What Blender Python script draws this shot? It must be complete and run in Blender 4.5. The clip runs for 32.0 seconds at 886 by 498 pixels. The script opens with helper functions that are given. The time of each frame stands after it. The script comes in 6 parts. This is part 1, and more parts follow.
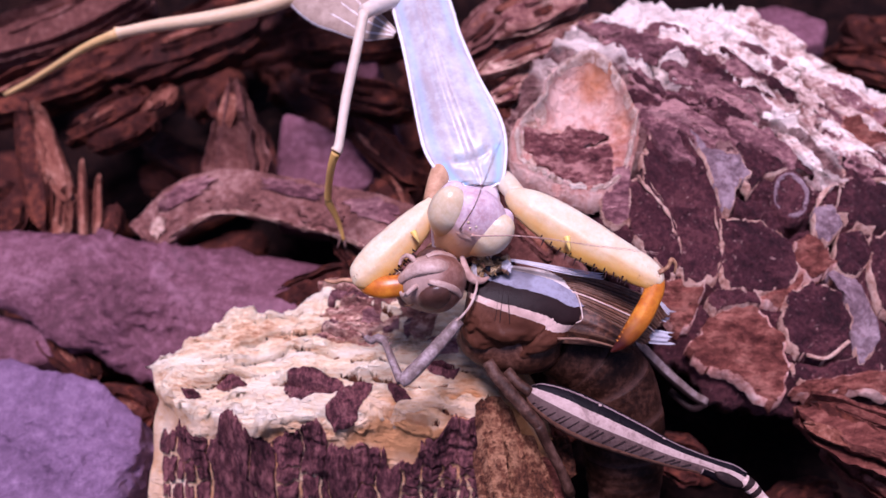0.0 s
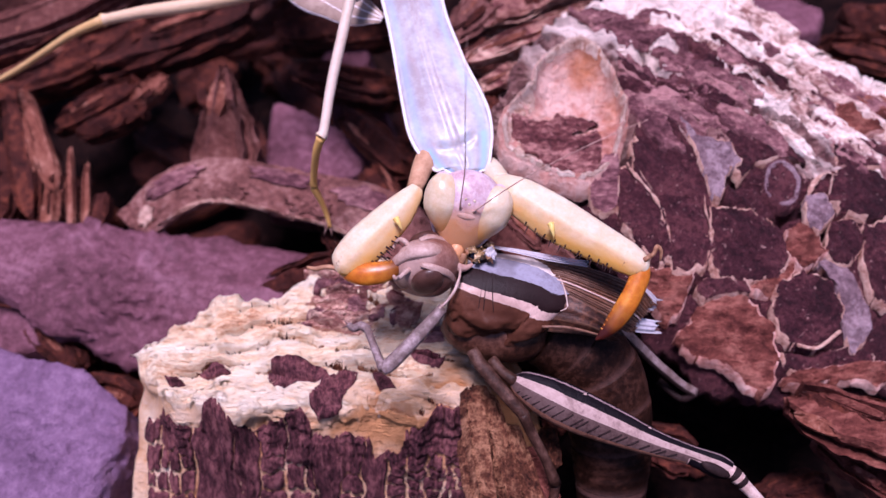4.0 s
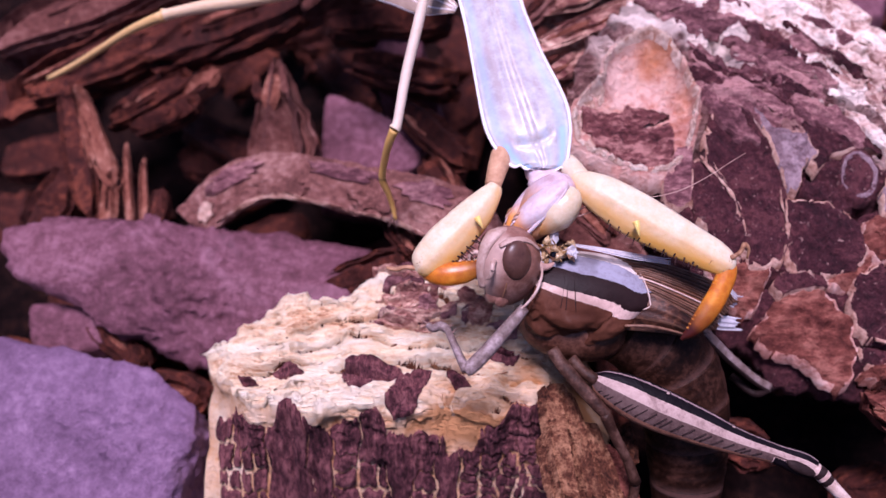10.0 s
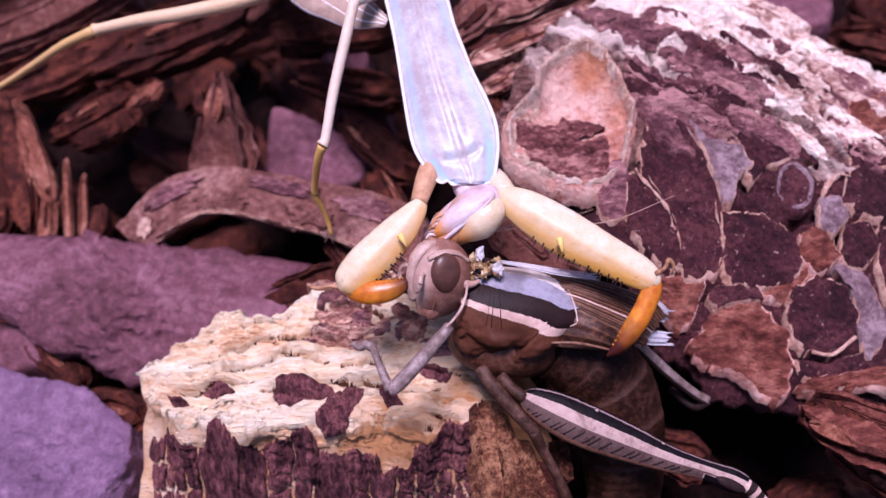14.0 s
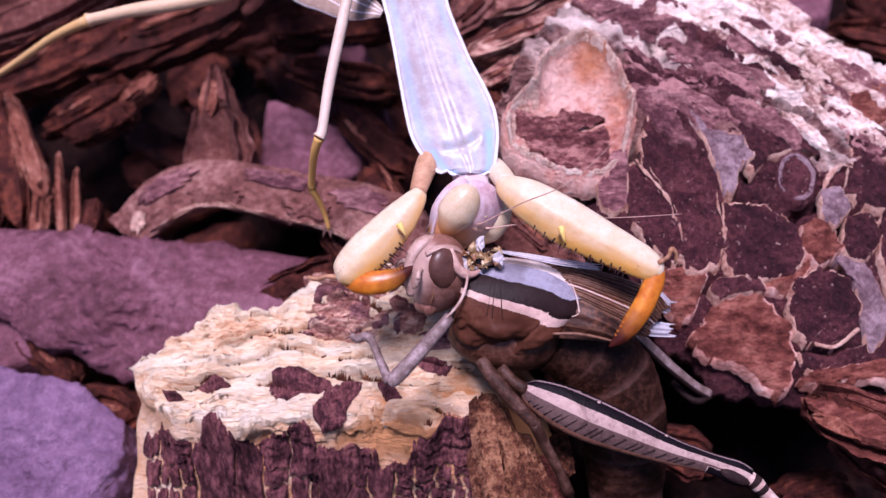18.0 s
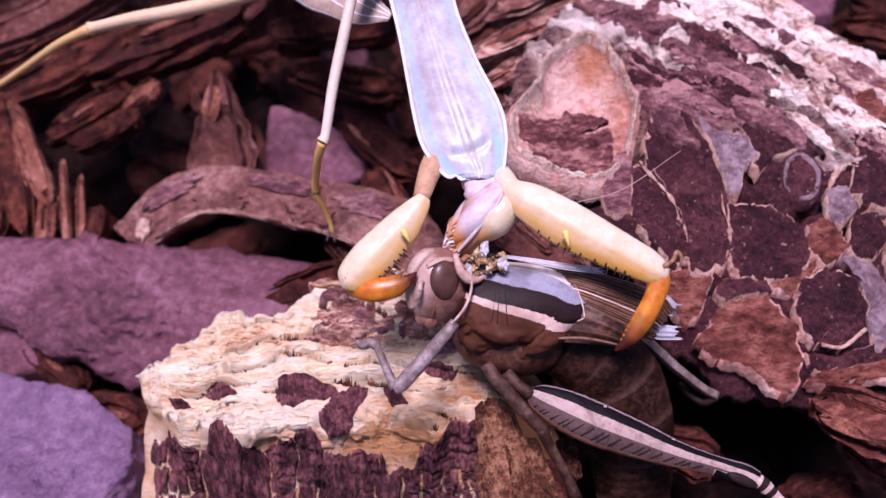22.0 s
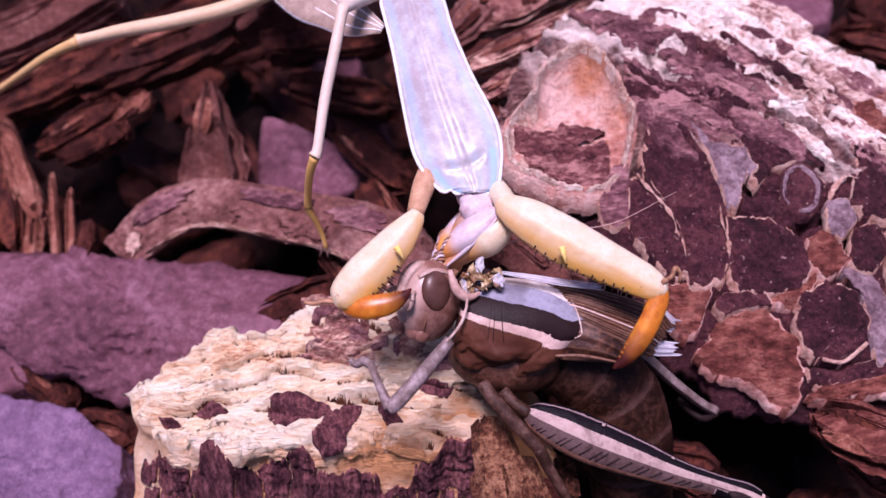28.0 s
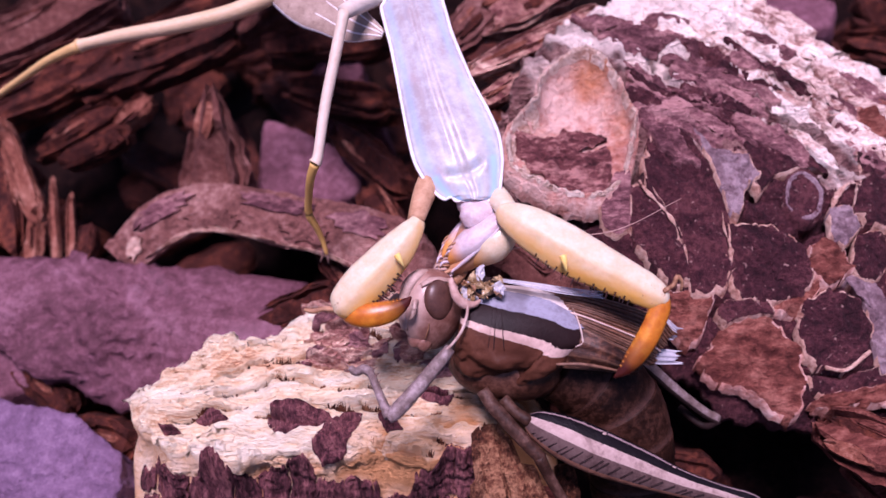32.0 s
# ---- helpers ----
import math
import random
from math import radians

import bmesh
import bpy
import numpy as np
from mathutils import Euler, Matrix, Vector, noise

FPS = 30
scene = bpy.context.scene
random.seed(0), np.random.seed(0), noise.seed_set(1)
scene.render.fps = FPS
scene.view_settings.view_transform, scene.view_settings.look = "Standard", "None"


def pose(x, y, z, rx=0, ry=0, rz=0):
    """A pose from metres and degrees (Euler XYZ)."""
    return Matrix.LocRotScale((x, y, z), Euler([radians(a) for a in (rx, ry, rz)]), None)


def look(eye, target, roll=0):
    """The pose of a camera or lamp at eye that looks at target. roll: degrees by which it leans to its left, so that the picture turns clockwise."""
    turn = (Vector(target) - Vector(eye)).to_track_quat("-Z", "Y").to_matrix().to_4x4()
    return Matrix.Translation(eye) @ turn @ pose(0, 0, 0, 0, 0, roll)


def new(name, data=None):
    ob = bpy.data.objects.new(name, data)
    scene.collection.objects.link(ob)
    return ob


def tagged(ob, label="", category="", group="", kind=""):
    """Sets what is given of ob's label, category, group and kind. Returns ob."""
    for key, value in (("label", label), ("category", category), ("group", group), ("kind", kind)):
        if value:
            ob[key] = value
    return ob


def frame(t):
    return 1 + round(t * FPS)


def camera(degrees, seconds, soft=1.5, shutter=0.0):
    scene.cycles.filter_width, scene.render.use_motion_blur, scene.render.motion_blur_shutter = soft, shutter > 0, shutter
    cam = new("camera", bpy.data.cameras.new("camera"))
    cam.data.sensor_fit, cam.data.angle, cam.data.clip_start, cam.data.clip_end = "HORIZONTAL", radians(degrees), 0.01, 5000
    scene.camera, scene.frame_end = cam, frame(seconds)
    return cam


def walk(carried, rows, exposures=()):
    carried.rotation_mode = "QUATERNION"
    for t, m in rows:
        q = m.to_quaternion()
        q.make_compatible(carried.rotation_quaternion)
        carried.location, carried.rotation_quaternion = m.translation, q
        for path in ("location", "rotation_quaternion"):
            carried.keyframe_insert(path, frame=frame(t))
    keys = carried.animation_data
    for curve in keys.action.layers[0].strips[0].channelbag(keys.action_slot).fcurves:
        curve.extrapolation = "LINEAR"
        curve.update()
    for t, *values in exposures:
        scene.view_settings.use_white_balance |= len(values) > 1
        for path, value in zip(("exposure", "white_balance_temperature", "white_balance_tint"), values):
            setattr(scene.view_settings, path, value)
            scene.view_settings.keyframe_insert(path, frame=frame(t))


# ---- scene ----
cam = camera(58, 32.0, 1.5)
PATH = [
    (0.0, pose(-0.00171, -0.00225, 0.10086, 41.603, -0.997, 0.261)),
    (0.5, pose(-0.00136, -0.00299, 0.10230, 41.633, -0.155, 0.741)),
    (1.0, pose(-0.00113, -0.00318, 0.10085, 40.743, -0.671, 0.994)),
    (1.5, pose(-0.00027, -0.00328, 0.10072, 40.999, -0.653, 0.821)),
    (2.0, pose(0.00027, -0.00260, 0.10066, 41.133, -0.675, 0.850)),
    (2.5, pose(0.00051, -0.00234, 0.10047, 41.600, -0.760, 0.799)),
    (3.0, pose(0.00089, -0.00171, 0.10055, 41.398, -0.750, 0.739)),
    (3.5, pose(0.00070, -0.00249, 0.09988, 41.331, -0.713, 0.739)),
    (5.5, pose(0.00008, -0.00133, 0.09960, 41.070, -0.722, 0.230)),
    (6.0, pose(0.00002, -0.00109, 0.09941, 40.766, -0.725, 0.271)),
    (6.5, pose(0.00072, -0.00087, 0.09798, 40.367, -1.314, 0.462)),
    (7.0, pose(0.00003, -0.00086, 0.09899, 40.625, -0.854, 0.341)),
    (7.5, pose(0.00039, -0.00206, 0.10152, 41.171, 1.400, 1.121)),
    (8.0, pose(-0.00061, 0.00041, 0.09973, 40.137, -0.557, 0.572)),
    (8.5, pose(-0.00444, -0.00160, 0.10006, 39.311, -0.014, 1.033)),
    (9.0, pose(-0.00561, -0.00142, 0.09908, 39.758, -0.297, 1.046)),
    (9.5, pose(-0.00646, 0.00009, 0.10043, 39.542, -0.117, 0.429)),
    (10.0, pose(-0.00615, -0.00034, 0.10021, 39.783, 0.116, 0.655)),
    (10.5, pose(-0.00499, -0.00082, 0.09983, 39.491, 0.272, 0.692)),
    (11.0, pose(-0.00379, -0.00053, 0.09991, 39.858, 0.312, 0.773)),
    (11.5, pose(-0.00099, -0.00001, 0.09953, 39.551, -0.309, 0.374)),
    (12.0, pose(-0.00046, 0.00059, 0.10007, 39.823, -0.248, -0.038)),
    (12.5, pose(-0.00034, 0.00022, 0.09995, 40.053, -0.244, -0.051)),
    (13.0, pose(0.00000, 0.00000, 0.10000, 40.000, -0.000, 0.000)),
    (13.5, pose(0.00022, 0.00083, 0.10033, 39.752, 0.138, 0.026)),
    (14.0, pose(0.00019, 0.00139, 0.10049, 39.870, 0.162, -0.071)),
    (14.5, pose(-0.00087, 0.00041, 0.09966, 39.980, 0.105, -0.005)),
    (16.5, pose(-0.00073, 0.00085, 0.09938, 39.904, -0.085, -0.175)),
    (17.0, pose(-0.00059, 0.00019, 0.09932, 40.190, -0.098, -0.264)),
    (17.5, pose(-0.00042, 0.00033, 0.09939, 39.996, 0.042, -0.217)),
    (18.0, pose(-0.00044, 0.00099, 0.09877, 40.264, -0.187, -0.454)),
    (18.5, pose(-0.00197, 0.00189, 0.09821, 40.030, -0.540, -0.559)),
    (19.0, pose(-0.00149, 0.00123, 0.09820, 40.014, -0.251, -0.363)),
    (19.5, pose(-0.00085, 0.00136, 0.09894, 39.971, 0.221, -0.361)),
    (20.0, pose(-0.00095, 0.00171, 0.09887, 39.968, 0.109, -0.289)),
    (20.5, pose(-0.00077, 0.00194, 0.09875, 40.093, 0.102, -0.530)),
    (21.0, pose(-0.00109, 0.00205, 0.09902, 40.124, 0.149, -0.622)),
    (21.5, pose(-0.00070, 0.00156, 0.09880, 40.277, 0.343, -0.606)),
    (22.0, pose(-0.00029, 0.00167, 0.09921, 40.031, 0.563, -0.702)),
    (22.5, pose(-0.00065, 0.00170, 0.09878, 40.220, 0.417, -0.890)),
    (23.0, pose(-0.00061, 0.00201, 0.09857, 40.019, 0.464, -0.878)),
    (23.5, pose(-0.00056, 0.00184, 0.09867, 40.153, 0.505, -0.869)),
    (24.0, pose(-0.00043, 0.00173, 0.09875, 39.986, 0.593, -0.881)),
    (24.5, pose(-0.00044, 0.00202, 0.09897, 40.214, 0.691, -0.809)),
    (25.0, pose(-0.00050, 0.00192, 0.09897, 40.388, 0.647, -0.908)),
    (25.5, pose(-0.00047, 0.00227, 0.09889, 40.474, 0.587, -1.021)),
    (27.5, pose(-0.00020, 0.00270, 0.09877, 40.356, 0.505, -1.250)),
    (28.0, pose(-0.00011, 0.00327, 0.09883, 40.389, 0.526, -1.062)),
    (28.5, pose(-0.00004, 0.00278, 0.09853, 40.545, 0.566, -1.023)),
    (29.0, pose(0.00015, 0.00260, 0.09859, 40.524, 0.635, -0.972)),
    (29.5, pose(0.00043, 0.00326, 0.09903, 40.289, 0.807, -0.916)),
    (30.0, pose(-0.00014, 0.00360, 0.09865, 40.559, 0.393, -1.080)),
    (30.5, pose(-0.00032, 0.00324, 0.09850, 40.736, 0.478, -0.972)),
    (31.0, pose(-0.00031, 0.00303, 0.09847, 40.494, 0.620, -0.922)),
    (31.5, pose(-0.00029, 0.00296, 0.09851, 40.500, 0.626, -0.941)),
    (32.0, pose(0.00010, 0.00406, 0.09909, 40.310, 0.589, -0.833)),
]
cam.data.dof.use_dof = True
cam.data.dof.focus_distance = 0.0735
cam.data.dof.aperture_fstop = 25.0
walk(cam, PATH, [(0.0, 0.32, 5740, 49), (8.0, 0.33, 5740, 48), (13.0, 0.35, 5790, 46), (24.0, 0.36, 5830, 45), (28.0, 0.34, 5900, 51), (32.0, 0.29, 5850, 55)])

# ---------------------------------------------------------------- light
world = bpy.data.worlds.new("sky")
scene.world = world
world.use_nodes = True
wn = world.node_tree.nodes
sky = wn.new("ShaderNodeTexSky")
sky.sky_type = "NISHITA"
sky.sun_disc = False
sky.sun_elevation = radians(82)
sky.sun_rotation = radians(225)
world.node_tree.links.new(sky.outputs[0], wn["Background"].inputs[0])
wn["Background"].inputs[1].default_value = 0.068
sun = new("sun", bpy.data.lights.new("sun", "SUN"))
sun.data.energy = 4.6
sun.data.angle = radians(18)
sun.data.color = (1.0, 0.95, 0.9)
sun.matrix_world = look((-0.1, -0.1, 1.0), (0, 0, 0))

# ---------------------------------------------------------------- materials
MM = 0.001


def mat(name, cols, scale=150, fine=1400, stretch=(1, 1, 1), rough=0.75, bump=0.5, depth=0.0004, spread=(0.3, 0.7), tone=None, coat=0.0, vary=0.0, spots=None, alpha=1.0, sss=0.0, gloss=0.35, grain=0.22, bands=None):
    """Colours mixed by noise at two scales, with relief; tone: a second colour laid on by the mesh's own 'tone'."""
    m = bpy.data.materials.new(name)
    m.use_nodes = True
    n, ln = m.node_tree.nodes, m.node_tree.links
    b = n["Principled BSDF"]
    co = n.new("ShaderNodeTexCoord")
    mp = n.new("ShaderNodeMapping")
    mp.inputs["Scale"].default_value = stretch
    ln.new(co.outputs["Object"], mp.inputs[0])

    def tex(s, detail=6, rg=0.6, dist=0.0):
        t = n.new("ShaderNodeTexNoise")
        t.inputs["Scale"].default_value, t.inputs["Detail"].default_value = s, detail
        t.inputs["Roughness"].default_value, t.inputs["Distortion"].default_value = rg, dist
        ln.new(mp.outputs[0], t.inputs["Vector"])
        return t.outputs[0]

    big, small, grit = tex(scale, 5, 0.65, 0.6), tex(fine, 5, 0.7), tex(fine * 3.2, 3, 0.6)
    out = None
    for t, gain in ((big, 1.1), (small, 1.0), (grit, grain)):
        k = n.new("ShaderNodeMath")
        k.operation = "MULTIPLY_ADD"
        k.inputs[1].default_value = gain
        ln.new(t, k.inputs[0])
        if out is None:
            k.inputs[2].default_value = 0.5 - 0.5 * (2.1 + grain)
        else:
            ln.new(out, k.inputs[2])
        out = k.outputs[0]
    k = n.new("ShaderNodeMath")
    k.operation = "MULTIPLY_ADD"
    k.inputs[1].default_value = 0.45
    ln.new(grit, k.inputs[0]), ln.new(out, k.inputs[2])
    height = k.outputs[0]
    if vary:
        info = n.new("ShaderNodeObjectInfo")
        ad = n.new("ShaderNodeMath")
        ad.operation = "MULTIPLY_ADD"
        ad.inputs[1].default_value = vary
        ln.new(info.outputs["Random"], ad.inputs[0]), ln.new(out, ad.inputs[2])
        sb = n.new("ShaderNodeMath")
        sb.operation = "SUBTRACT"
        sb.inputs[1].default_value = vary / 2
        ln.new(ad.outputs[0], sb.inputs[0])
        out = sb.outputs[0]
    rp = n.new("ShaderNodeValToRGB")
    els = rp.color_ramp.elements
    while len(els) < len(cols):
        els.new(0.5)
    for i, c in enumerate(cols):
        els[i].position = spread[0] + (spread[1] - spread[0]) * i / max(1, len(cols) - 1)
        els[i].color = (*c, 1)
    ln.new(out, rp.inputs[0])
    col = rp.outputs[0]

    def over(col, fac, c):
        k = n.new("ShaderNodeMix")
        k.data_type = "RGBA"
        ln.new(fac, k.inputs[0]), ln.new(col, k.inputs[6])
        k.inputs[7].default_value = (*c, 1)
        return k.outputs[2]

    if spots:
        s, lo, hi, c = spots
        r2 = n.new("ShaderNodeMapRange")
        r2.inputs[1].default_value, r2.inputs[2].default_value = lo, hi
        ln.new(tex(s, 3, 0.5, 0.4), r2.inputs[0])
        col = over(col, r2.outputs[0], c)
    if bands:
        at = n.new("ShaderNodeAttribute")
        at.attribute_name = "tone"
        jit = n.new("ShaderNodeMath")
        jit.operation = "MULTIPLY_ADD"
        jit.inputs[1].default_value = 0.035
        ln.new(height, jit.inputs[0]), ln.new(at.outputs["Fac"], jit.inputs[2])
        br = n.new("ShaderNodeValToRGB")
        be = br.color_ramp.elements
        br.color_ramp.interpolation = "CONSTANT"
        while len(be) < len(bands):
            be.new(0.9)
        for e, (pos, c) in zip(be, bands):
            e.position, e.color = pos, (*c, 1)
        ln.new(jit.outputs[0], br.inputs[0])
        k = n.new("ShaderNodeMix")
        k.data_type, k.blend_type = "RGBA", "MULTIPLY"
        k.inputs[0].default_value = 1.0
        ln.new(br.outputs[0], k.inputs[6]), ln.new(col, k.inputs[7])
        col = k.outputs[2]
    if tone:
        at = n.new("ShaderNodeAttribute")
        at.attribute_name = "tone"
        col = over(col, at.outputs["Fac"], tone)
    ln.new(col, b.inputs["Base Color"])
    b.inputs["Roughness"].default_value = rough
    b.inputs["Coat Weight"].default_value = coat
    b.inputs["Coat Roughness"].default_value = 0.25
    b.inputs["Specular IOR Level"].default_value = gloss
    b.inputs["Alpha"].default_value = alpha
    if sss:
        b.inputs["Subsurface Weight"].default_value = sss
        b.inputs["Subsurface Radius"].default_value = (1.0, 0.6, 0.4)
        b.inputs["Subsurface Scale"].default_value = 0.0012
    if bump:
        bp = n.new("ShaderNodeBump")
        bp.inputs["Strength"].default_value, bp.inputs["Distance"].default_value = bump, depth
        ln.new(height, bp.inputs["Height"])
        ln.new(bp.outputs[0], b.inputs["Normal"])
    return m


# Near black: the shade in the mulch's gaps is put into this colour.
soil = mat("shade_black_soil", [(0.003, 0.0015, 0.0015), (0.007, 0.003, 0.003), (0.02, 0.008, 0.006)], 200, 1200, rough=1.0, bump=0.8, gloss=0.05)
pale_wood = mat("pale_wood", [(0.43, 0.165, 0.078), (0.80, 0.49, 0.285), (0.93, 0.73, 0.50), (0.95, 0.81, 0.63)], 190, 1500, (0.3, 1.6, 1.3), 0.85, 0.9, 0.0008, (0.16, 0.62), tone=(0.62, 0.29, 0.12), gloss=0.2)
red_wood = mat("red_wood", [(0.055, 0.011, 0.008), (0.145, 0.04, 0.028), (0.28, 0.105, 0.075)], 140, 900, (0.6, 1.2, 1.0), 0.85, 0.8, 0.0005, gloss=0.2)
dark_bark = mat("dark_bark", [(0.03, 0.008, 0.011), (0.11, 0.033, 0.04), (0.26, 0.095, 0.095)], 260, 1500, (2.2, 1.6, 0.35), 0.85, 0.9, 0.0004, (0.32, 0.68), gloss=0.2)
plate_bark = mat("plate_bark", [(0.0223, 0.00498, 0.00811), (0.0557, 0.0132, 0.0187), (0.118, 0.0351, 0.0391)], 220, 1800, rough=0.8, bump=0.9, depth=0.0006, vary=0.14, spots=(1900, 0.66, 0.72, (0.3, 0.17, 0.15)), gloss=0.2)
log_bark = mat("log_bark", [(0.0381, 0.014, 0.0156), (0.115, 0.0482, 0.0467), (0.232, 0.115, 0.103), (0.438, 0.275, 0.238)], 120, 600, (0.8, 1.5, 1.3), 0.85, 1.0, 0.0010, (0.25, 0.72), tone=(0.88, 0.72, 0.64), gloss=0.2)
rim_bark = mat("rim_bark", [(0.22, 0.095, 0.068), (0.44, 0.25, 0.19), (0.58, 0.39, 0.31)], 300, 2000, rough=0.85, bump=0.6, gloss=0.2)
grey_flake = mat("grey_flake", [(0.0983, 0.0538, 0.063), (0.178, 0.109, 0.123), (0.302, 0.21, 0.228)], 260, 1600, rough=0.8, bump=0.7, gloss=0.2)
knot_wood = mat("knot_wood", [(0.24, 0.075, 0.055), (0.42, 0.20, 0.16), (0.56, 0.36, 0.31)], 120, 900, rough=0.85, bump=0.8, spread=(0.2, 0.65), gloss=0.2, tone=(0.40, 0.14, 0.05))
pale_rim = mat("pale_knot_rim", [(0.48, 0.25, 0.18), (0.72, 0.50, 0.40), (0.86, 0.70, 0.60)], 260, 1500, rough=0.85, bump=1.0, depth=0.0008, gloss=0.2)
core_wood = mat("core_wood", [(0.03, 0.007, 0.009), (0.12, 0.035, 0.036), (0.36, 0.17, 0.15)], 190, 900, (0.6, 1.5, 1.0), 0.85, 0.9, gloss=0.2)
slate = mat("purple_slate", [(0.075, 0.024, 0.033), (0.135, 0.048, 0.066), (0.22, 0.095, 0.125)], 60, 900, rough=0.75, bump=0.6, depth=0.0005, spread=(0.3, 0.72), vary=0.05, gloss=0.25, spots=(55, 0.55, 0.75, (0.26, 0.135, 0.175)))
lilac_slate = mat("lilac_slate", [(0.105, 0.052, 0.098), (0.165, 0.088, 0.155), (0.26, 0.15, 0.24)], 60, 900, rough=0.75, bump=0.7, depth=0.0006, spread=(0.28, 0.75), gloss=0.25)
chip_bark = mat("chip_bark", [(0.014, 0.0026, 0.002), (0.055, 0.0115, 0.0075), (0.19, 0.048, 0.024)], 160, 1000, rough=0.85, bump=0.9, depth=0.0005, vary=0.12, gloss=0.2, grain=0.1, spread=(0.2, 0.8))
strip_bark = mat("strip_bark", [(0.06, 0.019, 0.015), (0.17, 0.066, 0.054), (0.36, 0.195, 0.165)], 130, 1200, rough=0.85, bump=0.9, gloss=0.2, grain=0.1, spread=(0.2, 0.8))
curl_bark = mat("curl_bark", [(0.041, 0.0102, 0.00892), (0.127, 0.0425, 0.0328), (0.257, 0.127, 0.107)], 130, 1200, rough=0.85, bump=0.9, vary=0.05, gloss=0.2, grain=0.1, spread=(0.2, 0.8))
crust_bark = mat("crust_bark", [(0.28, 0.13, 0.11), (0.66, 0.46, 0.39), (0.93, 0.79, 0.70)], 160, 1100, (0.7, 1.5, 1.2), 0.85, 0.9, 0.0005, vary=0.3, gloss=0.2)
scale_bark = mat("scale_bark", [(0.075, 0.024, 0.03), (0.19, 0.075, 0.082), (0.40, 0.20, 0.19)], 160, 1100, (0.7, 1.5, 1.2), 0.85, 0.9, 0.0005, vary=0.25, gloss=0.2)
# Wood of the crumbling side; also painted into the block's cracks as shade.
crumbly_wood_crack_shade = mat("crumbly_wood_crack_shade", [(0.034, 0.008, 0.004), (0.15, 0.05, 0.025), (0.42, 0.20, 0.105)], 200, 1100, (1.2, 1.2, 0.5), 0.85, 1.0, 0.0008, gloss=0.2)
weathered_crust = mat("weathered_crust", [(0.16, 0.045, 0.045), (0.42, 0.19, 0.15), (0.82, 0.55, 0.42)], 170, 900, (0.8, 1.4, 1.2), 0.85, 1.0, 0.0008, gloss=0.2)
split_wood = mat("split_wood", [(0.08, 0.02, 0.012), (0.21, 0.068, 0.042), (0.38, 0.18, 0.125)], 160, 1000, (1.5, 1.5, 0.3), 0.85, 0.8, gloss=0.2, grain=0.1, spread=(0.2, 0.8))

# ---------------------------------------------------------------- mesh helpers (all lengths in millimetres)
ORIGIN = {}


def fr(x, y, z, octaves=4):
    return noise.fractal(Vector((x, y, z)), 0.9, 2.1, octaves)


def to_mesh(name, geo, mats, at, smooth=True):
    verts, faces, midx, tone = (tuple(geo) + (None, None))[:4]
    me = bpy.data.meshes.new(name)
    v = (np.asarray(verts, float) - np.asarray(at, float)) * MM
    me.from_pydata(v.tolist(), [], [tuple(q) for q in faces])
    for m in mats if isinstance(mats, (list, tuple)) else [mats]:
        me.materials.append(m)
    if midx is not None:
        me.polygons.foreach_set("material_index", [int(i) for i in midx])
    me.polygons.foreach_set("use_smooth", [smooth] * len(me.polygons))
    if tone is not None:
        a = me.attributes.new("tone", "FLOAT", "POINT")
        a.data.foreach_set("value", [float(t) for t in tone])
    me.update()
    return me


def part(name, geo, mats, parent=None, label="", at=None, smooth=True):
    """One mesh, in world millimetres, as a part of parent (or a thing of its own); at: its own origin."""
    base = ORIGIN.get(parent, (0, 0, 0))
    at = base if at is None else at
    ob = new(name, to_mesh(name, geo, mats, at, smooth))
    ob.location = (Vector(at) - Vector(base)) * MM
    ORIGIN[ob] = tuple(at)
    if parent:
        ob.parent = parent
    return tagged(ob, label)


def thing(name, at, label, category, group="", kind=""):
    ob = new(name)
    ob.empty_display_size = 0.005
    ob.location = Vector(at) * MM
    ORIGIN[ob] = tuple(at)
    return tagged(ob, label, category, group, kind)


def joined(*geos):
    v, f, m, t = [], [], [], []
    for g in geos:
        g = (tuple(g) + (None, None))[:4]
        k = len(v)
        v += [tuple(p) for p in g[0]]
        f += [tuple(i + k for i in q) for q in g[1]]
        m += list(g[2]) if g[2] is not None else [0] * len(g[1])
        t += list(g[3]) if g[3] is not None else [0.0] * len(g[0])
    return v, f, m, t


def curve(pts, k):
    """Catmull-Rom through rows of numbers, k steps a span."""
    p = np.asarray(pts, float)
    p = np.vstack([2 * p[0] - p[1], p, 2 * p[-1] - p[-2]])
    out = []
    for i in range(1, len(p) - 2):
        for j in range(k):
            t = j / k
            a, b, c, d = p[i - 1:i + 3]
            out.append(0.5 * (2 * b + (c - a) * t + (2 * a - 5 * b + 4 * c - d) * t * t + (3 * b - a - 3 * c + d) * t ** 3))
    return np.array(out + [p[-2]])


def ring_closed(pts, n):
    """A closed Catmull-Rom outline resampled to n points."""
    p = np.asarray(pts, float)
    m = len(p)
    out = []
    for q in np.arange(n) * m / n:
        i, t = int(q), q - int(q)
        a, b, c, d = p[(i - 1) % m], p[i % m], p[(i + 1) % m], p[(i + 2) % m]
        out.append(0.5 * (2 * b + (c - a) * t + (2 * a - 5 * b + 4 * c - d) * t * t + (3 * b - a - 3 * c + d) * t ** 3))
    return np.array(out)


def quads(rows, cols, wrap=False):
    f = []
    for i in range(rows - 1):
        for j in range(cols if wrap else cols - 1):
            a, b = i * cols + j, i * cols + (j + 1) % cols
            f.append((a, b, b + cols, a + cols))
    return f


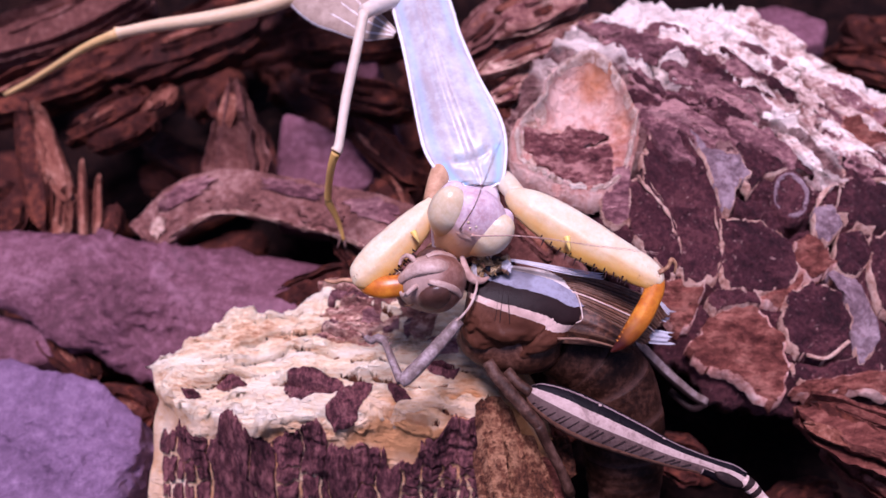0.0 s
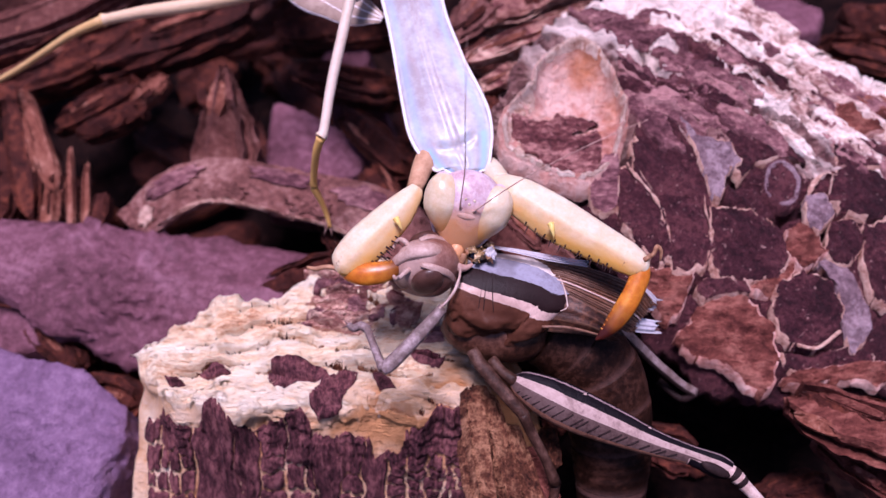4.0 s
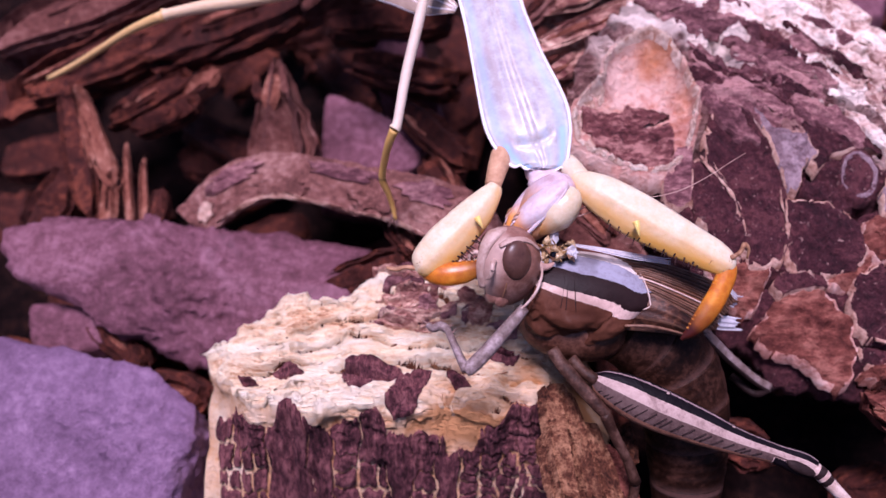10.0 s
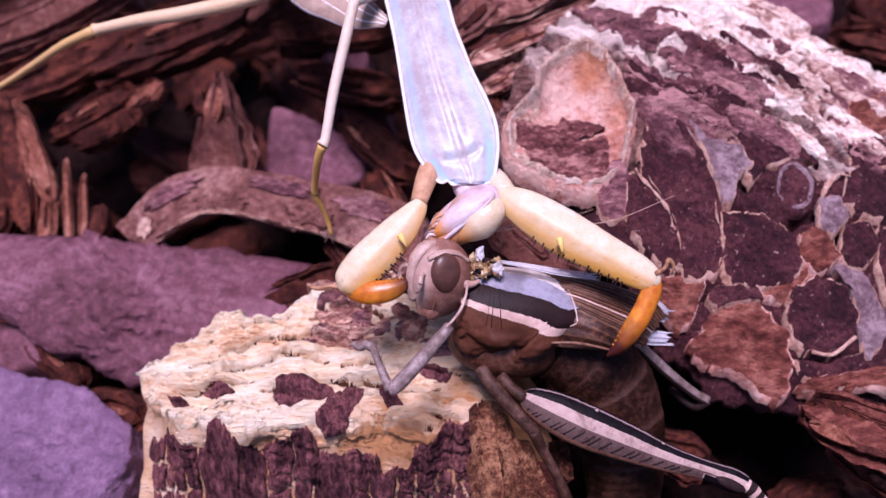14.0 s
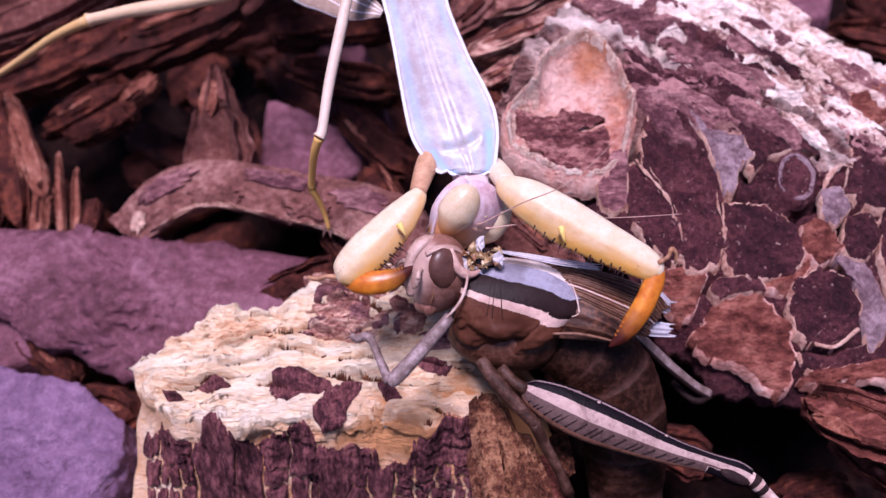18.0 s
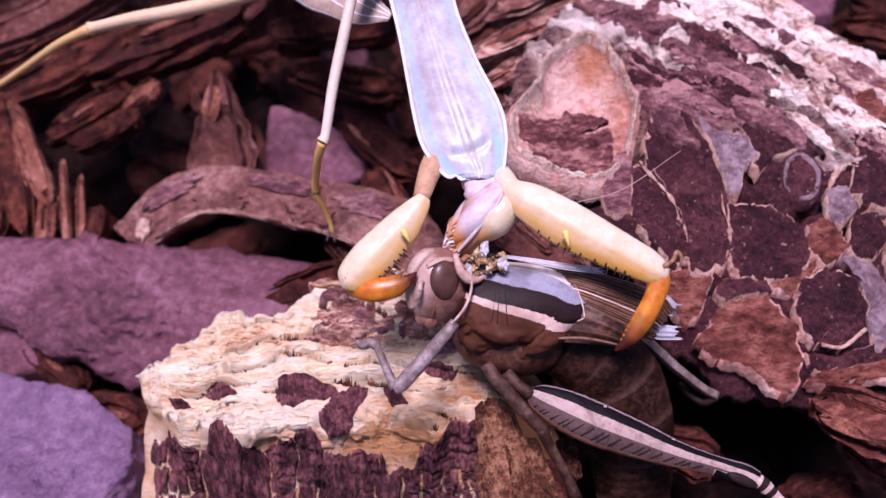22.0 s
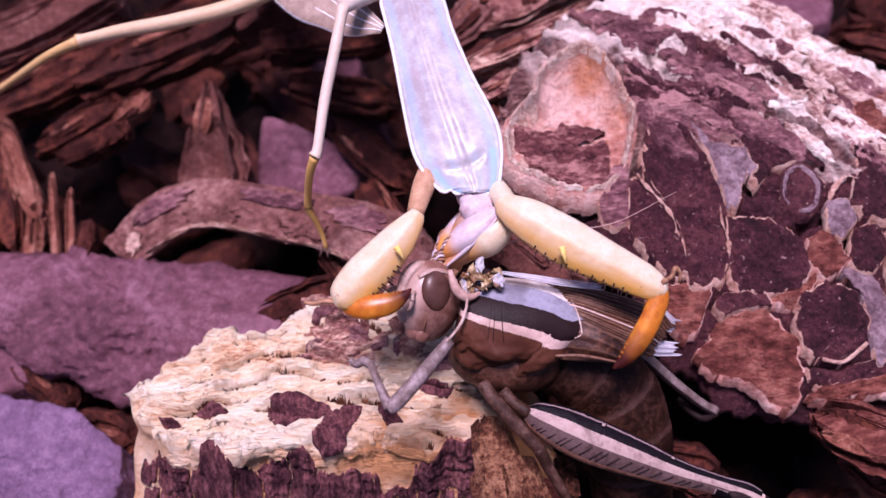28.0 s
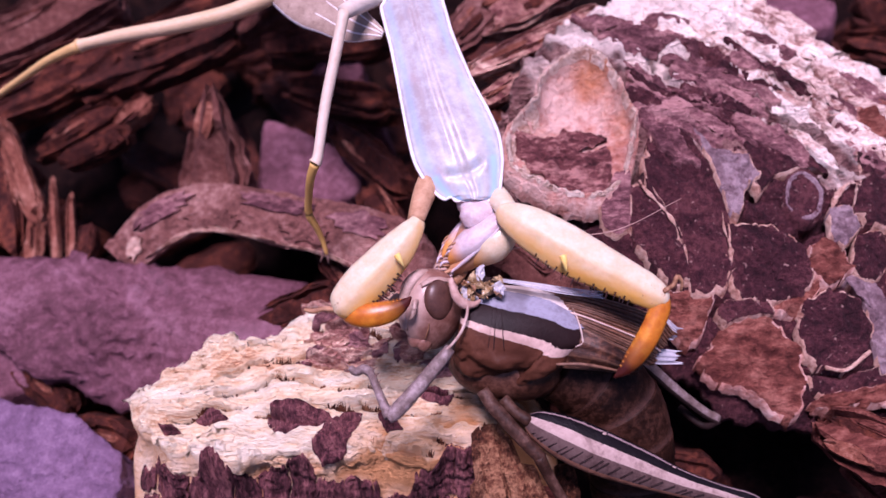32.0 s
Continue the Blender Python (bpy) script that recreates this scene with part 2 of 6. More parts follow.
def tube(rows, n=12, k=5, flat=1.0, side=(0, 0, 1), rough=0.0, seed=0.0, tone=None, cap=True):
    """A limb through rows (x, y, z, radius): flat squashes it along side; tone(s, a) gives the colour's weight."""
    c = curve(rows, k)
    p, r = c[:, :3], np.maximum(c[:, 3], 0.01)
    side = np.asarray(side, float)
    v, tn = [], []
    for i in range(len(p)):
        d = p[min(i + 1, len(p) - 1)] - p[max(i - 1, 0)]
        d = d / (np.linalg.norm(d) + 1e-9)
        u = side - d * (side @ d)
        u = u / (np.linalg.norm(u) + 1e-9)
        w = np.cross(d, u)
        for j in range(n):
            a = 2 * math.pi * j / n
            g = 1.0 + (rough * fr(*(p[i] * 1.3 + seed), 3) if rough else 0)
            v.append(p[i] + r[i] * g * (u * math.cos(a) * flat + w * math.sin(a)))
            if tone:
                tn.append(tone(i / (len(p) - 1), a))
    f = quads(len(p), n, True)
    f = [q[::-1] for q in f]
    if cap:
        for row, e in ((0, p[0]), (len(p) - 1, p[-1])):
            v.append(e)
            m = len(v) - 1
            if tone:
                tn.append(tone(row / (len(p) - 1), 0))
            for j in range(n):
                a, b = row * n + j, row * n + (j + 1) % n
                f.append((a, b, m) if row == 0 else (b, a, m))
    return v, f, None, (tn or None)


def blob(centre, axes, radii, nu=20, nv=14, shape=None, tone=None):
    """An ellipsoid on three axes; shape(x, y, z) of the unit ball returns the point moved; tone(x, y, z) its colour's weight."""
    ax = np.array([np.asarray(a, float) / np.linalg.norm(a) for a in axes])
    v, tn = [], []
    for i in range(nv + 1):
        th = math.pi * i / nv
        for j in range(nu):
            ph = 2 * math.pi * j / nu
            q = (math.sin(th) * math.cos(ph), math.sin(th) * math.sin(ph), math.cos(th))
            if tone:
                tn.append(tone(*q))
            if shape:
                q = shape(*q)
            v.append(np.asarray(centre, float) + (np.array(q) * radii) @ ax)
    return v, [q[::-1] for q in quads(nv + 1, nu, True)], None, (tn or None)


def polar(outline, top, rings=8, n=48, drop=2.0, jag=0.15, seed=0.0, rim=0, dome=0.0, lift=0.0, tone=None):
    """A piece with a ragged outline in plan that lies on the surface top(x, y): raised by lift, domed, its edge falling by drop. rim: outer rings in the second material."""
    q = np.array([p[:2] for p in outline], float)
    o = ring_closed(q, n) * 0.45
    for i in range(n):
        e = i * len(q) / n
        o[i] += 0.55 * (q[int(e)] * (1 - e % 1) + q[(int(e) + 1) % len(q)] * (e % 1))
    c = o.mean(0)
    for i in range(n):
        o[i] += (o[i] - c) * jag * fr(o[i][0] * 1.1 + seed, o[i][1] * 1.1, seed, 4) + jag * 0.6 * np.array((fr(o[i][0] * 2.3, o[i][1] * 2.3, seed + 7, 3), fr(o[i][0] * 2.3, o[i][1] * 2.3, seed + 17, 3)))
    v, mi, tn = [], [], []
    ks = [1.0, 0.985, 0.945] + [0.945 * (1 - ((i + 1) / rings) ** 1.1) for i in range(rings)]
    ks[-1] = 0.0
    for a, k in enumerate(ks):
        for i in range(n):
            x, y = c + (o[i] - c) * k
            z = top(x, y) + lift + dome * (1 - k * k)
            if a == 0:
                z -= drop
            v.append((x, y, z))
            if tone:
                tn.append(tone(x, y, k))
    f = [q[::-1] for q in quads(len(ks), n, True)]
    f = [q[::-1] for q in f]
    for a in range(len(ks) - 1):
        mi += [1 if a < rim else 0] * n
    return v, f, mi, (tn or None)


def rock(pts, sub=5, amp=0.5, scale=0.16, seed=0.0, soft=16.0):
    """A broken stone: the hull of its corners, edges a little worn, faces uneven."""
    pts = np.array(pts, float)
    c = pts.mean(0)
    bm = bmesh.new()
    for p in pts:
        bm.verts.new(p - c)
    bmesh.ops.convex_hull(bm, input=bm.verts)
    bm.normal_update()
    nrm = np.array([q.normal for q in bm.faces if q.calc_area() > 0.01])
    off = np.array([q.normal.dot(q.verts[0].co) for q in bm.faces if q.calc_area() > 0.01])
    bm.free()
    flip = np.where(off < 0, -1.0, 1.0)
    nrm, off = nrm * flip[:, None], off * flip
    ball = bmesh.new()
    bmesh.ops.create_icosphere(ball, subdivisions=sub, radius=1.0)
    q = np.array([w.co for w in ball.verts])
    f = [tuple(w.index for w in t.verts) for t in ball.faces]
    ball.free()
    _, sv, ax = np.linalg.svd(pts - c, full_matrices=False)
    q = (q * (0.25 + sv / sv[0])) @ ax
    q /= np.linalg.norm(q, axis=1)[:, None]
    k = np.maximum(q @ nrm.T, 1e-4) / np.maximum(off, 1e-3)
    r = ((k ** soft).sum(1)) ** (-1.0 / soft)
    v = []
    for d, a in zip(q, r):
        p = d * a
        h = fr(*(p * scale + seed), 5) + 0.7 * abs(fr(*(p * scale * 2.7 - seed), 4)) - 0.5 * max(0.0, fr(*(p * scale * 1.3 + 2 * seed), 2) - 0.15)
        v.append(c + d * (a + amp * h))
    if np.linalg.det(ax) < 0:
        f = [t[::-1] for t in f]
    return v, f


def chip(a, b, width, thick, face=(0, -0.6, 0.8), n=30, m=34, seed=0.0, ragged=0.18, taper=0.25, bend=0.0, point=0.0):
    """A split piece of bark from a to b, ridged along its grain, its ends broken; face: where its broad side looks."""
    a, b, face = np.asarray(a, float), np.asarray(b, float), np.asarray(face, float)
    d = b - a
    ln = np.linalg.norm(d)
    d = d / ln
    u = face - d * (face @ d)
    u /= np.linalg.norm(u)
    w = np.cross(d, u)
    v = []
    prof = []
    for j in range(n):
        t = 2 * math.pi * j / n
        cs, sn = math.cos(t), math.sin(t)
        x, y = math.copysign(abs(cs) ** 0.4, cs), math.copysign(abs(sn) ** 0.5, sn)
        prof.append((x, y, fr(x * 6 + seed, y * 6, seed, 5), fr(x * 2.5 + seed, y * 2.5, seed + 5, 4), fr(x * 2.5 - seed, y * 2.5, seed + 9, 4)))
    for i in range(m):
        s = i / (m - 1)
        side = (1 + 0.12 * fr(s * 4, seed, 3.0, 3)) * (1 - point * (1 - s) ** 1.2)
        wav = 0.06 * width * fr(s * 2.5, seed, 1.0, 3)
        for x, y, g, e0, e1 in prof:
            along = s * ln + ragged * ln * (e0 * (1 - s) ** 5 + e1 * s ** 5)
            tp = side * (1 - taper * abs(2 * s - 1) ** 3)
            g2 = 1.2 * g + 0.35 * fr(x * 3, y * 3 + seed, s * 2.5 + seed, 5)
            k = 0.25 if i in (0, m - 1) else 1
            v.append(a + d * along + w * (x * width / 2 * tp * (1 + 0.12 * g2) * k + wav) + u * (y * thick / 2 * (1 + 0.65 * g2) * k + bend * math.sin(math.pi * s) + 0.12 * thick * fr(s * 4, x * 2, seed, 3)))
    f = [q[::-1] for q in quads(m, n, True)]
    return v, f + [tuple(range(n)), tuple(range((m - 1) * n, m * n))[::-1]]


# ---------------------------------------------------------------- ground
def ground_z(x, y):
    return 1.0 + 4.0 * fr(x * 0.05, y * 0.05, 1.0, 4) + 1.5 * fr(x * 0.4, y * 0.4, 4.0, 3)


def build_ground():
    line = sorted({*np.linspace(-120, 120, 90).round(2), *(s * r for r in (160, 260, 600, 2000, 8000, 40000) for s in (-1, 1))})
    v = [(x, y + 60, ground_z(x, y) if max(abs(x), abs(y)) <= 120 else 1.0) for y in line for x in line]
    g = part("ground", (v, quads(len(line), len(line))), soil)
    tagged(g, "soil under bark mulch and slate, blackened for shade in the gaps", "ground", kind="structure")


build_ground()

# ---------------------------------------------------------------- the thick bark log
LOGC = (38.596, -0.566, 6.213, -0.396, -0.297, -1.129)


def log_z(x, y):
    u, v = (x - 30) / 10, (y - 58) / 10
    return LOGC[0] + LOGC[1] * u + LOGC[2] * v + LOGC[3] * u * u + LOGC[4] * u * v + LOGC[5] * v * v


KNOT = (13.8, 66.9)


def log_relief(x, y):
    upper = min(1.0, max(0.0, (y - 57) / 10))
    hole = max(0.0, 1 - ((x - KNOT[0]) / 7.2) ** 2 - ((y - KNOT[1]) / 9.6) ** 2)
    r = -7.0 * min(0.7, hole) + 0.9 * fr(x * 0.12, y * 0.16, 3.0, 5) + 0.7 * abs(fr(x * 0.35 + y * 0.1, y * 0.55, 9.0, 4))
    along, across = x * 0.85 - y * 0.5, x * 0.5 + y * 0.85
    ridge = 1.0 - 2.2 * abs(fr(along * 0.09, across * 0.36, 21.0, 5))
    pits = max(0.0, fr(x * 0.33, y * 0.4, 31.0, 3) - 0.2)
    return r + upper * (1.4 * ridge + 0.75 * fr(along * 0.2, across * 0.9, 27.0, 4) - 1.5 * pits - 0.5 + 0.2 * fr(along * 0.5, across * 1.8, 51.0, 4)) - (1 - upper) * 0.6 + 0.12 * fr(x * 1.6, y * 1.6, 61.0, 3)


def log_top(x, y):
    return log_z(x, y) + log_relief(x, y)


GROOVES = [  # dark crevices between the plates
    [(22.1, 51.8), (25.4, 51.2), (28.9, 50.9), (32.7, 50.6)], [(32.7, 50.4), (33.6, 48.8), (35.1, 46.8), (36.1, 45.9)], [(30.6, 57.8), (32.7, 57.3), (35.7, 56.5), (37.4, 57.9), (39.3, 58.7)],
    [(20.9, 65.6), (22.7, 65.2), (25.7, 64.3), (27.6, 62.0), (28.4, 58.4)], [(44.4, 57.8), (42.7, 57.5), (41.5, 56.2), (41.2, 54.2)], [(19.8, 65.9), (20.6, 65.3), (20.1, 62.7)], [(30.1, 58.4), (30.2, 60.8), (32.1, 60.9)]]
PITS = [((24.2, 74.5), 2.2, 2.0, 2.6), ((21.3, 74.4), 2.4, 1.0, 2.2), ((20.0, 71.2), 1.8, 1.6, 2.0), ((41.0, 76.4), 2.6, 1.5, 1.8), ((38.4, 70.5), 1.8, 1.2, 1.6), ((33.3, 68.9), 1.0, 0.9, 1.2), ((36.9, 67.2), 1.6, 0.8, 0.9), ((32.5, 79.4), 1.6, 1.0, 1.4)]


def log_cut(x, y):
    """How deep the crevices and pits go below the log's skin."""
    cut = 0.0
    for g in GROOVES:
        for (x0, y0), (x1, y1) in zip(g, g[1:]):
            dx, dy = x1 - x0, y1 - y0
            t = min(1.0, max(0.0, ((x - x0) * dx + (y - y0) * dy) / (dx * dx + dy * dy)))
            d = math.hypot(x - x0 - t * dx, y - y0 - t * dy)
            if d < 0.8:
                cut = max(cut, 3.2 * (1 - d / 0.8))
    for (px, py), rx, ry, deep in PITS:
        e = ((x - px) / rx) ** 2 + ((y - py) / ry) ** 2 + 0.5 * fr(x * 0.8, y * 0.8, px, 3)
        if e < 1:
            cut = max(cut, deep * (1 - e * e))
    return cut


LOG = thing("bark_log", (30, 58, 8), "thick purple-brown pine bark log with cracked plates and a pale knot", "bark log")


def build_log():
    out = [(30.5, 43.9), (24.6, 46.9), (20.5, 52.0), (13.5, 57.5), (8.5, 60.3), (6.5, 65.3), (6.6, 70.1), (9.2, 75.5), (11.3, 79.4), (22, 86), (35, 88), (41.5, 83.4), (43.8, 79.8), (47.0, 77.8), (52, 77), (62, 75.0), (70, 64), (66, 50), (47.0, 43.5), (38.4, 42.7)]
    n, rings = 300, 130
    o = ring_closed(out, n)
    c = np.array((36.0, 64.0))
    v, tn = [], []
    for a in range(rings + 8):
        for i in range(n):
            if a < 8:
                k, sink = 1.0 - 0.30 * ((7 - a) / 7.0) ** 1.6, ((7 - a) / 7.0) * 13.0
            else:
                k, sink = 1.0 - ((a - 7) / rings) ** 1.0, 0.0
            edge = 1.0 + 0.05 * fr(o[i][0] * 0.4, o[i][1] * 0.4, 5.0, 4)
            x, y = c + (o[i] - c) * max(k, 0.0) * edge
            fall = 2.2 * max(0.0, (k - 0.86) / 0.14) ** 2
            z = log_top(x, y) - log_cut(x, y) - fall - sink + (0.8 * fr(x * 0.5, y * 0.5, a * 0.3, 3) if a < 8 else 0)
            v.append((x, y, z))
            crust = (y - 68) / 10.5 + (x - 30) / 28 + 1.5 * fr(x * 0.055 - y * 0.032, y * 0.5 + x * 0.29, 40.0, 5) - 1.2 * max(0.0, fr(x * 0.33, y * 0.4, 31.0, 3) - 0.15)
            tn.append(min(0.95, max(0.0, 0.95 * crust + 0.22 * min(1.0, max(0.0, (y - 62) / 6)))) if a >= 8 else 0.0)
    faces = quads(rings + 8, n, True)
    low = [1 if v[q[0]][1] + 0.12 * abs(v[q[0]][0] - 34) + 2.5 * fr(v[q[0]][0] * 0.3, v[q[0]][1] * 0.3, 71.0, 3) < 63.5 else 0 for q in faces]
    part("body", (v, faces, low, tn), [log_bark, plate_bark], LOG)


build_log()

PLATES = [
    ([(22.2, 65.1), (25.2, 65.1), (27.6, 62.9), (28.8, 59.9), (29.0, 57.3), (28.8, 54.4), (27.7, 52.2), (24.9, 52.2), (24.6, 55.8), (23.6, 58.3), (21.5, 61.3), (21.4, 63.9)], 0),
    ([(20.0, 61.0), (21.3, 60.9), (23.5, 58.2), (24.2, 55.8), (24.4, 53.1), (22.9, 52.8), (19.9, 55.6), (19.3, 58.6)], 0),
    ([(26.4, 66.2), (28.2, 64.0), (31.2, 63.6), (32.4, 61.9), (31.0, 61.1), (30.2, 58.7), (29.2, 58.6), (28.1, 62.1)], 1),
    ([(31.9, 66.6), (35.7, 67.0), (38.4, 65.6), (39.9, 62.6), (37.5, 63.4), (34.5, 62.4), (32.7, 60.7), (31.9, 63.3)], 0),
    ([(29.4, 57.5), (32.6, 57.6), (35.6, 56.6), (37.0, 54.7), (36.6, 52.4), (33.2, 51.5), (29.9, 51.5), (29.0, 54.4)], 0),
    ([(36.5, 51.0), (39.0, 52.2), (41.8, 51.3), (42.8, 48.8), (41.7, 46.6), (38.4, 46.0), (36.4, 47.3), (36.0, 49.4)], 0),
    ([(40.9, 53.8), (44.0, 53.3), (45.3, 51.5), (46.6, 49.0), (45.2, 46.8), (44.2, 46.3), (43.4, 48.8), (42.9, 51.6)], 1),
    ([(43.9, 62.4), (47.9, 62.9), (50.3, 61.3), (49.2, 58.6), (45.2, 58.2), (42.9, 59.3)], 0),
    ([(39.9, 59.1), (41.7, 59.4), (42.6, 57.7), (40.9, 56.2), (39.6, 57.0)], 1),
    ([(42.7, 57.3), (45.3, 57.7), (46.1, 55.4), (43.9, 53.5), (41.9, 54.5)], 0),
    ([(25.8, 46.6), (27.5, 48.3), (30.5, 49.9), (33.2, 49.5), (35.6, 47.3), (35.9, 44.8), (34.3, 42.4), (30.5, 44.5), (27.8, 45.1)], 2),
    ([(37.3, 43.6), (41.4, 44.5), (46.4, 45.3), (49.0, 45.0), (47.1, 43.5), (42.1, 43.6), (39.0, 43.1)], 2),
    ([(36.8, 45.7), (39.6, 45.3), (43.3, 46.4), (46.4, 46.2), (46.4, 45.3), (41.4, 44.5), (38.0, 44.2)], 0),
    ([(21.0, 52.0), (24.6, 51.9), (26.9, 51.5), (26.0, 49.2), (24.6, 48.1), (22.5, 49.4)], 2),
    ([(28.4, 51.0), (32.3, 51.1), (32.9, 50.1), (30.5, 50.0), (28.2, 49.2), (27.5, 50.1)], 0),
    ([(33.1, 51.2), (35.4, 52.2), (38.5, 53.5), (37.8, 52.3), (36.2, 50.8), (34.4, 50.6)], 2),
    ([(37.5, 55.9), (39.3, 56.6), (41.1, 55.8), (41.5, 54.2), (39.1, 52.8), (37.4, 54.2)], 2),
    ([(46.4, 56.9), (49.8, 57.6), (50.7, 53.8), (48.5, 50.1), (46.6, 50.9), (45.8, 54.1)], 0),
    ([(43.8, 66.1), (48.8, 67.3), (51.2, 65.8), (50.1, 63.7), (44.6, 63.4)], 0),
    ([(45.4, 70.9), (50.1, 72.7), (53.4, 71.2), (51.8, 68.3), (45.4, 67.5)], 2),
]


def build_plates():
    for i, (o, kind) in enumerate(PLATES):
        g = polar(o, lambda x, y: log_z(x, y) + 0.35 * log_relief(x, y), 18, 84, 1.5, 0.11, i * 3.7, 2, 0.25, 0.6 + 0.3 * (i % 3))
        v = [(x, y, z + (0.9 if kind == 2 else 0.35) * fr(x * (0.5 if kind == 2 else 0.8), y * 0.8, i, 6)) for x, y, z in g[0]]
        edge = [1 if b and fr(q % 84 * 0.13, i * 5.1, q // 84 * 0.1, 3) > -0.05 - 0.25 * (q // 84 == 0) else 0 for q, b in enumerate(g[2])]
        mid = np.mean([p[:2] for p in g[0]], 0)
        v = [(mid[0] + (x - mid[0]) * 1.10, mid[1] + (y - mid[1]) * 1.10, z) for x, y, z in v]
        body = (plate_bark, grey_flake, red_wood)[kind]
        part("bark_plate", (v, g[1], edge), [body, knot_wood if kind == 2 else rim_bark], LOG, ("", "grey weathered flake", "red-brown flake")[kind])


build_plates()


ORANGE = (16.7, 73.1)


def build_knot():
    o = [(15.8, 75.7), (17.6, 74.6), (19.0, 72.7), (19.6, 70.6), (20.5, 69.1), (21.0, 67.4), (20.5, 65.2), (19.9, 63.0), (19.2, 61.2), (17.6, 60.0), (15.2, 59.6), (12.9, 60.0), (10.4, 60.9), (8.3, 62.0), (6.9, 63.4), (6.3, 65.5), (6.8, 67.4), (8.3, 68.7), (10.0, 69.8), (10.3, 72.0), (11.4, 73.7), (13.6, 75.0)]
    n = 200
    g = polar(o, log_z, 44, n, 2.4, 0.03, 2.0, 0)
    c = np.mean([p[:2] for p in g[0][-n:]], 0)

    def bowl(x, y, k):
        side = max(0.0, min(1.0, (0.35 * (x - c[0]) + y - c[1]) / 6 + 0.5))
        h = (0.7 + 0.9 * side + 0.4 * fr(x * 0.4, y * 0.4, 11.0, 3)) * math.exp(-((k - 0.94) / 0.045) ** 2) - (0.8 + 2.2 * side) * max(0.0, 1 - (k / 0.92) ** 3)
        return 0.3 + h + 0.45 * fr(x * 0.35, y * 0.5, 2.0, 5) + 0.2 * fr(x * 1.4, y * 1.8, 4.0, 4)
    v, tn = [], []
    for q, (x, y, z) in enumerate(g[0]):
        k = 1 - max(0, q // n - 2) / 44.0
        v.append((x, y, z + bowl(x, y, k)))
        tn.append(max(0.0, min(1.0, 0.75 * math.exp(-((x - ORANGE[0]) / 2.6) ** 2 - ((y - ORANGE[1]) / 1.8) ** 2) + 0.3 * math.exp(-((x - ORANGE[0] - 2.5) / 1.5) ** 2 - ((y - ORANGE[1] + 4.5) / 4.0) ** 2) + 0.2 * fr(x * 0.6, y * 0.6, 8.0, 4))))
    part("knot", (v, g[1], [1 if 2 < q // n < 7 + 12 * (v[q][0] - c[0] + v[q][1] - c[1] < -2) and fr(v[q][0] * 0.9, v[q][1] * 0.9, 1.0, 4) > -0.3 else 0 for q in range(len(g[1]))], tn), [knot_wood, pale_rim], LOG, "pale hollow knot with a raised rim")
    ring = np.array([p[:2] for p in g[0][:n]]) - c
    ang = np.arctan2(ring[:, 1], ring[:, 0])
    order = np.argsort(ang)

    def knot_z(x, y):
        big = np.interp(math.atan2(y - c[1], x - c[0]), ang[order], np.hypot(*ring[order].T), period=2 * math.pi)
        k = min(1.0, math.hypot(x - c[0], y - c[1]) / big)
        return log_z(x, y) + bowl(x, y, k) + 0.5 * fr(x * 0.9, y * 1.6, 3.0, 5)
    o = [(8.0, 67.3), (9.8, 66.9), (12.2, 67.1), (13.3, 68.0), (15.6, 68.2), (17.5, 67.5), (17.6, 66.7), (15.5, 66.5), (13.8, 66.4), (13.3, 65.4), (14.5, 64.5), (16.1, 65.4), (17.3, 65.5), (17.9, 64.0), (17.6, 62.4), (17.0, 60.7), (15.3, 60.7), (12.9, 61.1), (10.6, 62.4), (8.8, 63.5), (8.0, 65.5)]
    part("knot_core", polar(o, knot_z, 20, 140, 0.5, 0.07, 6.0, 0, 0.0, 0.45), core_wood, LOG, "dark rough core of the knot")
    o = [(17.9, 62.4), (19.4, 62.7), (19.6, 60.6), (19.2, 57.9), (18.4, 57.0), (16.7, 57.4), (16.2, 59.0), (17.0, 60.6)]
    part("bark_flake", polar(o, lambda x, y: log_z(x, y) + 0.25 * fr(x * 0.8, y * 0.5, 5.0, 4), 8, 60, 1.4, 0.1, 4.0, 1, 0.2, 0.5), [scale_bark, rim_bark], LOG, "pink-brown flake below the knot")
    for q, line in enumerate(([(20.2, 61.4), (20.7, 60.6), (21.7, 59.6), (23.0, 58.2), (23.7, 57.0), (23.9, 55.3), (24.0, 53.9)], [(28.4, 58.4), (28.5, 57.0), (29.0, 55.5), (28.9, 54.1), (28.4, 52.6)], [(43.5, 61.8), (42.1, 61.8), (40.6, 60.5), (39.7, 58.9)])):
        rows = [(*p, log_z(*p) + 0.92, (0.06 if e in (0, len(line) - 1) else 0.2 + 0.1 * math.sin(3 * e + q))) for e, p in enumerate(line)]
        part("pale_seam", tube(rows, 7, 8, 0.3, (0, 0, 1), 1.1, q * 3.0), rim_bark, LOG)
    c = (37.2, 60.5)
    pts = [(c[0] + 2.3 * math.cos(a) + 0.15 * math.sin(3 * a), c[1] + 2.5 * math.sin(a) + 0.12 * math.cos(5 * a)) for a in np.linspace(0, 2 * math.pi, 29)[:-1]]
    g = polar(pts, log_z, 14, 70, 1.2, 0.05, 3.0, 0)
    v = []
    for q, (x, y, z) in enumerate(g[0]):
        k = 1 - max(0, q // 70 - 2) / 14.0
        v.append((x, y, z + 0.5 + 0.35 * math.exp(-((k - 0.85) / 0.1) ** 2) * (1 if y > c[1] else 0.5) + 0.15 * fr(x, y, 3.0, 4)))
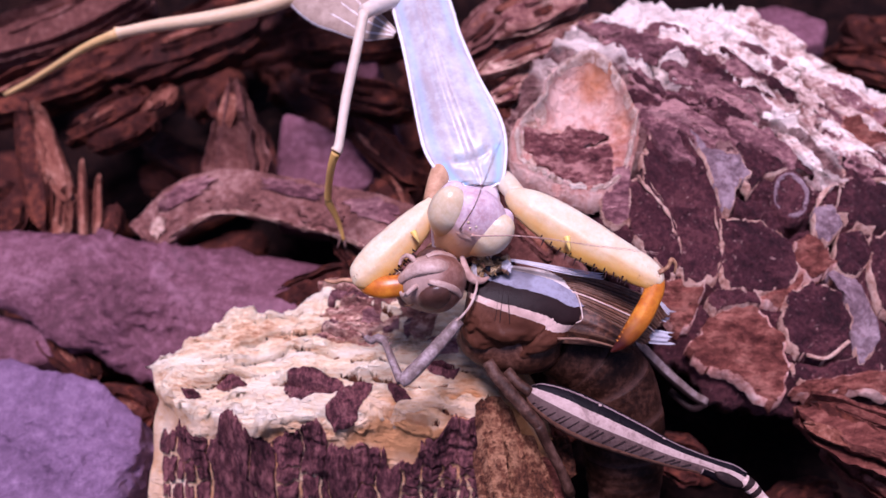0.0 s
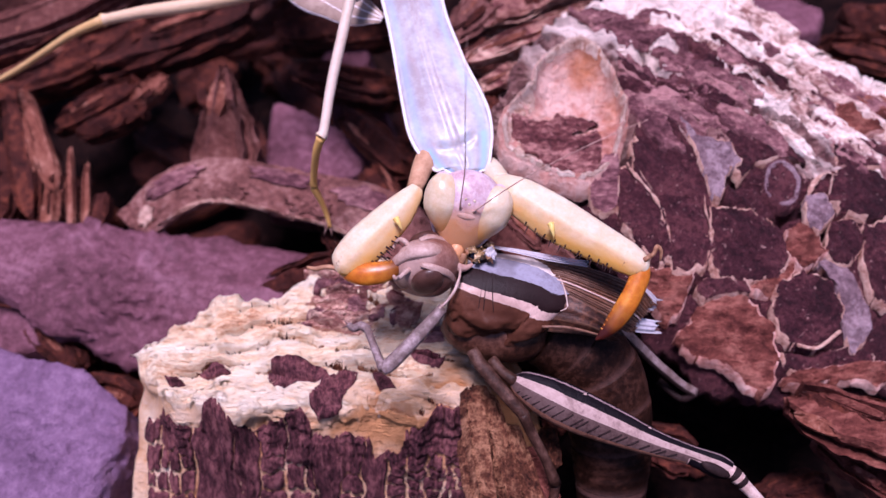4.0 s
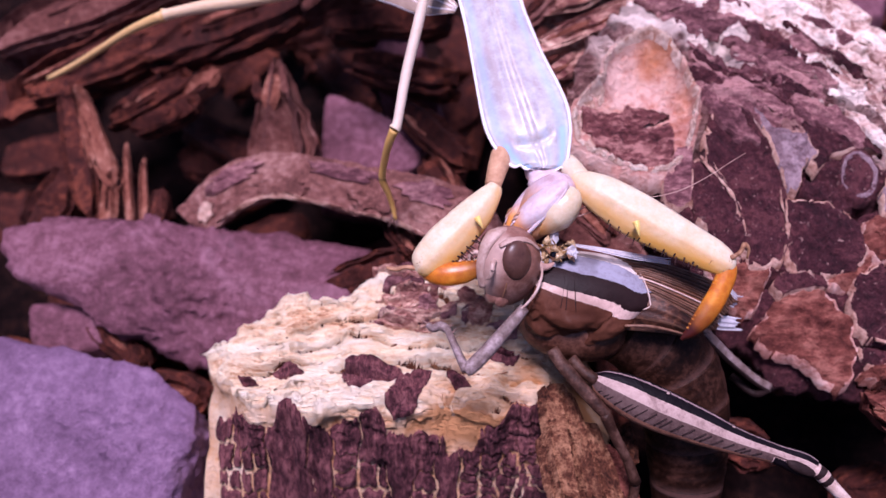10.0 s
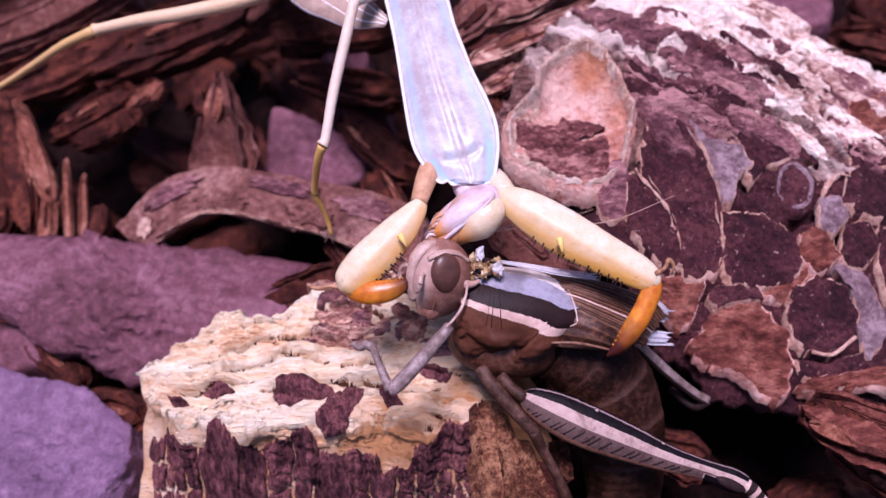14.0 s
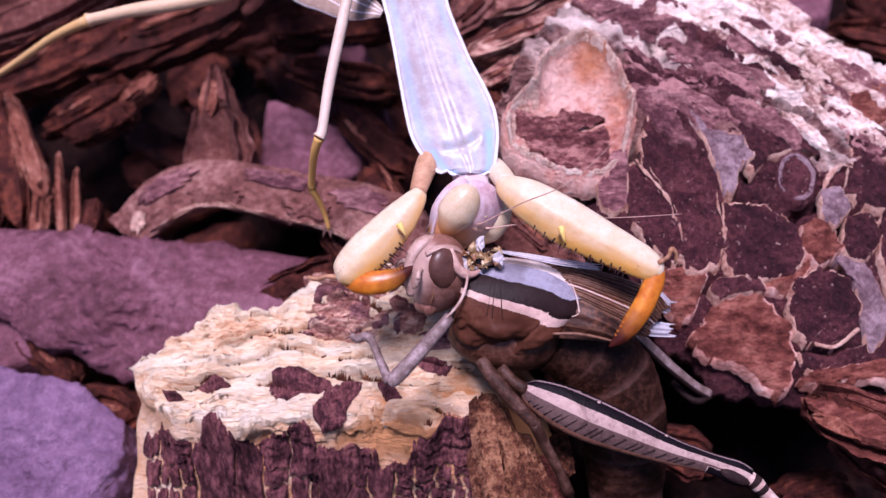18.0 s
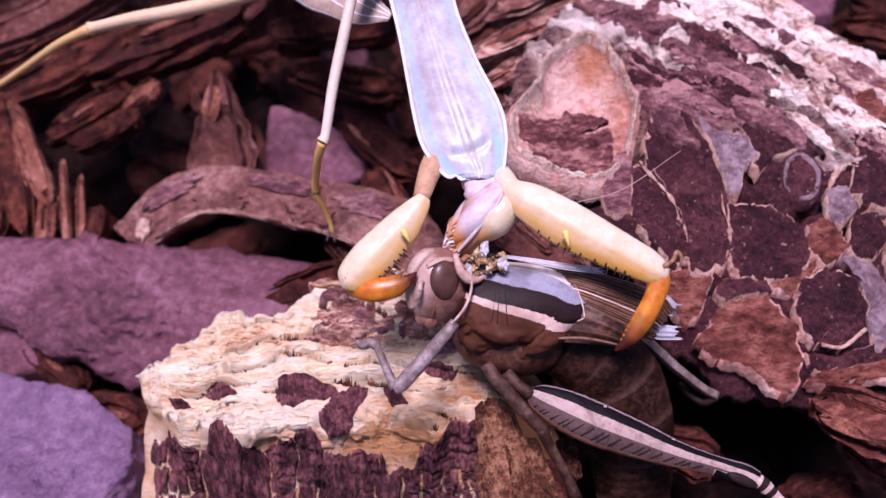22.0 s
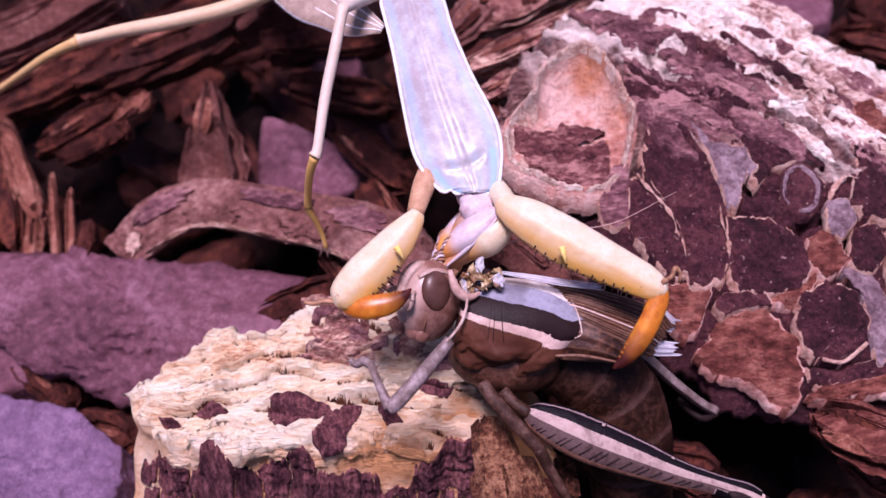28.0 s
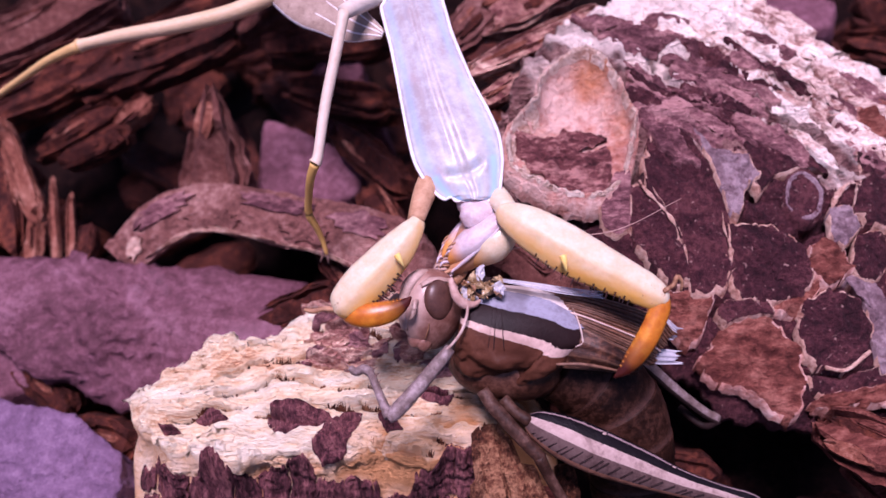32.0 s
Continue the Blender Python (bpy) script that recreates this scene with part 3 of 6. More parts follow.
    part("bark_ring", (v, g[1], [1 if 2 < q // 70 < 6 and fr(q % 70 * 0.12, 2.0, q // 70 * 0.3, 3) > -0.25 else 0 for q in range(len(g[1]))]), [plate_bark, grey_flake], LOG, "round flake with a raised grey rim")
    a, b, d = (38.0, 45.9), (40.2, 45.8), (42.7, 47.3)
    part("fibre", tube([(*p, log_z(*p) + 1.5, 0.22) for p in (a, b, d)], 6, 5), rim_bark, LOG, "pale curled fibre")


build_knot()


def build_scales():
    """Thin scales of bark along the upper log, paler towards its far end."""
    rs = random.Random(8)
    q = [np.array(p) for p in ((19.0, 78.6), (55.6, 87.1), (20.4, 66.2), (48.6, 63.8))]
    for i in range(190):
        u, w = rs.random(), rs.random()
        c = (q[0] * (1 - u) + q[1] * u) * (1 - w) + (q[2] * (1 - u) + q[3] * u) * w
        ln, wd, a = rs.uniform(1.8, 5.5), rs.uniform(0.4, 1.2), rs.gauss(-0.5, 0.2)
        e1, e2 = np.array((math.cos(a), math.sin(a))), np.array((-math.sin(a), math.cos(a)))
        o = [c + e1 * ln * math.cos(t) * rs.uniform(0.75, 1.2) + e2 * wd * math.sin(t) * rs.uniform(0.6, 1.4) for t in np.linspace(0, 2 * math.pi, 11)[:-1]]
        pale = (c[1] - 73) / 8 + (c[0] - 35) / 15 + rs.gauss(0, 0.5)
        if c[1] > np.interp(c[0], (20, 35, 41.5, 43.8, 47, 52, 62), (83.5, 85.5, 81, 77.5, 75.5, 74.7, 73)):
            continue
        if any(math.hypot((c[0] - p[0]) / (rx + 1.5), (c[1] - p[1]) / (ry + 0.8)) < 1 for p, rx, ry, _ in PITS) or math.hypot((c[0] - KNOT[0]) / 8.0, (c[1] - KNOT[1]) / 9.5) < 1:
            continue
        m = crust_bark if pale > 0.05 else (scale_bark if rs.random() < 0.9 else plate_bark)
        g = polar(o, lambda x, y: log_z(x, y) + 0.6 * log_relief(x, y) + 0.25 * fr(x * 0.8, y * 1.4, i, 4), 5, 44, 1.0, 0.3, i * 1.7, 0, 0.1, rs.uniform(0.2, 1.0))
        part("bark_scale", (g[0], g[1]), m, LOG)


build_scales()

# ---------------------------------------------------------------- the cut wood block
BACK = [(-33.0, 46.0, 27.0), (-26.7, 49.3, 29.0), (-23.4, 51.4, 30.5), (-18.4, 50.6, 30.5), (-13.7, 53.3, 32.0), (-8.8, 55.1, 33.0), (-1.5, 54.3, 33.0), (8.0, 50.0, 30.0), (20.0, 48.0, 24.0)]
BX = [p[0] for p in BACK]


CRACKS = [np.array(c) for c in ([(-25.8, 44.0, 29.8), (-20.9, 44.8, 29.8), (-16.8, 45.8, 29.8), (-11.5, 45.0, 29.8)], [(-3.2, 40.1, 29.8), (-0.8, 39.8, 29.8), (2.3, 39.3, 29.8)], [(-18.9, 42.8, 29.8), (-16.3, 41.7, 29.8), (-14.4, 41.2, 29.8)], [(-12.9, 42.8, 29.8), (-8.3, 43.2, 29.8), (-4.8, 42.8, 29.8), (-0.2, 42.0, 29.8)], [(-27.8, 42.5, 29.8), (-25.5, 42.8, 29.8), (-22.2, 43.3, 29.8), (-19.3, 43.2, 29.8)], [(-18.1, 47.3, 29.8), (-13.4, 47.7, 29.8), (-8.5, 46.6, 29.8)], [(-23.9, 46.6, 29.8), (-20.5, 47.5, 29.8), (-17.0, 48.0, 29.8)], [(-10.7, 44.5, 29.8), (-6.1, 45.1, 29.8), (-1.4, 44.5, 29.8), (2.1, 43.2, 29.8)], [(-26.6, 45.2, 29.8), (-22.6, 46.1, 29.8)], [(-13.7, 51.0, 29.8), (-8.8, 50.6, 29.8), (-5.1, 49.5, 29.8), (-1.4, 48.8, 29.8)], [(-8.1, 40.6, 29.8), (-4.7, 38.9, 29.8), (-0.2, 38.5, 29.8)], [(-21.4, 49.5, 29.8), (-16.0, 50.1, 29.8)])]


def crack_at(x, y):
    """Place across the nearest crack of the block's top (0 in its middle) and how far it is open there."""
    best = (9.0, 0.0)
    for c in CRACKS:
        x0, x1 = c[0][0], c[-1][0]
        if x0 < x < x1:
            d = y - np.interp(x, c[:, 0], c[:, 1]) - 0.3 * fr(x * 0.5, x0, 1.0, 4)
            if abs(d) < abs(best[0]):
                best = (d, min(1.0, (x - x0) / 1.5, (x1 - x) / 1.5))
    return best


def block_point(x, s):
    """The block's skin: s runs from the foot of the front over the edge and the top to the back."""
    yb, zb = np.interp(x, BX, [p[1] for p in BACK]), np.interp(x, BX, [p[2] for p in BACK])
    fall = max(0.0, x - 4.0)
    ye = 39.3 + 1.3 * fr(x * 0.22, 1.0, 3.0, 2) + max(0, -26 - x) * 0.9
    ze = 29.2 + 0.9 * fr(x * 0.3, 7.0, 3.0, 2) - 1.7 * fall - max(0, -28 - x) * 0.5
    zb = zb - 1.5 * fall
    ks = (0.0, 0.2, 0.36, 0.4, 0.44, 0.6, 0.84, 0.9, 1.0)
    ys = (30.5 + 0.3 * fall, 34.2 + 0.25 * fall, ye - 1.3, ye - 0.35, ye + 0.6, ye + (yb - ye) * 0.4, yb - 0.6, yb + 0.5, yb + 2.5)
    zs = (2.0, 16.0, ze - 4.2, ze - 0.9, ze, ze + (zb - ze) * 0.35, zb, zb - 1.2, 4.0)
    y, z = np.interp(s, ks, ys), np.interp(s, ks, zs)
    rag, lip = min(1.0, max(0.0, (s - 0.7) / 0.12)), math.exp(-((s - 0.41) / 0.03) ** 2)
    y += 0.6 * rag * fr(x * 0.55, 3.0, 9.0, 5) + 0.7 * lip * fr(x * 0.5, 1.0, 3.0, 5)
    z += 0.65 * rag * fr(x * 0.6, 5.0, 2.0, 5) + 0.6 * lip * fr(x * 0.6, 7.0, 3.0, 5)
    topw = min(1.0, max(0.0, (s - 0.38) / 0.06)) * (1 if s < 0.86 else 0)
    y += (1 - topw) * 0.5 * fr(x * 0.25, z * 0.2, 2.0, 4)
    z += topw * (1.2 * fr(x * 0.1, y * 0.5, 6.0, 6) + 0.9 * fr(x * 0.22, y * 0.3, 8.0, 5) - 1.0 * max(0, fr(x * 0.09, y * 0.9, 12.0, 3) - 0.18))
    if topw > 0:
        q = fr(x * 0.07, y * 0.55, 44.0, 4)
        z += topw * (0.95 * (math.floor(q * 4) / 4 - q * 0.6) + 0.22 * fr(x * 0.5, y * 2.2, 17.0, 4))
        d, e = crack_at(x, y)
        if abs(d) < 0.28:
            z -= 2.4 * e * (1 - abs(d) / 0.28)
        elif -0.2 < d < 1.3:
            z += 0.4 * e * (1 - d / 1.3)
    else:
        if s > 0.34:
            q = fr(x * 0.14, z * 0.9, 88.0, 4)
            y -= 0.8 * (math.floor(q * 5) / 5 - q * 0.5)
        y -= 0.3 * fr(x * 1.4, z * 0.5, 23.0, 4) + 0.2 * (s > 0.3) * fr(x * 0.45, z * 1.3, 29.0, 4)
    return np.array((x, y, z))


BLOCK = thing("wood_block", (-10, 42, 6), "broken block of pale wood with dark flaking bark on its front", "wood block")


def build_block():
    xs, ss = np.linspace(-32.5, 11.5, 220), np.concatenate([np.linspace(0, 0.36, 26), np.linspace(0.37, 0.86, 210), np.linspace(0.87, 1.0, 8)])
    v = []
    for s in ss:
        for i, x in enumerate(xs):
            e = 1.5 * fr(s * 9, 3.0, 0 if i < 110 else 5, 5) * max(0.0, 1 - min(i, 219 - i) / 8)
            v.append(block_point(x + e, s))
    k, m = len(xs), len(ss)
    f = quads(m, k)
    for i in (0, k - 1):
        rim = [j * k + i for j in range(m)]
        f.append(tuple(rim if i == 0 else rim[::-1]))
    tn = []
    for s in ss:
        for x in xs:
            near = math.exp(-((s - 0.42) / 0.09) ** 2) * min(1.0, max(0.0, (x + 11) / 8)) + 0.6 * min(1.0, max(0.0, (0.405 - s) / 0.02)) + 0.9 * min(1.0, max(0.0, (x - 4) / 3))
            tn.append(min(1.0, max(0.0, near + 0.6 * fr(x * 0.25, s * 14, 3.0, 4) * (near > 0.05))))
    # Crack faces get the darker wood: their shade is painted, not left to light.
    crack_shade = []
    for q in f:
        p = v[q[0]]
        d, e = crack_at(p[0], p[1]) if len(q) == 4 and ss[q[0] // k] > 0.42 else (9.0, 0.0)
        crack_shade.append(1 if abs(d) < 0.1 * e + 0.04 and e > 0.08 else 0)
    part("body", (v, f, crack_shade, tn), [pale_wood, crumbly_wood_crack_shade], BLOCK)


build_block()


def seam(x, s):
    return x + 0.75 * fr(s * 16, x * 0.7, 2.0, 4)


def skin_plate(x0, x1, s0, s1, jag, seed, proud=0.45, gap=0.05, nx=22, ns=22):
    """A flake of bark on the block's front between two wandering seams; s1: the height of its ragged upper edge along x."""
    v = []
    for j in range(ns):
        for i in range(nx):
            a, b = i / (nx - 1), j / (ns - 1)
            xm = x0 + (x1 - x0) * a
            top = s1(xm) + jag * (0.8 * fr(xm * 0.9, seed, 3.0, 4) + 0.45 * fr(xm * 3.4, seed, 9.0, 3))
            low = s0(xm)
            s = low + (top - low) * b
            x = (seam(x0, s) + gap) * (1 - a) + (seam(x1, s) - gap) * a
            lip = 0.0 if (i in (0, nx - 1) or j in (0, ns - 1)) else 1.0
            p = block_point(x, s)
            v.append(p + np.array((0, -0.85, 0.5)) * (proud * lip + 0.3 * lip * fr(x * 2.6, s * 7, seed * 0.1, 5) - 0.25 * (1 - lip)))
    return v, quads(ns, nx)


TOPX = (-31, -28, -25, -24.3, -22.3, -19.8, -18.4, -15, -13.5, -12.5, -9.8, -6.8, -6.4, -3.4, -3.0, -0.5, 1.5, 3.4, 4.6)
TOPS = (0.3, 0.358, 0.37, 0.376, 0.428, 0.378, 0.355, 0.38, 0.402, 0.37, 0.353, 0.348, 0.308, 0.312, 0.365, 0.396, 0.403, 0.396, 0.36)


SEAMS = (-31.2, -28.2, -25.4, -20.6, -18.5, -15.4, -12.4, -9.9, -7.4, -4.9, -2.7, 0.9, 4.6)
MOSAIC = {0: (0.33, 4), 1: (0.3, 3), 5: (0.285, 2), 4: (0.308, 3), 7: (0.27, 2), 9: (0.30, 4), 10: (0.315, 5), 11: (0.31, 5)}


def build_front():
    """Dark bark in broad plates, cracked into small flakes low down."""
    rs = random.Random(3)

    def edge(x):
        return float(np.interp(x, TOPX, TOPS))
    for k in range(len(SEAMS) - 1):
        x0, x1 = SEAMS[k], SEAMS[k + 1]
        base, rows = MOSAIC.get(k, (0.02, 0))
        wob = lambda x, b=base: b + 0.012 * fr(x * 0.8, b * 40, 5.0, 4)
        part("bark_flake", skin_plate(x0, x1, wob, edge, 0.014, k * 7.7, 0.45, 0.07 if k in (2, 4, 8) else -0.06, 26, 34), dark_bark, BLOCK)
        if not rows:
            continue
        cuts = [0.10] + [0.185 + (base - 0.185) * (q + rs.uniform(-0.2, 0.2)) / rows for q in range(rows)] + [base]
        for q in range(len(cuts) - 1):
            lo = lambda x, b=cuts[q]: b + 0.003 + 0.012 * fr(x * 0.8, b * 40, 5.0, 4)
            hi = lambda x, b=cuts[q + 1]: b - 0.003 + 0.012 * fr(x * 0.8, b * 40, 5.0, 4)
            mid = x0 + (x1 - x0) * rs.uniform(0.3, 0.7)
            for a, b in (((x0, mid), (mid, x1)) if x1 - x0 > 2.4 and rs.random() < 0.8 else ((x0, x1),)):
                part("bark_flake", skin_plate(a, b, lo, hi, 0.003, k * 7.7 + q, 0.45, 0.11, 16, 14), dark_bark, BLOCK)


build_front()
for i, (a, b, w) in enumerate((((3.4, 39.4, 30.6), (5.0, 29.2, 27.9), 2.2), ((5.4, 39.3, 29.8), (7.8, 29.8, 26.4), 2.4), ((4.2, 40.1, 30.5), (6.6, 34.5, 28.5), 1.6), ((7.3, 37.1, 28.0), (9.9, 30.4, 25.0), 2.2), ((9.4, 35.9, 25.7), (12.1, 31.1, 23.0), 2.0), ((3.1, 35.6, 28.7), (4.1, 29.4, 27.4), 1.6), ((11.7, 38.5, 25.3), (12.3, 34.8, 24.1), 1.5))):
    part("splinter", chip(a, b, w, 1.5, (0.5, -0.6, 0.6), 24, 30, 31.7 * i, 0.12, 0.3), crumbly_wood_crack_shade if i != 4 else red_wood, BLOCK, "orange-brown crumbling side", smooth=False)


def block_top(x, y):
    lo, hi = 0.4, 0.86
    for _ in range(14):
        md = (lo + hi) / 2
        if block_point(x, md)[1] < y:
            lo = md
        else:
            hi = md
    return float(block_point(x, lo)[2])


def build_layers():
    """Loose flakes of wood along the grain of the block's top."""
    rs = random.Random(21)
    for i in range(22):
        x, y = rs.uniform(-28, 3), rs.uniform(41, 50)
        ln, wd = rs.uniform(0.8, 2.6), rs.uniform(0.2, 0.5)
        o = [(x + ln * math.cos(t) * rs.uniform(0.7, 1.2), y + wd * math.sin(t) * rs.uniform(0.6, 1.5) + 0.12 * ln * math.cos(t)) for t in np.linspace(0, 2 * math.pi, 11)[:-1]]
        part("wood_flake", polar(o, block_top, 4, 36, 0.6, 0.3, i * 2.3, 0, 0.05, rs.uniform(0.08, 0.3), lambda a, b, k: 0.0), pale_wood, BLOCK)


build_layers()


def build_ledges():
    """Thick broken layers along the block's front edge."""
    rs = random.Random(12)
    for i in range(14):
        x, y = -27.5 + 31 * (i + rs.random()) / 14, rs.uniform(39.4, 41.2)
        ln, wd = rs.uniform(1.2, 3.4), rs.uniform(0.35, 0.8)
        o = [(x + ln * math.cos(t) * rs.uniform(0.7, 1.2), y + wd * math.sin(t) * rs.uniform(0.6, 1.5)) for t in np.linspace(0, 2 * math.pi, 13)[:-1]]
        part("wood_flake", polar(o, block_top, 4, 44, 1.0, 0.3, i * 2.9, 0, 0.1, rs.uniform(0.1, 0.4), lambda a, b, k: 0.45 if a > -11 else 0.1), pale_wood, BLOCK)


build_ledges()
PATCHES = [([(-16.8, 42.2, 29.0), (-14.1, 42.9, 29.0), (-11.5, 42.2, 29.0), (-10.5, 41.0, 29.0), (-12.8, 41.0, 29.0), (-15.0, 40.2, 29.0), (-16.2, 40.7, 29.0)], 0),
           ([(-11.9, 40.4, 29.0), (-10.0, 42.2, 29.0), (-8.3, 42.2, 29.0), (-9.0, 40.1, 29.0), (-10.0, 38.2, 29.0), (-11.5, 38.0, 29.0), (-12.3, 39.1, 29.0)], 0),
           ([(-27.7, 41.7, 29.0), (-26.7, 42.1, 29.0), (-25.9, 41.5, 29.0), (-26.2, 40.9, 29.0), (-27.2, 41.0, 29.0)], 0),
           ([(-24.2, 42.3, 29.0), (-22.6, 43.0, 29.0), (-21.1, 42.2, 29.0), (-22.3, 41.8, 29.0)], 0),
           ([(-2.7, 45.0, 30.0), (-1.1, 45.0, 30.0), (0.9, 43.7, 30.0), (0.3, 42.9, 30.0), (-1.7, 43.4, 30.0)], 0),
           # Dark patch painted for the shadow below the grasshopper's foreleg knee.
           ([(-6.4, 42.4, 29.5), (-5.4, 42.4, 29.5), (-4.1, 40.7, 29.5), (-4.7, 40.2, 29.5), (-5.8, 41.1, 29.5)], 0),
           ]
for i, (o, kind) in enumerate(PATCHES):
    mid = np.mean([p[:2] for p in o], 0)
    o = [mid + (np.array(p[:2]) - mid) * (1.12, 1.0) for p in o]
    part("bark_patch", polar(o, block_top, 9, 84, 0.9, 0.14, i * 2.1, 0, 0.1, 0.5), dark_bark, BLOCK)


def build_crust():
    """Flaking purple-brown crust on the back of the block's top."""
    rs = random.Random(17)
    for i in range(34):
        x, y = rs.uniform(-13.0, 0.5), rs.uniform(46.8, 54.0)
        if y > np.interp(x, BX, [p[1] for p in BACK]) - 0.3:
            continue
        ln, wd, a = rs.uniform(0.8, 2.4), rs.uniform(0.35, 0.95), rs.gauss(0.3, 0.35)
        o = [(x + ln * math.cos(t) * math.cos(a) * q - wd * math.sin(t) * math.sin(a) * q, y + ln * math.cos(t) * math.sin(a) * q + wd * math.sin(t) * math.cos(a) * q) for t, q in ((t, rs.uniform(0.65, 1.3)) for t in np.linspace(0, 2 * math.pi, 12)[:-1])]
        geo = polar(o, lambda p, q: block_top(p, q) + 0.3 * fr(p * 0.9, q * 1.5, i, 4), 6, 44, 1.2, 0.22, i * 2.7, 0, 0.25, rs.uniform(0.15, 0.8))
        part("bark_crust", (geo[0], geo[1]), (weathered_crust, weathered_crust, scale_bark)[i % 3], BLOCK, "purple-brown bark crust", smooth=False)


build_crust()

# ---------------------------------------------------------------- stones
def build_stone(name, front, back, label, seed, amp=0.5, material=slate):
    """A slab of slate: a face of a few corners and its back."""
    pts = list(front) + list(back)
    c = np.mean(pts, 0)
    ob = part(name, rock(pts, 6, amp, 0.16, seed), material, None, label, at=(c[0], c[1], min(p[2] for p in pts)))
    tagged(ob, label, "stone", "slate stones in the mulch")


build_stone("slate_stone", [(-62.0, 64.5, 27.5), (-54.3, 65.6, 27.1), (-43.9, 65.6, 27.1), (-36.6, 63.7, 26.8), (-30.1, 61.8, 26.5), (-15.4, 62.4, 25.7), (-15.9, 54.2, 25.4), (-23.7, 49.2, 21.2), (-35.1, 47.2, 18.2), (-43.2, 51.0, 20.8), (-52.1, 56.4, 24.6), (-60.7, 59.1, 25.5)],
            [(-45, 75, 8), (-15, 66, 8), (-22, 52, 6), (-55, 66, 8)], "dusty purple slate slab with a chipped upper edge", 1.0, 1.3)
build_stone("slate_stone", [(-62.1, 51.8, 22.0), (-51.0, 50.2, 22.0), (-46.2, 49.3, 21.9), (-37.2, 45.7, 20.9), (-33.9, 43.4, 20.2), (-34.4, 38.5, 18.8), (-36.3, 33.5, 17.2), (-43.0, 29.0, 14.7), (-57.4, 31.1, 13.8)],
            [(-45, 52, 4), (-36, 45, 4), (-34, 38, 4), (-62, 50, 4)], "smooth lilac slate slab with a pointed end", 7.0, 0.9, lilac_slate)
build_stone("slate_stone", [(-59.1, 58.1, 19.5), (-54.2, 58.1, 19.5), (-50.0, 56.1, 19.2), (-49.0, 52.7, 17.6), (-53.1, 51.9, 16.9), (-57.9, 51.9, 16.9)], [(-55, 60, 6), (-45, 58, 6), (-48, 52, 6)], "small dark slate stone between larger ones", 3.0)
build_stone("slate_stone", [(-23.8, 87.6, 29.9), (-17.3, 84.9, 28.9), (-9.4, 80.3, 27.7), (-10.7, 75.5, 26.3), (-16.5, 73.1, 25.6), (-24.3, 75.1, 24.6), (-24.3, 80.6, 26.6)], [(-26, 92, 10), (-12, 86, 10), (-10, 78, 10), (-26, 80, 10)], "pointed purple slate stone behind curled bark", 5.0, 0.35)
build_stone("slate_stone", [(43.2, 101.2, 38.7), (48.8, 102.4, 39.7), (54.1, 98.2, 38.8), (52.4, 94.0, 37.9), (46.6, 92.0, 37.5), (42.5, 94.0, 37.9)], [(48, 100, 6), (60, 100, 6), (58, 94, 6), (46, 94, 6)], "purple slate stone behind the log", 9.0)
build_stone("slate_stone", [(-14.6, 96.3, 34.6), (-10.5, 94.3, 34.2), (-9.6, 88.4, 31.9), (-14.2, 87.8, 31.4), (-17.6, 92.5, 32.7)], [(-12, 100, 10), (-6, 96, 10), (-16, 96, 10)], "small dark purple stone among bark", 11.0)

# ---------------------------------------------------------------- bark in the mulch
def bark_piece(name, geo, material, label, category="bark", group="bark mulch"):
    v = np.array(geo[0])
    c = v.mean(0)
    ob = part(name, geo, material, None, label, at=(c[0], c[1], v[:, 2].min()), smooth=False)
    return tagged(ob, label, category, group)


def curled_strip(top, low, thick, seed, sag):
    """A curled strip of bark between an upper and a lower line, bulging towards the viewer."""
    a, b = curve(top, 10), curve(low, 10)
    n = min(len(a), len(b))
    v, m = [], 14
    for lay in (0, 1):
        for i in range(n):
            for j in range(m):
                t = j / (m - 1)
                p = a[i] * (1 - t) + b[i] * t
                out = sag * math.sin(math.pi * (0.25 + 0.75 * t))
                g = 0.5 * fr(p[0] * 0.35, p[1] * 0.35, seed + p[2] * 0.3, 5) + 0.3 * fr(p[0] * 1.1, p[1] * 1.1, seed, 3)
                e = 0.6 * fr(i * 0.35, seed, lay, 4) * (1 if j in (0, m - 1) else 0)
                v.append(p + np.array((0, -0.55, 0.83)) * (out + g - lay * thick) + np.array((0, -0.5, -0.6)) * e)
    k = n * m
    f = quads(n, m) + [tuple(q[::-1]) for q in ([i + k for i in r] for r in quads(n, m))]
    rim = [j for j in range(m)] + [i * m + m - 1 for i in range(1, n)] + [(n - 1) * m + j for j in range(m - 2, -1, -1)] + [i * m for i in range(n - 2, 0, -1)]
    f += [(rim[i], rim[i - 1], rim[i - 1] + k, rim[i] + k) for i in range(len(rim))]
    return v, f


CURL_TOP = [(-40.6, 68.0, 25.2), (-35.3, 72.1, 28.6), (-28.3, 74.1, 29.7), (-18.3, 70.5, 31.2), (-9.7, 67.3, 32.4), (-2.9, 63.8, 32.8), (0.4, 58.5, 32.3)]
CURL_LOW = [(-38.4, 65.4, 25.6), (-35.4, 64.9, 25.8), (-28.4, 66.9, 28.9), (-18.9, 63.4, 30.5), (-12.5, 60.3, 31.8), (-7.8, 57.3, 31.9), (-3.9, 54.6, 32.2)]
CURL = thing("curled_bark", (-22, 72, 20), "curled strip of grey-brown bark resting on slate", "bark", "bark mulch")
part("strip", curled_strip(CURL_TOP, CURL_LOW, 1.0, 4.0, 1.2), strip_bark, CURL, smooth=False)


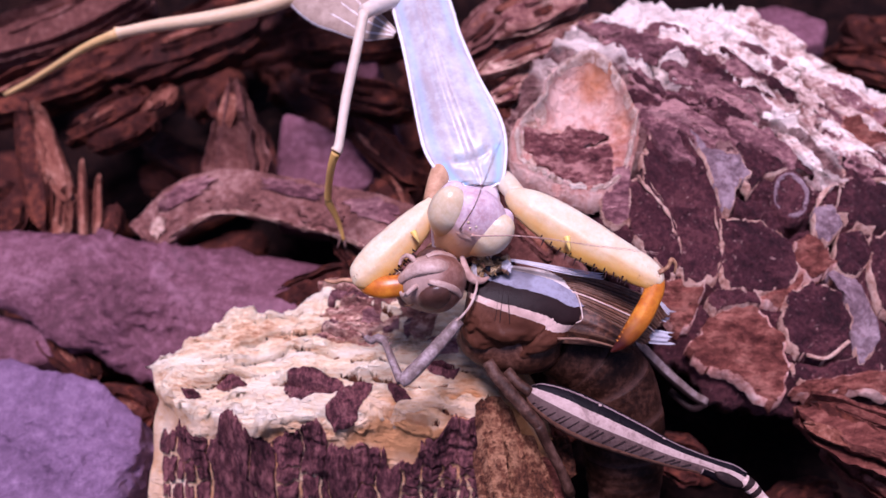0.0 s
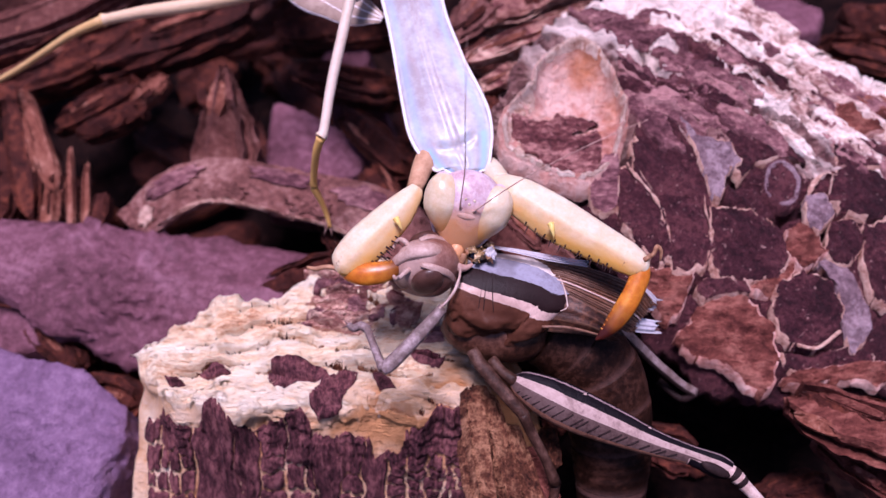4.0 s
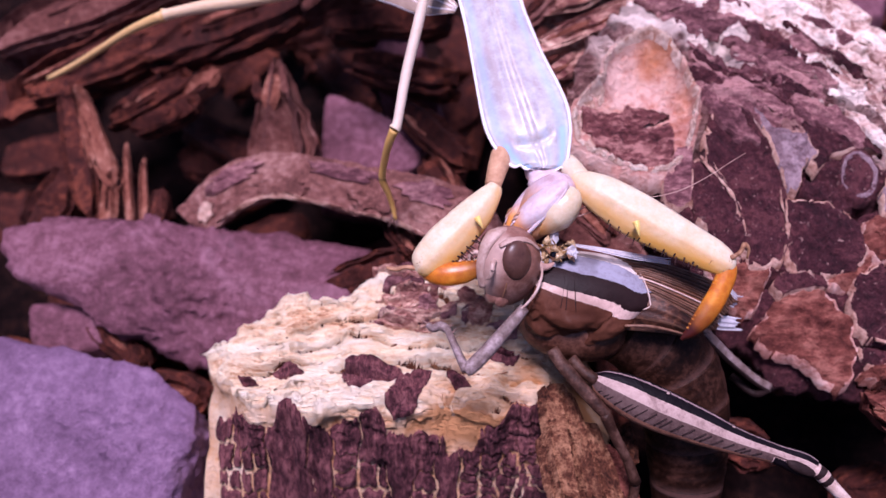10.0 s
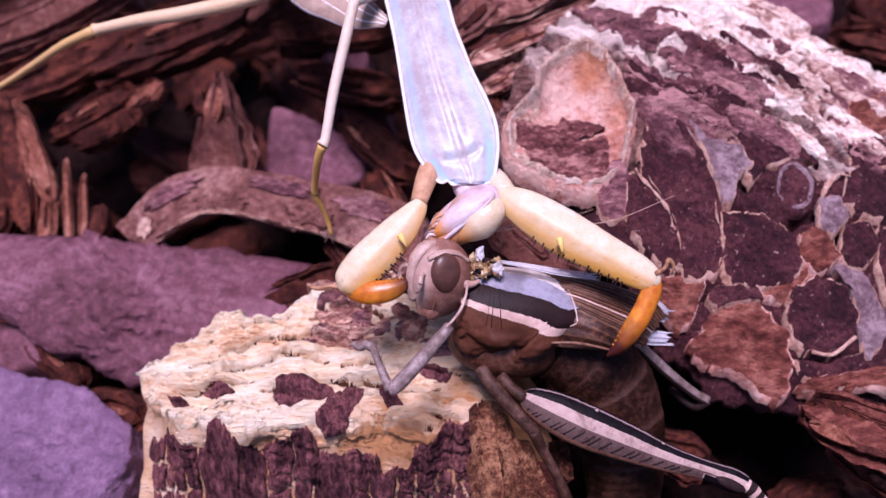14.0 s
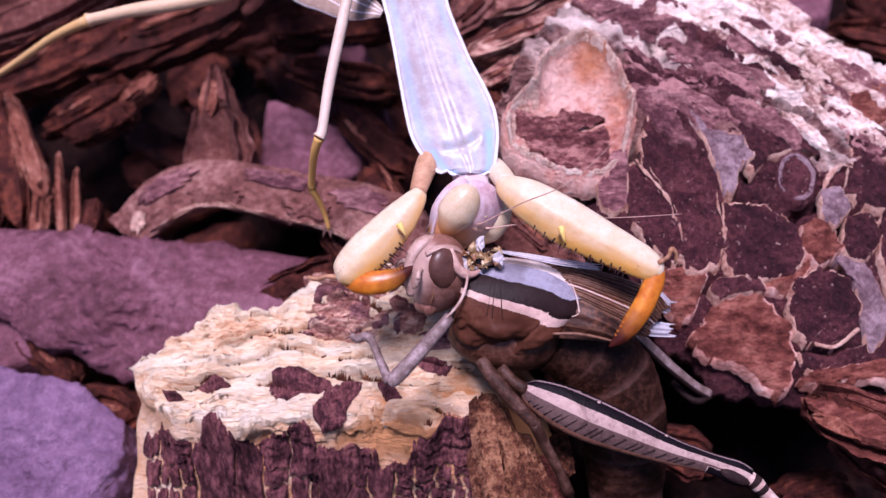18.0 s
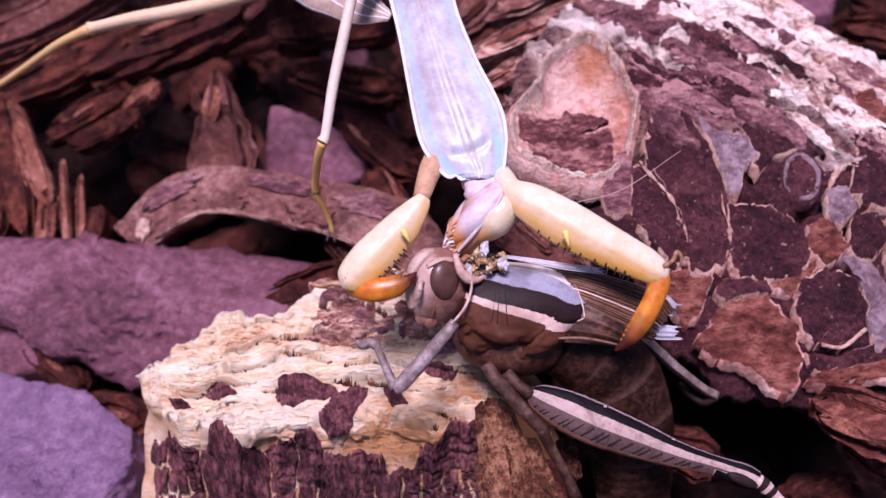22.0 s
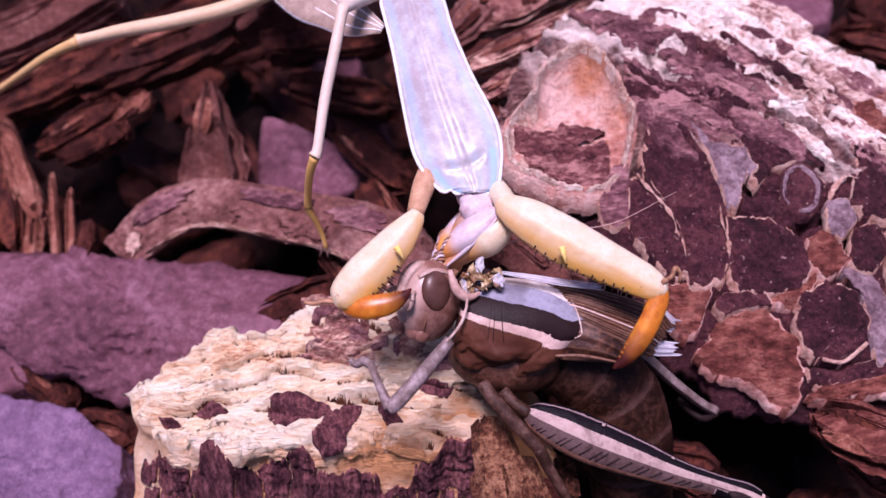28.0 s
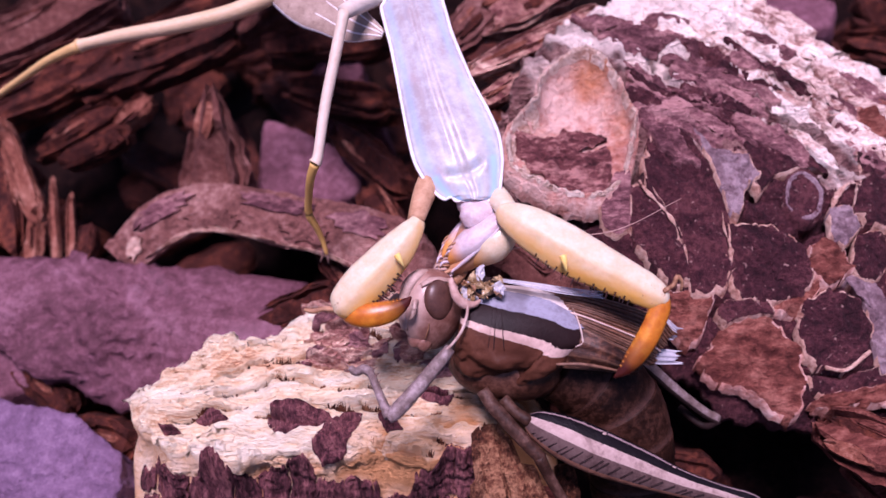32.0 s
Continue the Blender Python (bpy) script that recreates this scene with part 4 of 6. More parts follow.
def curl_flake(u0, u1, t0, t1, seed):
    a, b = curve(CURL_TOP, 10), curve(CURL_LOW, 10)
    n, v = 30, []
    for k in (1.0, 0.93, 0.7, 0.4, 0.0):
        for i in range(n):
            e = 2 * math.pi * i / n
            r = k * (1 + 0.5 * fr(3 * math.cos(e) + seed, 3 * math.sin(e), seed, 4))
            u, t = (u0 + u1) / 2 + (u1 - u0) / 2 * math.cos(e) * r, min(1.0, max(0.0, (t0 + t1) / 2 + (t1 - t0) / 2 * math.sin(e) * r))
            q = min(len(a) - 1.001, max(0, u * (len(a) - 1)))
            j, w = int(q), q - int(q)
            p = (a[j] * (1 - w) + a[j + 1] * w) * (1 - t) + (b[j] * (1 - w) + b[j + 1] * w) * t
            g = 0.5 * fr(p[0] * 0.35, p[1] * 0.35, 4.0 + p[2] * 0.3, 5) + 0.3 * fr(p[0] * 1.1, p[1] * 1.1, 4.0, 3)
            v.append(p + np.array((0, -0.55, 0.83)) * (1.2 * math.sin(math.pi * (0.25 + 0.75 * t)) + g + (0.4 if k < 1 else -0.4)))
    return v, quads(5, n, True)


for i, (u0, u1, t0, t1) in enumerate(((0.12, 0.3, 0.1, 0.5), (0.3, 0.42, 0.55, 0.95), (0.4, 0.58, 0.05, 0.4), (0.5, 0.66, 0.5, 0.9), (0.62, 0.8, 0.1, 0.5), (0.7, 0.86, 0.6, 1.0), (0.2, 0.5, 0.9, 1.0), (0.5, 0.8, 0.93, 1.0), (0.08, 0.16, 0.5, 0.9))):
    part("flake", curl_flake(u0, u1, t0, t1, i * 3.1), (scale_bark, strip_bark)[i % 2] if i < 6 else rim_bark, CURL, smooth=False)
CHIPS = [
    ((-29.4, 87.6, 32.3), (-27.6, 73.0, 26.8), 10.5, 4.5, curl_bark, "upright red-brown bark chip with a pointed top"),
    ((-54.7, 81.8, 32.9), (-49.4, 71.3, 27.4), 3.0, 2.0, split_wood, "split pale splinter of wood standing on end"),
    ((-56.7, 82.9, 32.5), (-51.7, 68.3, 25.4), 3.6, 2.2, chip_bark, "dark split piece of bark standing on end"),
    ((-48.2, 75.4, 28.8), (-46.4, 65.4, 24.3), 1.3, 1.0, split_wood, "thin pale splinter standing in the mulch"),
    ((-46.0, 74.2, 27.8), (-44.7, 65.4, 24.3), 1.5, 1.0, split_wood, "thin pale splinter standing in the mulch"),
    ((-50.2, 73.5, 27.2), (-49.2, 65.4, 24.3), 2.0, 1.2, split_wood, "broken splinter standing in the mulch"),
    ((-43.2, 70.6, 26.1), (-42.6, 65.3, 25.6), 2.6, 1.5, chip_bark, "small rounded bark crumb"),
    ((-51.7, 81.3, 28.5), (-42.3, 87.2, 30.9), 4.0, 2.6, chip_bark, "dark bark chip with a pale broken end"),
    ((-47.9, 79.4, 28.2), (-40.6, 83.4, 29.7), 3.4, 2.2, chip_bark, "orange-brown bark chip lying in the mulch"),
    ((-41.9, 84.4, 29.8), (-38.1, 88.1, 31.7), 3.2, 2.4, split_wood, "orange-brown bark chip lying in the mulch"),
    ((-64.4, 84.1, 29.6), (-43.0, 97.4, 32.9), 8.0, 5.0, chip_bark, "long dark slab of splintered bark"),
    ((-68.4, 92.7, 31.6), (-46.2, 106.6, 35.4), 9.0, 5.0, curl_bark, "long red-brown slab of splintered bark"),
    ((-47.4, 90.6, 31.2), (-28.5, 99.3, 34.5), 7.0, 4.5, chip_bark, "dark slab of splintered bark"),
    ((-43.0, 96.8, 32.4), (-25.4, 106.0, 34.9), 7.0, 5.0, chip_bark, "dark slab of splintered bark"),
    ((-29.9, 100.4, 32.8), (-19.0, 109.7, 35.4), 7.0, 5.0, curl_bark, "red-brown bark chip in the mulch"),
    ((-22.7, 96.0, 33.0), (-6.7, 96.3, 34.6), 5.5, 4.0, chip_bark, "dark bark chip in the mulch"),
    ((-19.3, 90.9, 30.0), (-6.4, 85.9, 31.1), 5.0, 4.0, chip_bark, "dark bark chip in the mulch"),
    ((-12.5, 83.5, 29.1), (-3.9, 72.6, 29.1), 5.0, 3.6, chip_bark, "dark bark chip under the insect"),
    ((-9.0, 74.1, 27.7), (-3.7, 63.5, 26.6), 5.0, 3.0, chip_bark, "dark bark chip under the insect"),
    ((3.7, 78.0, 42.8), (19.3, 87.3, 44.0), 3.4, 2.4, weathered_crust, "long weathered strip of bark"),
    ((4.4, 76.0, 39.8), (12.1, 80.8, 41.2), 3.2, 2.2, weathered_crust, "broken piece of weathered bark"),
    ((1.1, 85.8, 40.1), (7.1, 92.8, 42.1), 5.0, 3.0, strip_bark, "grey-brown piece of broken bark"),
    ((2.5, 80.3, 38.2), (7.7, 71.7, 37.4), 4.0, 3.0, chip_bark, "dark bark chip behind the insect"),
    ((5.5, 89.7, 40.8), (17.1, 97.2, 41.9), 6.0, 4.0, weathered_crust, "grey-brown piece of broken bark"),
    ((38.4, 42.2, 25.8), (47.8, 35.8, 27.0), 7.0, 5.0, red_wood, "red-brown broken bark below the log"),
    ((42.3, 40.4, 21.7), (49.6, 34.1, 21.6), 6.0, 5.0, red_wood, "red-brown broken bark below the log"),
    ((23.8, 42.7, 15.8), (29.3, 40.8, 15.4), 5.5, 4.0, chip_bark, "dark red bark chip in a gap"),
    ((38.1, 37.3, 11.2), (44.8, 38.3, 13.4), 5.0, 4.0, chip_bark, "dark red bark chip in a gap"),
    ((-13.3, 64.5, 27.5), (-9.5, 58.8, 28.0), 4.0, 3.0, chip_bark, "red-brown bark chip beside slate"),
    ((-20.6, 57.6, 23.0), (-12.1, 58.3, 27.5), 4.5, 3.0, chip_bark, "dark bark chip beside the wood block"),
    ((-42.8, 49.3, 14.7), (-35.2, 46.7, 15.2), 5.0, 3.0, chip_bark, "dark bark chip between stones"),
    ((-50.0, 55.6, 17.5), (-43.5, 50.8, 16.0), 4.0, 3.0, chip_bark, "dark bark chip between stones"),
    ((-58.8, 63.3, 21.3), (-55.4, 73.1, 25.6), 6.0, 4.0, chip_bark, "dark bark chip behind slate"),
    ((54.3, 95.1, 33.6), (66.6, 91.0, 32.8), 6.0, 4.0, chip_bark, "dark red bark behind the log"),
    ((58.7, 101.6, 33.9), (70.6, 98.7, 34.0), 6.0, 4.0, chip_bark, "dark red bark behind the log"),
    ((4.3, 65.4, 33.4), (14.4, 55.9, 29.5), 7.0, 4.0, curl_bark, "rough red-brown bark under the insect"),
    ((1.1, 63.2, 29.0), (7.5, 58.5, 30.3), 5.0, 3.5, curl_bark, "rough red-brown bark under the insect"),  # a, b, width, thickness, material, label
]
rc = random.Random(31)
for i, (a, b, w, t, m, lab) in enumerate(CHIPS):
    face = np.array((0.15 * math.sin(i * 2.1), -0.6, 0.8))
    geo = chip(a, b, w, t, face, 34, 40, i * 4.1, 0.16, 0.35, 0.0, 0.8 if i == 0 else (0.45 if i in (1, 3, 4) else 0.15))
    if w < 1.9:
        bark_piece("bark_chip", geo, m, lab)
        continue
    v = np.array(geo[0])
    ob = thing("bark_chip", (*v.mean(0)[:2], v[:, 2].min()), lab, "bark", "bark mulch")
    part("slab", geo, m, ob, smooth=False)
    a, b = np.array(a), np.array(b)
    d = (b - a) / np.linalg.norm(b - a)
    u = face - d * (face @ d)
    u /= np.linalg.norm(u)
    side = np.cross(d, u)
    for k in range(4):
        e, ln = rc.uniform(0.05, 0.45), rc.uniform(0.25, 0.5)
        p = a + (b - a) * e + side * w * rc.uniform(-0.32, 0.32) + u * t * rc.uniform(0.38, 0.55)
        q = p + (b - a) * ln + side * w * rc.uniform(-0.06, 0.06)
        part("splinter", chip(p, q, w * rc.uniform(0.12, 0.26), t * rc.uniform(0.15, 0.3), u, 14, 18, i * 3.3 + k * 11, 0.2, 0.4, 0.0, rc.uniform(0, 0.6)), m if k < 2 else (chip_bark, split_wood)[(i + k) % 2], ob, smooth=False)

rnd = random.Random(5)
for i in range(110):
    x, y = rnd.uniform(-85, 85), rnd.uniform(18, 130)
    z = rnd.uniform(1, 7) + (9 if y > 92 else 0)
    a, ln = rnd.uniform(0, math.pi), rnd.uniform(8, 18)
    d = np.array((math.cos(a), math.sin(a), rnd.uniform(-0.25, 0.25))) * ln / 2
    p = np.array((x, y, z))
    bark_piece("bark_chip", chip(p - d, p + d, rnd.uniform(4, 8), rnd.uniform(2, 4), (rnd.uniform(-0.4, 0.4), -0.3, 0.9), 18, 20, i * 3.3 + 100, 0.14, 0.35), chip_bark, "dark bark chip low in the mulch")

# ---------------------------------------------------------------- insect materials
pearl = mat("pearl_shell", [(0.32, 0.27, 0.285), (0.40, 0.37, 0.385), (0.48, 0.465, 0.48)], 90, 700, (1, 1, 1), 0.42, 0.25, 0.0001, (0.3, 0.7), tone=(0.33, 0.54, 0.74), spots=(140, 0.56, 0.72, (0.46, 0.33, 0.36)), coat=0.2, sss=0.15)
shell_edge = mat("shell_edge", [(0.66, 0.58, 0.58), (0.84, 0.80, 0.80)], 300, 1500, rough=0.5, bump=0.2)
cream = mat("cream_limb", [(0.50, 0.375, 0.23), (0.585, 0.47, 0.325), (0.67, 0.565, 0.43)], 90, 900, rough=0.5, bump=0.3, depth=0.00012, spread=(0.2, 0.8), tone=(0.62, 0.32, 0.065), coat=0.03, sss=0.25)
amber = mat("amber_claw", [(0.40, 0.10, 0.005), (0.50, 0.15, 0.008), (0.60, 0.22, 0.015)], 160, 900, rough=0.4, bump=0.25, depth=0.0001, tone=(0.05, 0.006, 0.003), coat=0.15, sss=0.2)
stilt = mat("pale_leg", [(0.523, 0.424, 0.347), (0.624, 0.526, 0.458)], 200, 1000, rough=0.5, bump=0.2, tone=(0.55, 0.31, 0.07))
eye_cream = mat("cream_eye", [(0.52, 0.40, 0.25), (0.64, 0.53, 0.38)], 240, 1500, rough=0.3, bump=0.05, tone=(0.64, 0.29, 0.08), coat=0.25, sss=0.2)
face_pink = mat("pink_face", [(0.42, 0.26, 0.29), (0.53, 0.385, 0.42), (0.61, 0.49, 0.52)], 260, 1300, rough=0.45, bump=0.35, depth=0.0002, tone=(0.58, 0.27, 0.12), coat=0.15, sss=0.2)
cheek = mat("pale_cheek", [(0.50, 0.35, 0.37), (0.64, 0.53, 0.56)], 260, 1300, rough=0.45, bump=0.25, tone=(0.66, 0.27, 0.06), coat=0.1, sss=0.2)
wing_tan = mat("tan_wing", [(0.24, 0.16, 0.12), (0.40, 0.29, 0.23)], 160, 900, rough=0.5, bump=0.3)
coxa_tan = mat("tan_coxa", [(0.35, 0.175, 0.09), (0.53, 0.31, 0.185)], 200, 1200, rough=0.5, bump=0.4)
mouth_brown = mat("brown_mouthparts", [(0.18, 0.07, 0.03), (0.42, 0.22, 0.12)], 400, 1500, rough=0.45, bump=0.3)
wet_black = mat("wet_black", [(0.012, 0.012, 0.02), (0.03, 0.035, 0.06)], 500, 1500, rough=0.12, bump=0.2, coat=0.8)
flesh_pink = mat("pink_mouthparts", [(0.36, 0.20, 0.16), (0.52, 0.34, 0.28)], 400, 1500, rough=0.45, bump=0.3)
spine_black = mat("black_spines", [(0.015, 0.01, 0.01), (0.04, 0.02, 0.02)], 500, 2000, rough=0.7, bump=0.1, gloss=0.05)
disc_yellow = mat("yellow_spine", [(0.72, 0.46, 0.10), (0.80, 0.58, 0.2)], 300, 1500, rough=0.4, bump=0.1, sss=0.2)
feeler = mat("brown_antenna", [(0.12, 0.06, 0.05), (0.22, 0.12, 0.10)], 500, 2000, rough=0.5, bump=0.1)

drab = mat("drab_shell", [(0.022, 0.0065, 0.0035), (0.065, 0.022, 0.012), (0.135, 0.055, 0.035)], 190, 1900, rough=0.45, bump=0.15, depth=0.0002, gloss=0.3)
velvet = mat("black_velvet", [(0.0125, 0.0062, 0.006), (0.030, 0.016, 0.0155)], 260, 1600, rough=0.6, bump=0.4, depth=0.0002, gloss=0.12)
saddle_shell = mat("saddle_shell", [(0.66, 0.62, 0.62), (0.86, 0.84, 0.84), (1.0, 1.0, 1.0)], 330, 1900, rough=0.45, bump=0.22, depth=0.0002, gloss=0.1, spots=(170, 0.5, 0.66, (0.5, 0.46, 0.45)), bands=[(0.0, (0.78, 0.68, 0.62)), (0.105, (0.27, 0.265, 0.33)), (0.28, (0.018, 0.0085, 0.0085)), (0.475, (0.66, 0.46, 0.39)), (0.553, (0.105, 0.037, 0.021))])
thigh_shell = mat("thigh_shell", [(0.55, 0.5, 0.5), (0.85, 0.82, 0.82), (1.0, 1.0, 1.0)], 330, 1900, rough=0.45, bump=0.4, depth=0.0002, bands=[(0.0, (0.006, 0.004, 0.006)), (0.07, (0.28, 0.2, 0.2)), (0.10, (0.006, 0.004, 0.006)), (0.29, (0.43, 0.31, 0.275)), (0.54, (0.11, 0.068, 0.062)), (0.88, (0.22, 0.10, 0.065))], gloss=0.08)
white_line = mat("pinkish_white_line", [(0.471, 0.292, 0.242), (0.667, 0.5, 0.439)], 350, 1800, rough=0.55, bump=0.4)
head_pale = mat("pale_brow", [(0.30, 0.175, 0.135), (0.46, 0.32, 0.27)], 330, 1900, rough=0.45, bump=0.2)
head_grey = mat("grey_brown_head", [(0.14, 0.055, 0.038), (0.20, 0.088, 0.063), (0.28, 0.14, 0.108)], 200, 1300, rough=0.42, bump=0.25, depth=0.0002, coat=0.2, tone=(0.46, 0.31, 0.26))
eye_dark = mat("brown_eye", [(0.05, 0.019, 0.013), (0.095, 0.04, 0.029)], 400, 1500, rough=0.4, bump=0.05, coat=0.1)
fore_grey = mat("lilac_grey_leg", [(0.0926, 0.0567, 0.0491), (0.176, 0.121, 0.113), (0.292, 0.222, 0.222)], 260, 1300, rough=0.5, bump=0.3)
leg_grey = mat("grey_leg", [(0.024, 0.009, 0.0055), (0.056, 0.024, 0.016), (0.115, 0.058, 0.043)], 260, 1300, rough=0.5, bump=0.3, gloss=0.2)
thigh = mat("pink_grey_thigh", [(0.338, 0.209, 0.171), (0.492, 0.353, 0.305), (0.592, 0.474, 0.416)], 260, 1300, rough=0.5, bump=0.3)
wing_brown = mat("brown_wing", [(0.03, 0.009, 0.004), (0.095, 0.032, 0.014), (0.19, 0.075, 0.036)], 260, 1700, (1, 1, 1), 0.5, 0.4, 0.0002, tone=(0.55, 0.40, 0.32))
forewing_brown = mat("forewing_brown", [(0.012, 0.0035, 0.0018), (0.042, 0.0135, 0.007), (0.115, 0.043, 0.022)], 200, 1500, (1, 1, 1), 0.5, 0.4, 0.0002, tone=(0.30, 0.16, 0.10))
vein_brown = mat("vein_brown", [(0.09, 0.036, 0.02), (0.22, 0.11, 0.07)], 400, 1500, rough=0.5, bump=0.2)
wing_clear = mat("clear_wing", [(0.55, 0.52, 0.58), (0.75, 0.72, 0.76)], 300, 1800, rough=0.25, bump=0.3, alpha=0.55, coat=0.4)
# Brown taken near black: the wings' shade on the abdomen is in the colour.
belly = mat("belly_rings_wing_shade", [(0.007, 0.002, 0.001), (0.018, 0.006, 0.0034), (0.05, 0.019, 0.012)], 260, 1700, rough=0.55, bump=0.3, depth=0.0002, tone=(0.12, 0.06, 0.05), gloss=0.12)
flesh = mat("torn_flesh", [(0.06, 0.028, 0.01), (0.26, 0.14, 0.05), (0.50, 0.36, 0.2)], 600, 1500, rough=0.3, bump=0.5, coat=0.5)

CAM = np.array((0.0, -0.643, 0.766))      # towards the camera, to which both insects turn their backs and are fitted
UP = np.array((0.0, 0.766, 0.643))


def banded(geo, n, pick):
    """Material numbers by place along and angle round a tube of n sides."""
    rows = (len(geo[0]) - 2) // n
    mi = [pick((i + 0.5) / (rows - 1), 2 * math.pi * (j + 0.5) / n) for i in range(rows - 1) for j in range(n)]
    return geo[0], geo[1], mi + [pick(0, 0)] * n + [pick(1, 0)] * n, geo[3]


def spike(a, b, r):
    return tube([(*a, r), (*(0.5 * (np.asarray(a) + np.asarray(b))), r * 0.6), (*b, r * 0.05)], 6, 2)


# ---------------------------------------------------------------- praying mantis
MB = (-3.0, 66.0, 36.0)
MANTIS = thing("praying_mantis", MB, "pale pearly praying mantis holding a grasshopper in its forelegs", "praying mantis")

PRO = [  # middle line of the shield and half its width, from the neck backwards
    ((2.66, 54.62, 46.05), 0.7), ((2.66, 54.8, 46.15), 1.65), ((2.6, 55.45, 46.5), 2.55), ((2.05, 56.9, 47.3), 3.45), ((1.3, 58.9, 48.4), 4.0), ((0.6, 61.2, 49.4), 3.9), ((-0.3, 64.2, 50.5), 3.5), ((-1.1, 67.4, 51.6), 3.2), ((-1.8, 70.4, 52.5), 3.0), ((-2.4, 73.2, 53.4), 3.0), ((-2.9, 75.5, 53.9), 2.9), ((-3.2, 76.5, 54.2), 2.2)]


def shield_rows():
    return curve([(*p, w) for p, w in PRO], 7)


def build_pronotum():
    c = shield_rows()
    n, v, tn = 25, [], []
    m = len(c)
    for i in range(m):
        d = c[min(i + 1, m - 1)][:3] - c[max(i - 1, 0)][:3]
        d /= np.linalg.norm(d)
        u = CAM - d * (CAM @ d)
        u /= np.linalg.norm(u)
        w = np.cross(d, u)
        s = i / (m - 1)
        for j in range(n):
            t = 2 * j / (n - 1) - 1
            k = abs(t)
            h = 0.95 * (1 - k ** 2.2) - 0.16 * math.exp(-(k / 0.05) ** 2) + 0.16 * math.exp(-((k - 0.13) / 0.06) ** 2)
            h += 0.28 * math.exp(-((s - 0.30) / 0.05) ** 2) * math.exp(-((k - 0.45) / 0.3) ** 2) - 0.4 * math.exp(-((s - 0.27 - 0.08 * k * k) / 0.018) ** 2) * (1 if k < 0.55 else 0)
            h += 0.22 * max(0, (k - 0.9) / 0.1)
            v.append(c[i][:3] + w * c[i][3] * t + u * (h + 0.05 * fr(i * 0.3, j * 0.4, 2, 3)))
            tn.append(0.95 * math.exp(-((k - 0.78) / 0.13) ** 2) * (1.0 if s < 0.3 else 0.45) + 0.25 * math.exp(-((k - 0.3) / 0.1) ** 2) * (1 if s < 0.35 else 0.3))
    under = [p - CAM * 1.1 * (1 - (2 * (q % n) / (n - 1) - 1) ** 2) - CAM * 0.12 for q, p in enumerate(v)]
    k = len(v)
    f = quads(m, n) + [tuple(a + k for a in q)[::-1] for q in quads(m, n)]
    rim = list(range(n)) + [i * n + n - 1 for i in range(1, m)] + [(m - 1) * n + j for j in range(n - 2, -1, -1)] + [i * n for i in range(m - 2, 0, -1)]
    f += [(rim[i], rim[i - 1], rim[i - 1] + k, rim[i] + k) for i in range(len(rim))]
    shield = part("pronotum", (v + under, f, None, tn + tn), pearl, MANTIS, "pearly lilac shield with bluish margins")
    for side in (0, n - 1):
        teeth = []
        for i in range(1, m - 2):
            for e in (0.0, 0.33, 0.66):
                a = v[i * n + side] * (1 - e) + v[(i + 1) * n + side] * e
                w = v[i * n + side] - v[i * n + (1 if side == 0 else n - 2)]
                w = w / np.linalg.norm(w)
                teeth.append(blob(a + w * 0.06, (w, CAM, np.cross(w, CAM)), (0.2, 0.12, 0.12), 6, 4))
        part("serrated_edge", joined(*teeth), shell_edge, shield, "row of tiny white teeth")


build_pronotum()
part("neck", tube([(*(3.0, 57.1, 45.2), 1.6), (*(2.9, 55.2, 45.3), 1.9), (*(2.9, 54.4, 45.3), 1.55), (*(2.95, 53.7, 45.1), 1.7), (*(2.9, 52.9, 44.4), 1.2)], 16, 4, 0.8, CAM), cheek, MANTIS, "soft pinkish neck")
part("thorax", tube([(*(-2.6, 77.4, 52.1), 2.2), (*(-3.7, 81.4, 52.8), 3.4), (*(-6.1, 88.1, 53.8), 3.8), (*(-9.2, 97.1, 54.8), 3.2)], 16, 5, 0.8, CAM), pearl, MANTIS)
part("abdomen", tube([(*(-8.5, 96.0, 54.0), 3.0), (*(-16.3, 107.5, 55.8), 4.6), (*(-28.0, 124.2, 58.0), 4.4), (*(-38.5, 139.6, 60.5), 1.0)], 16, 6, 0.7, CAM), cream, MANTIS)
for q, (a, b, c2, d2) in enumerate((((-5.7, 72.6, 51.9), (-10.2, 75.9, 52.1), (-17.2, 86.6, 52.6), (-39.0, 126.4, 57.3)), ((-1.4, 77.7, 54.2), (-6.0, 86.7, 55.2), (-13.6, 102.8, 57.1), (-30.4, 136.0, 60.1)))):
    wing = part("wing", banded(tube([(*a, 0.5), (*b, 2.6), (*c2, 4.0), (*d2, 1.5)], 20, 8, 0.22, CAM), 20, lambda s, t: 1 if abs(math.sin(t)) > 0.97 else 0), [wing_tan, shell_edge], MANTIS, "folded tan wing with a pale ribbed margin")
    for e in (-0.5, 0.1, 0.6):
        r = curve([(*a, 0.4), (*b, 2.6), (*c2, 4.0), (*d2, 1.5)], 6)
        rows = []
        for i in range(len(r)):
            d = r[min(i + 1, len(r) - 1)][:3] - r[max(i - 1, 0)][:3]
            w = np.cross(d / np.linalg.norm(d), CAM)
            rows.append((*(r[i][:3] + w * r[i][3] * e + CAM * r[i][3] * 0.22 * math.sqrt(1 - e * e)), 0.09))
        part("vein", tube(rows, 6, 2), shell_edge, wing)


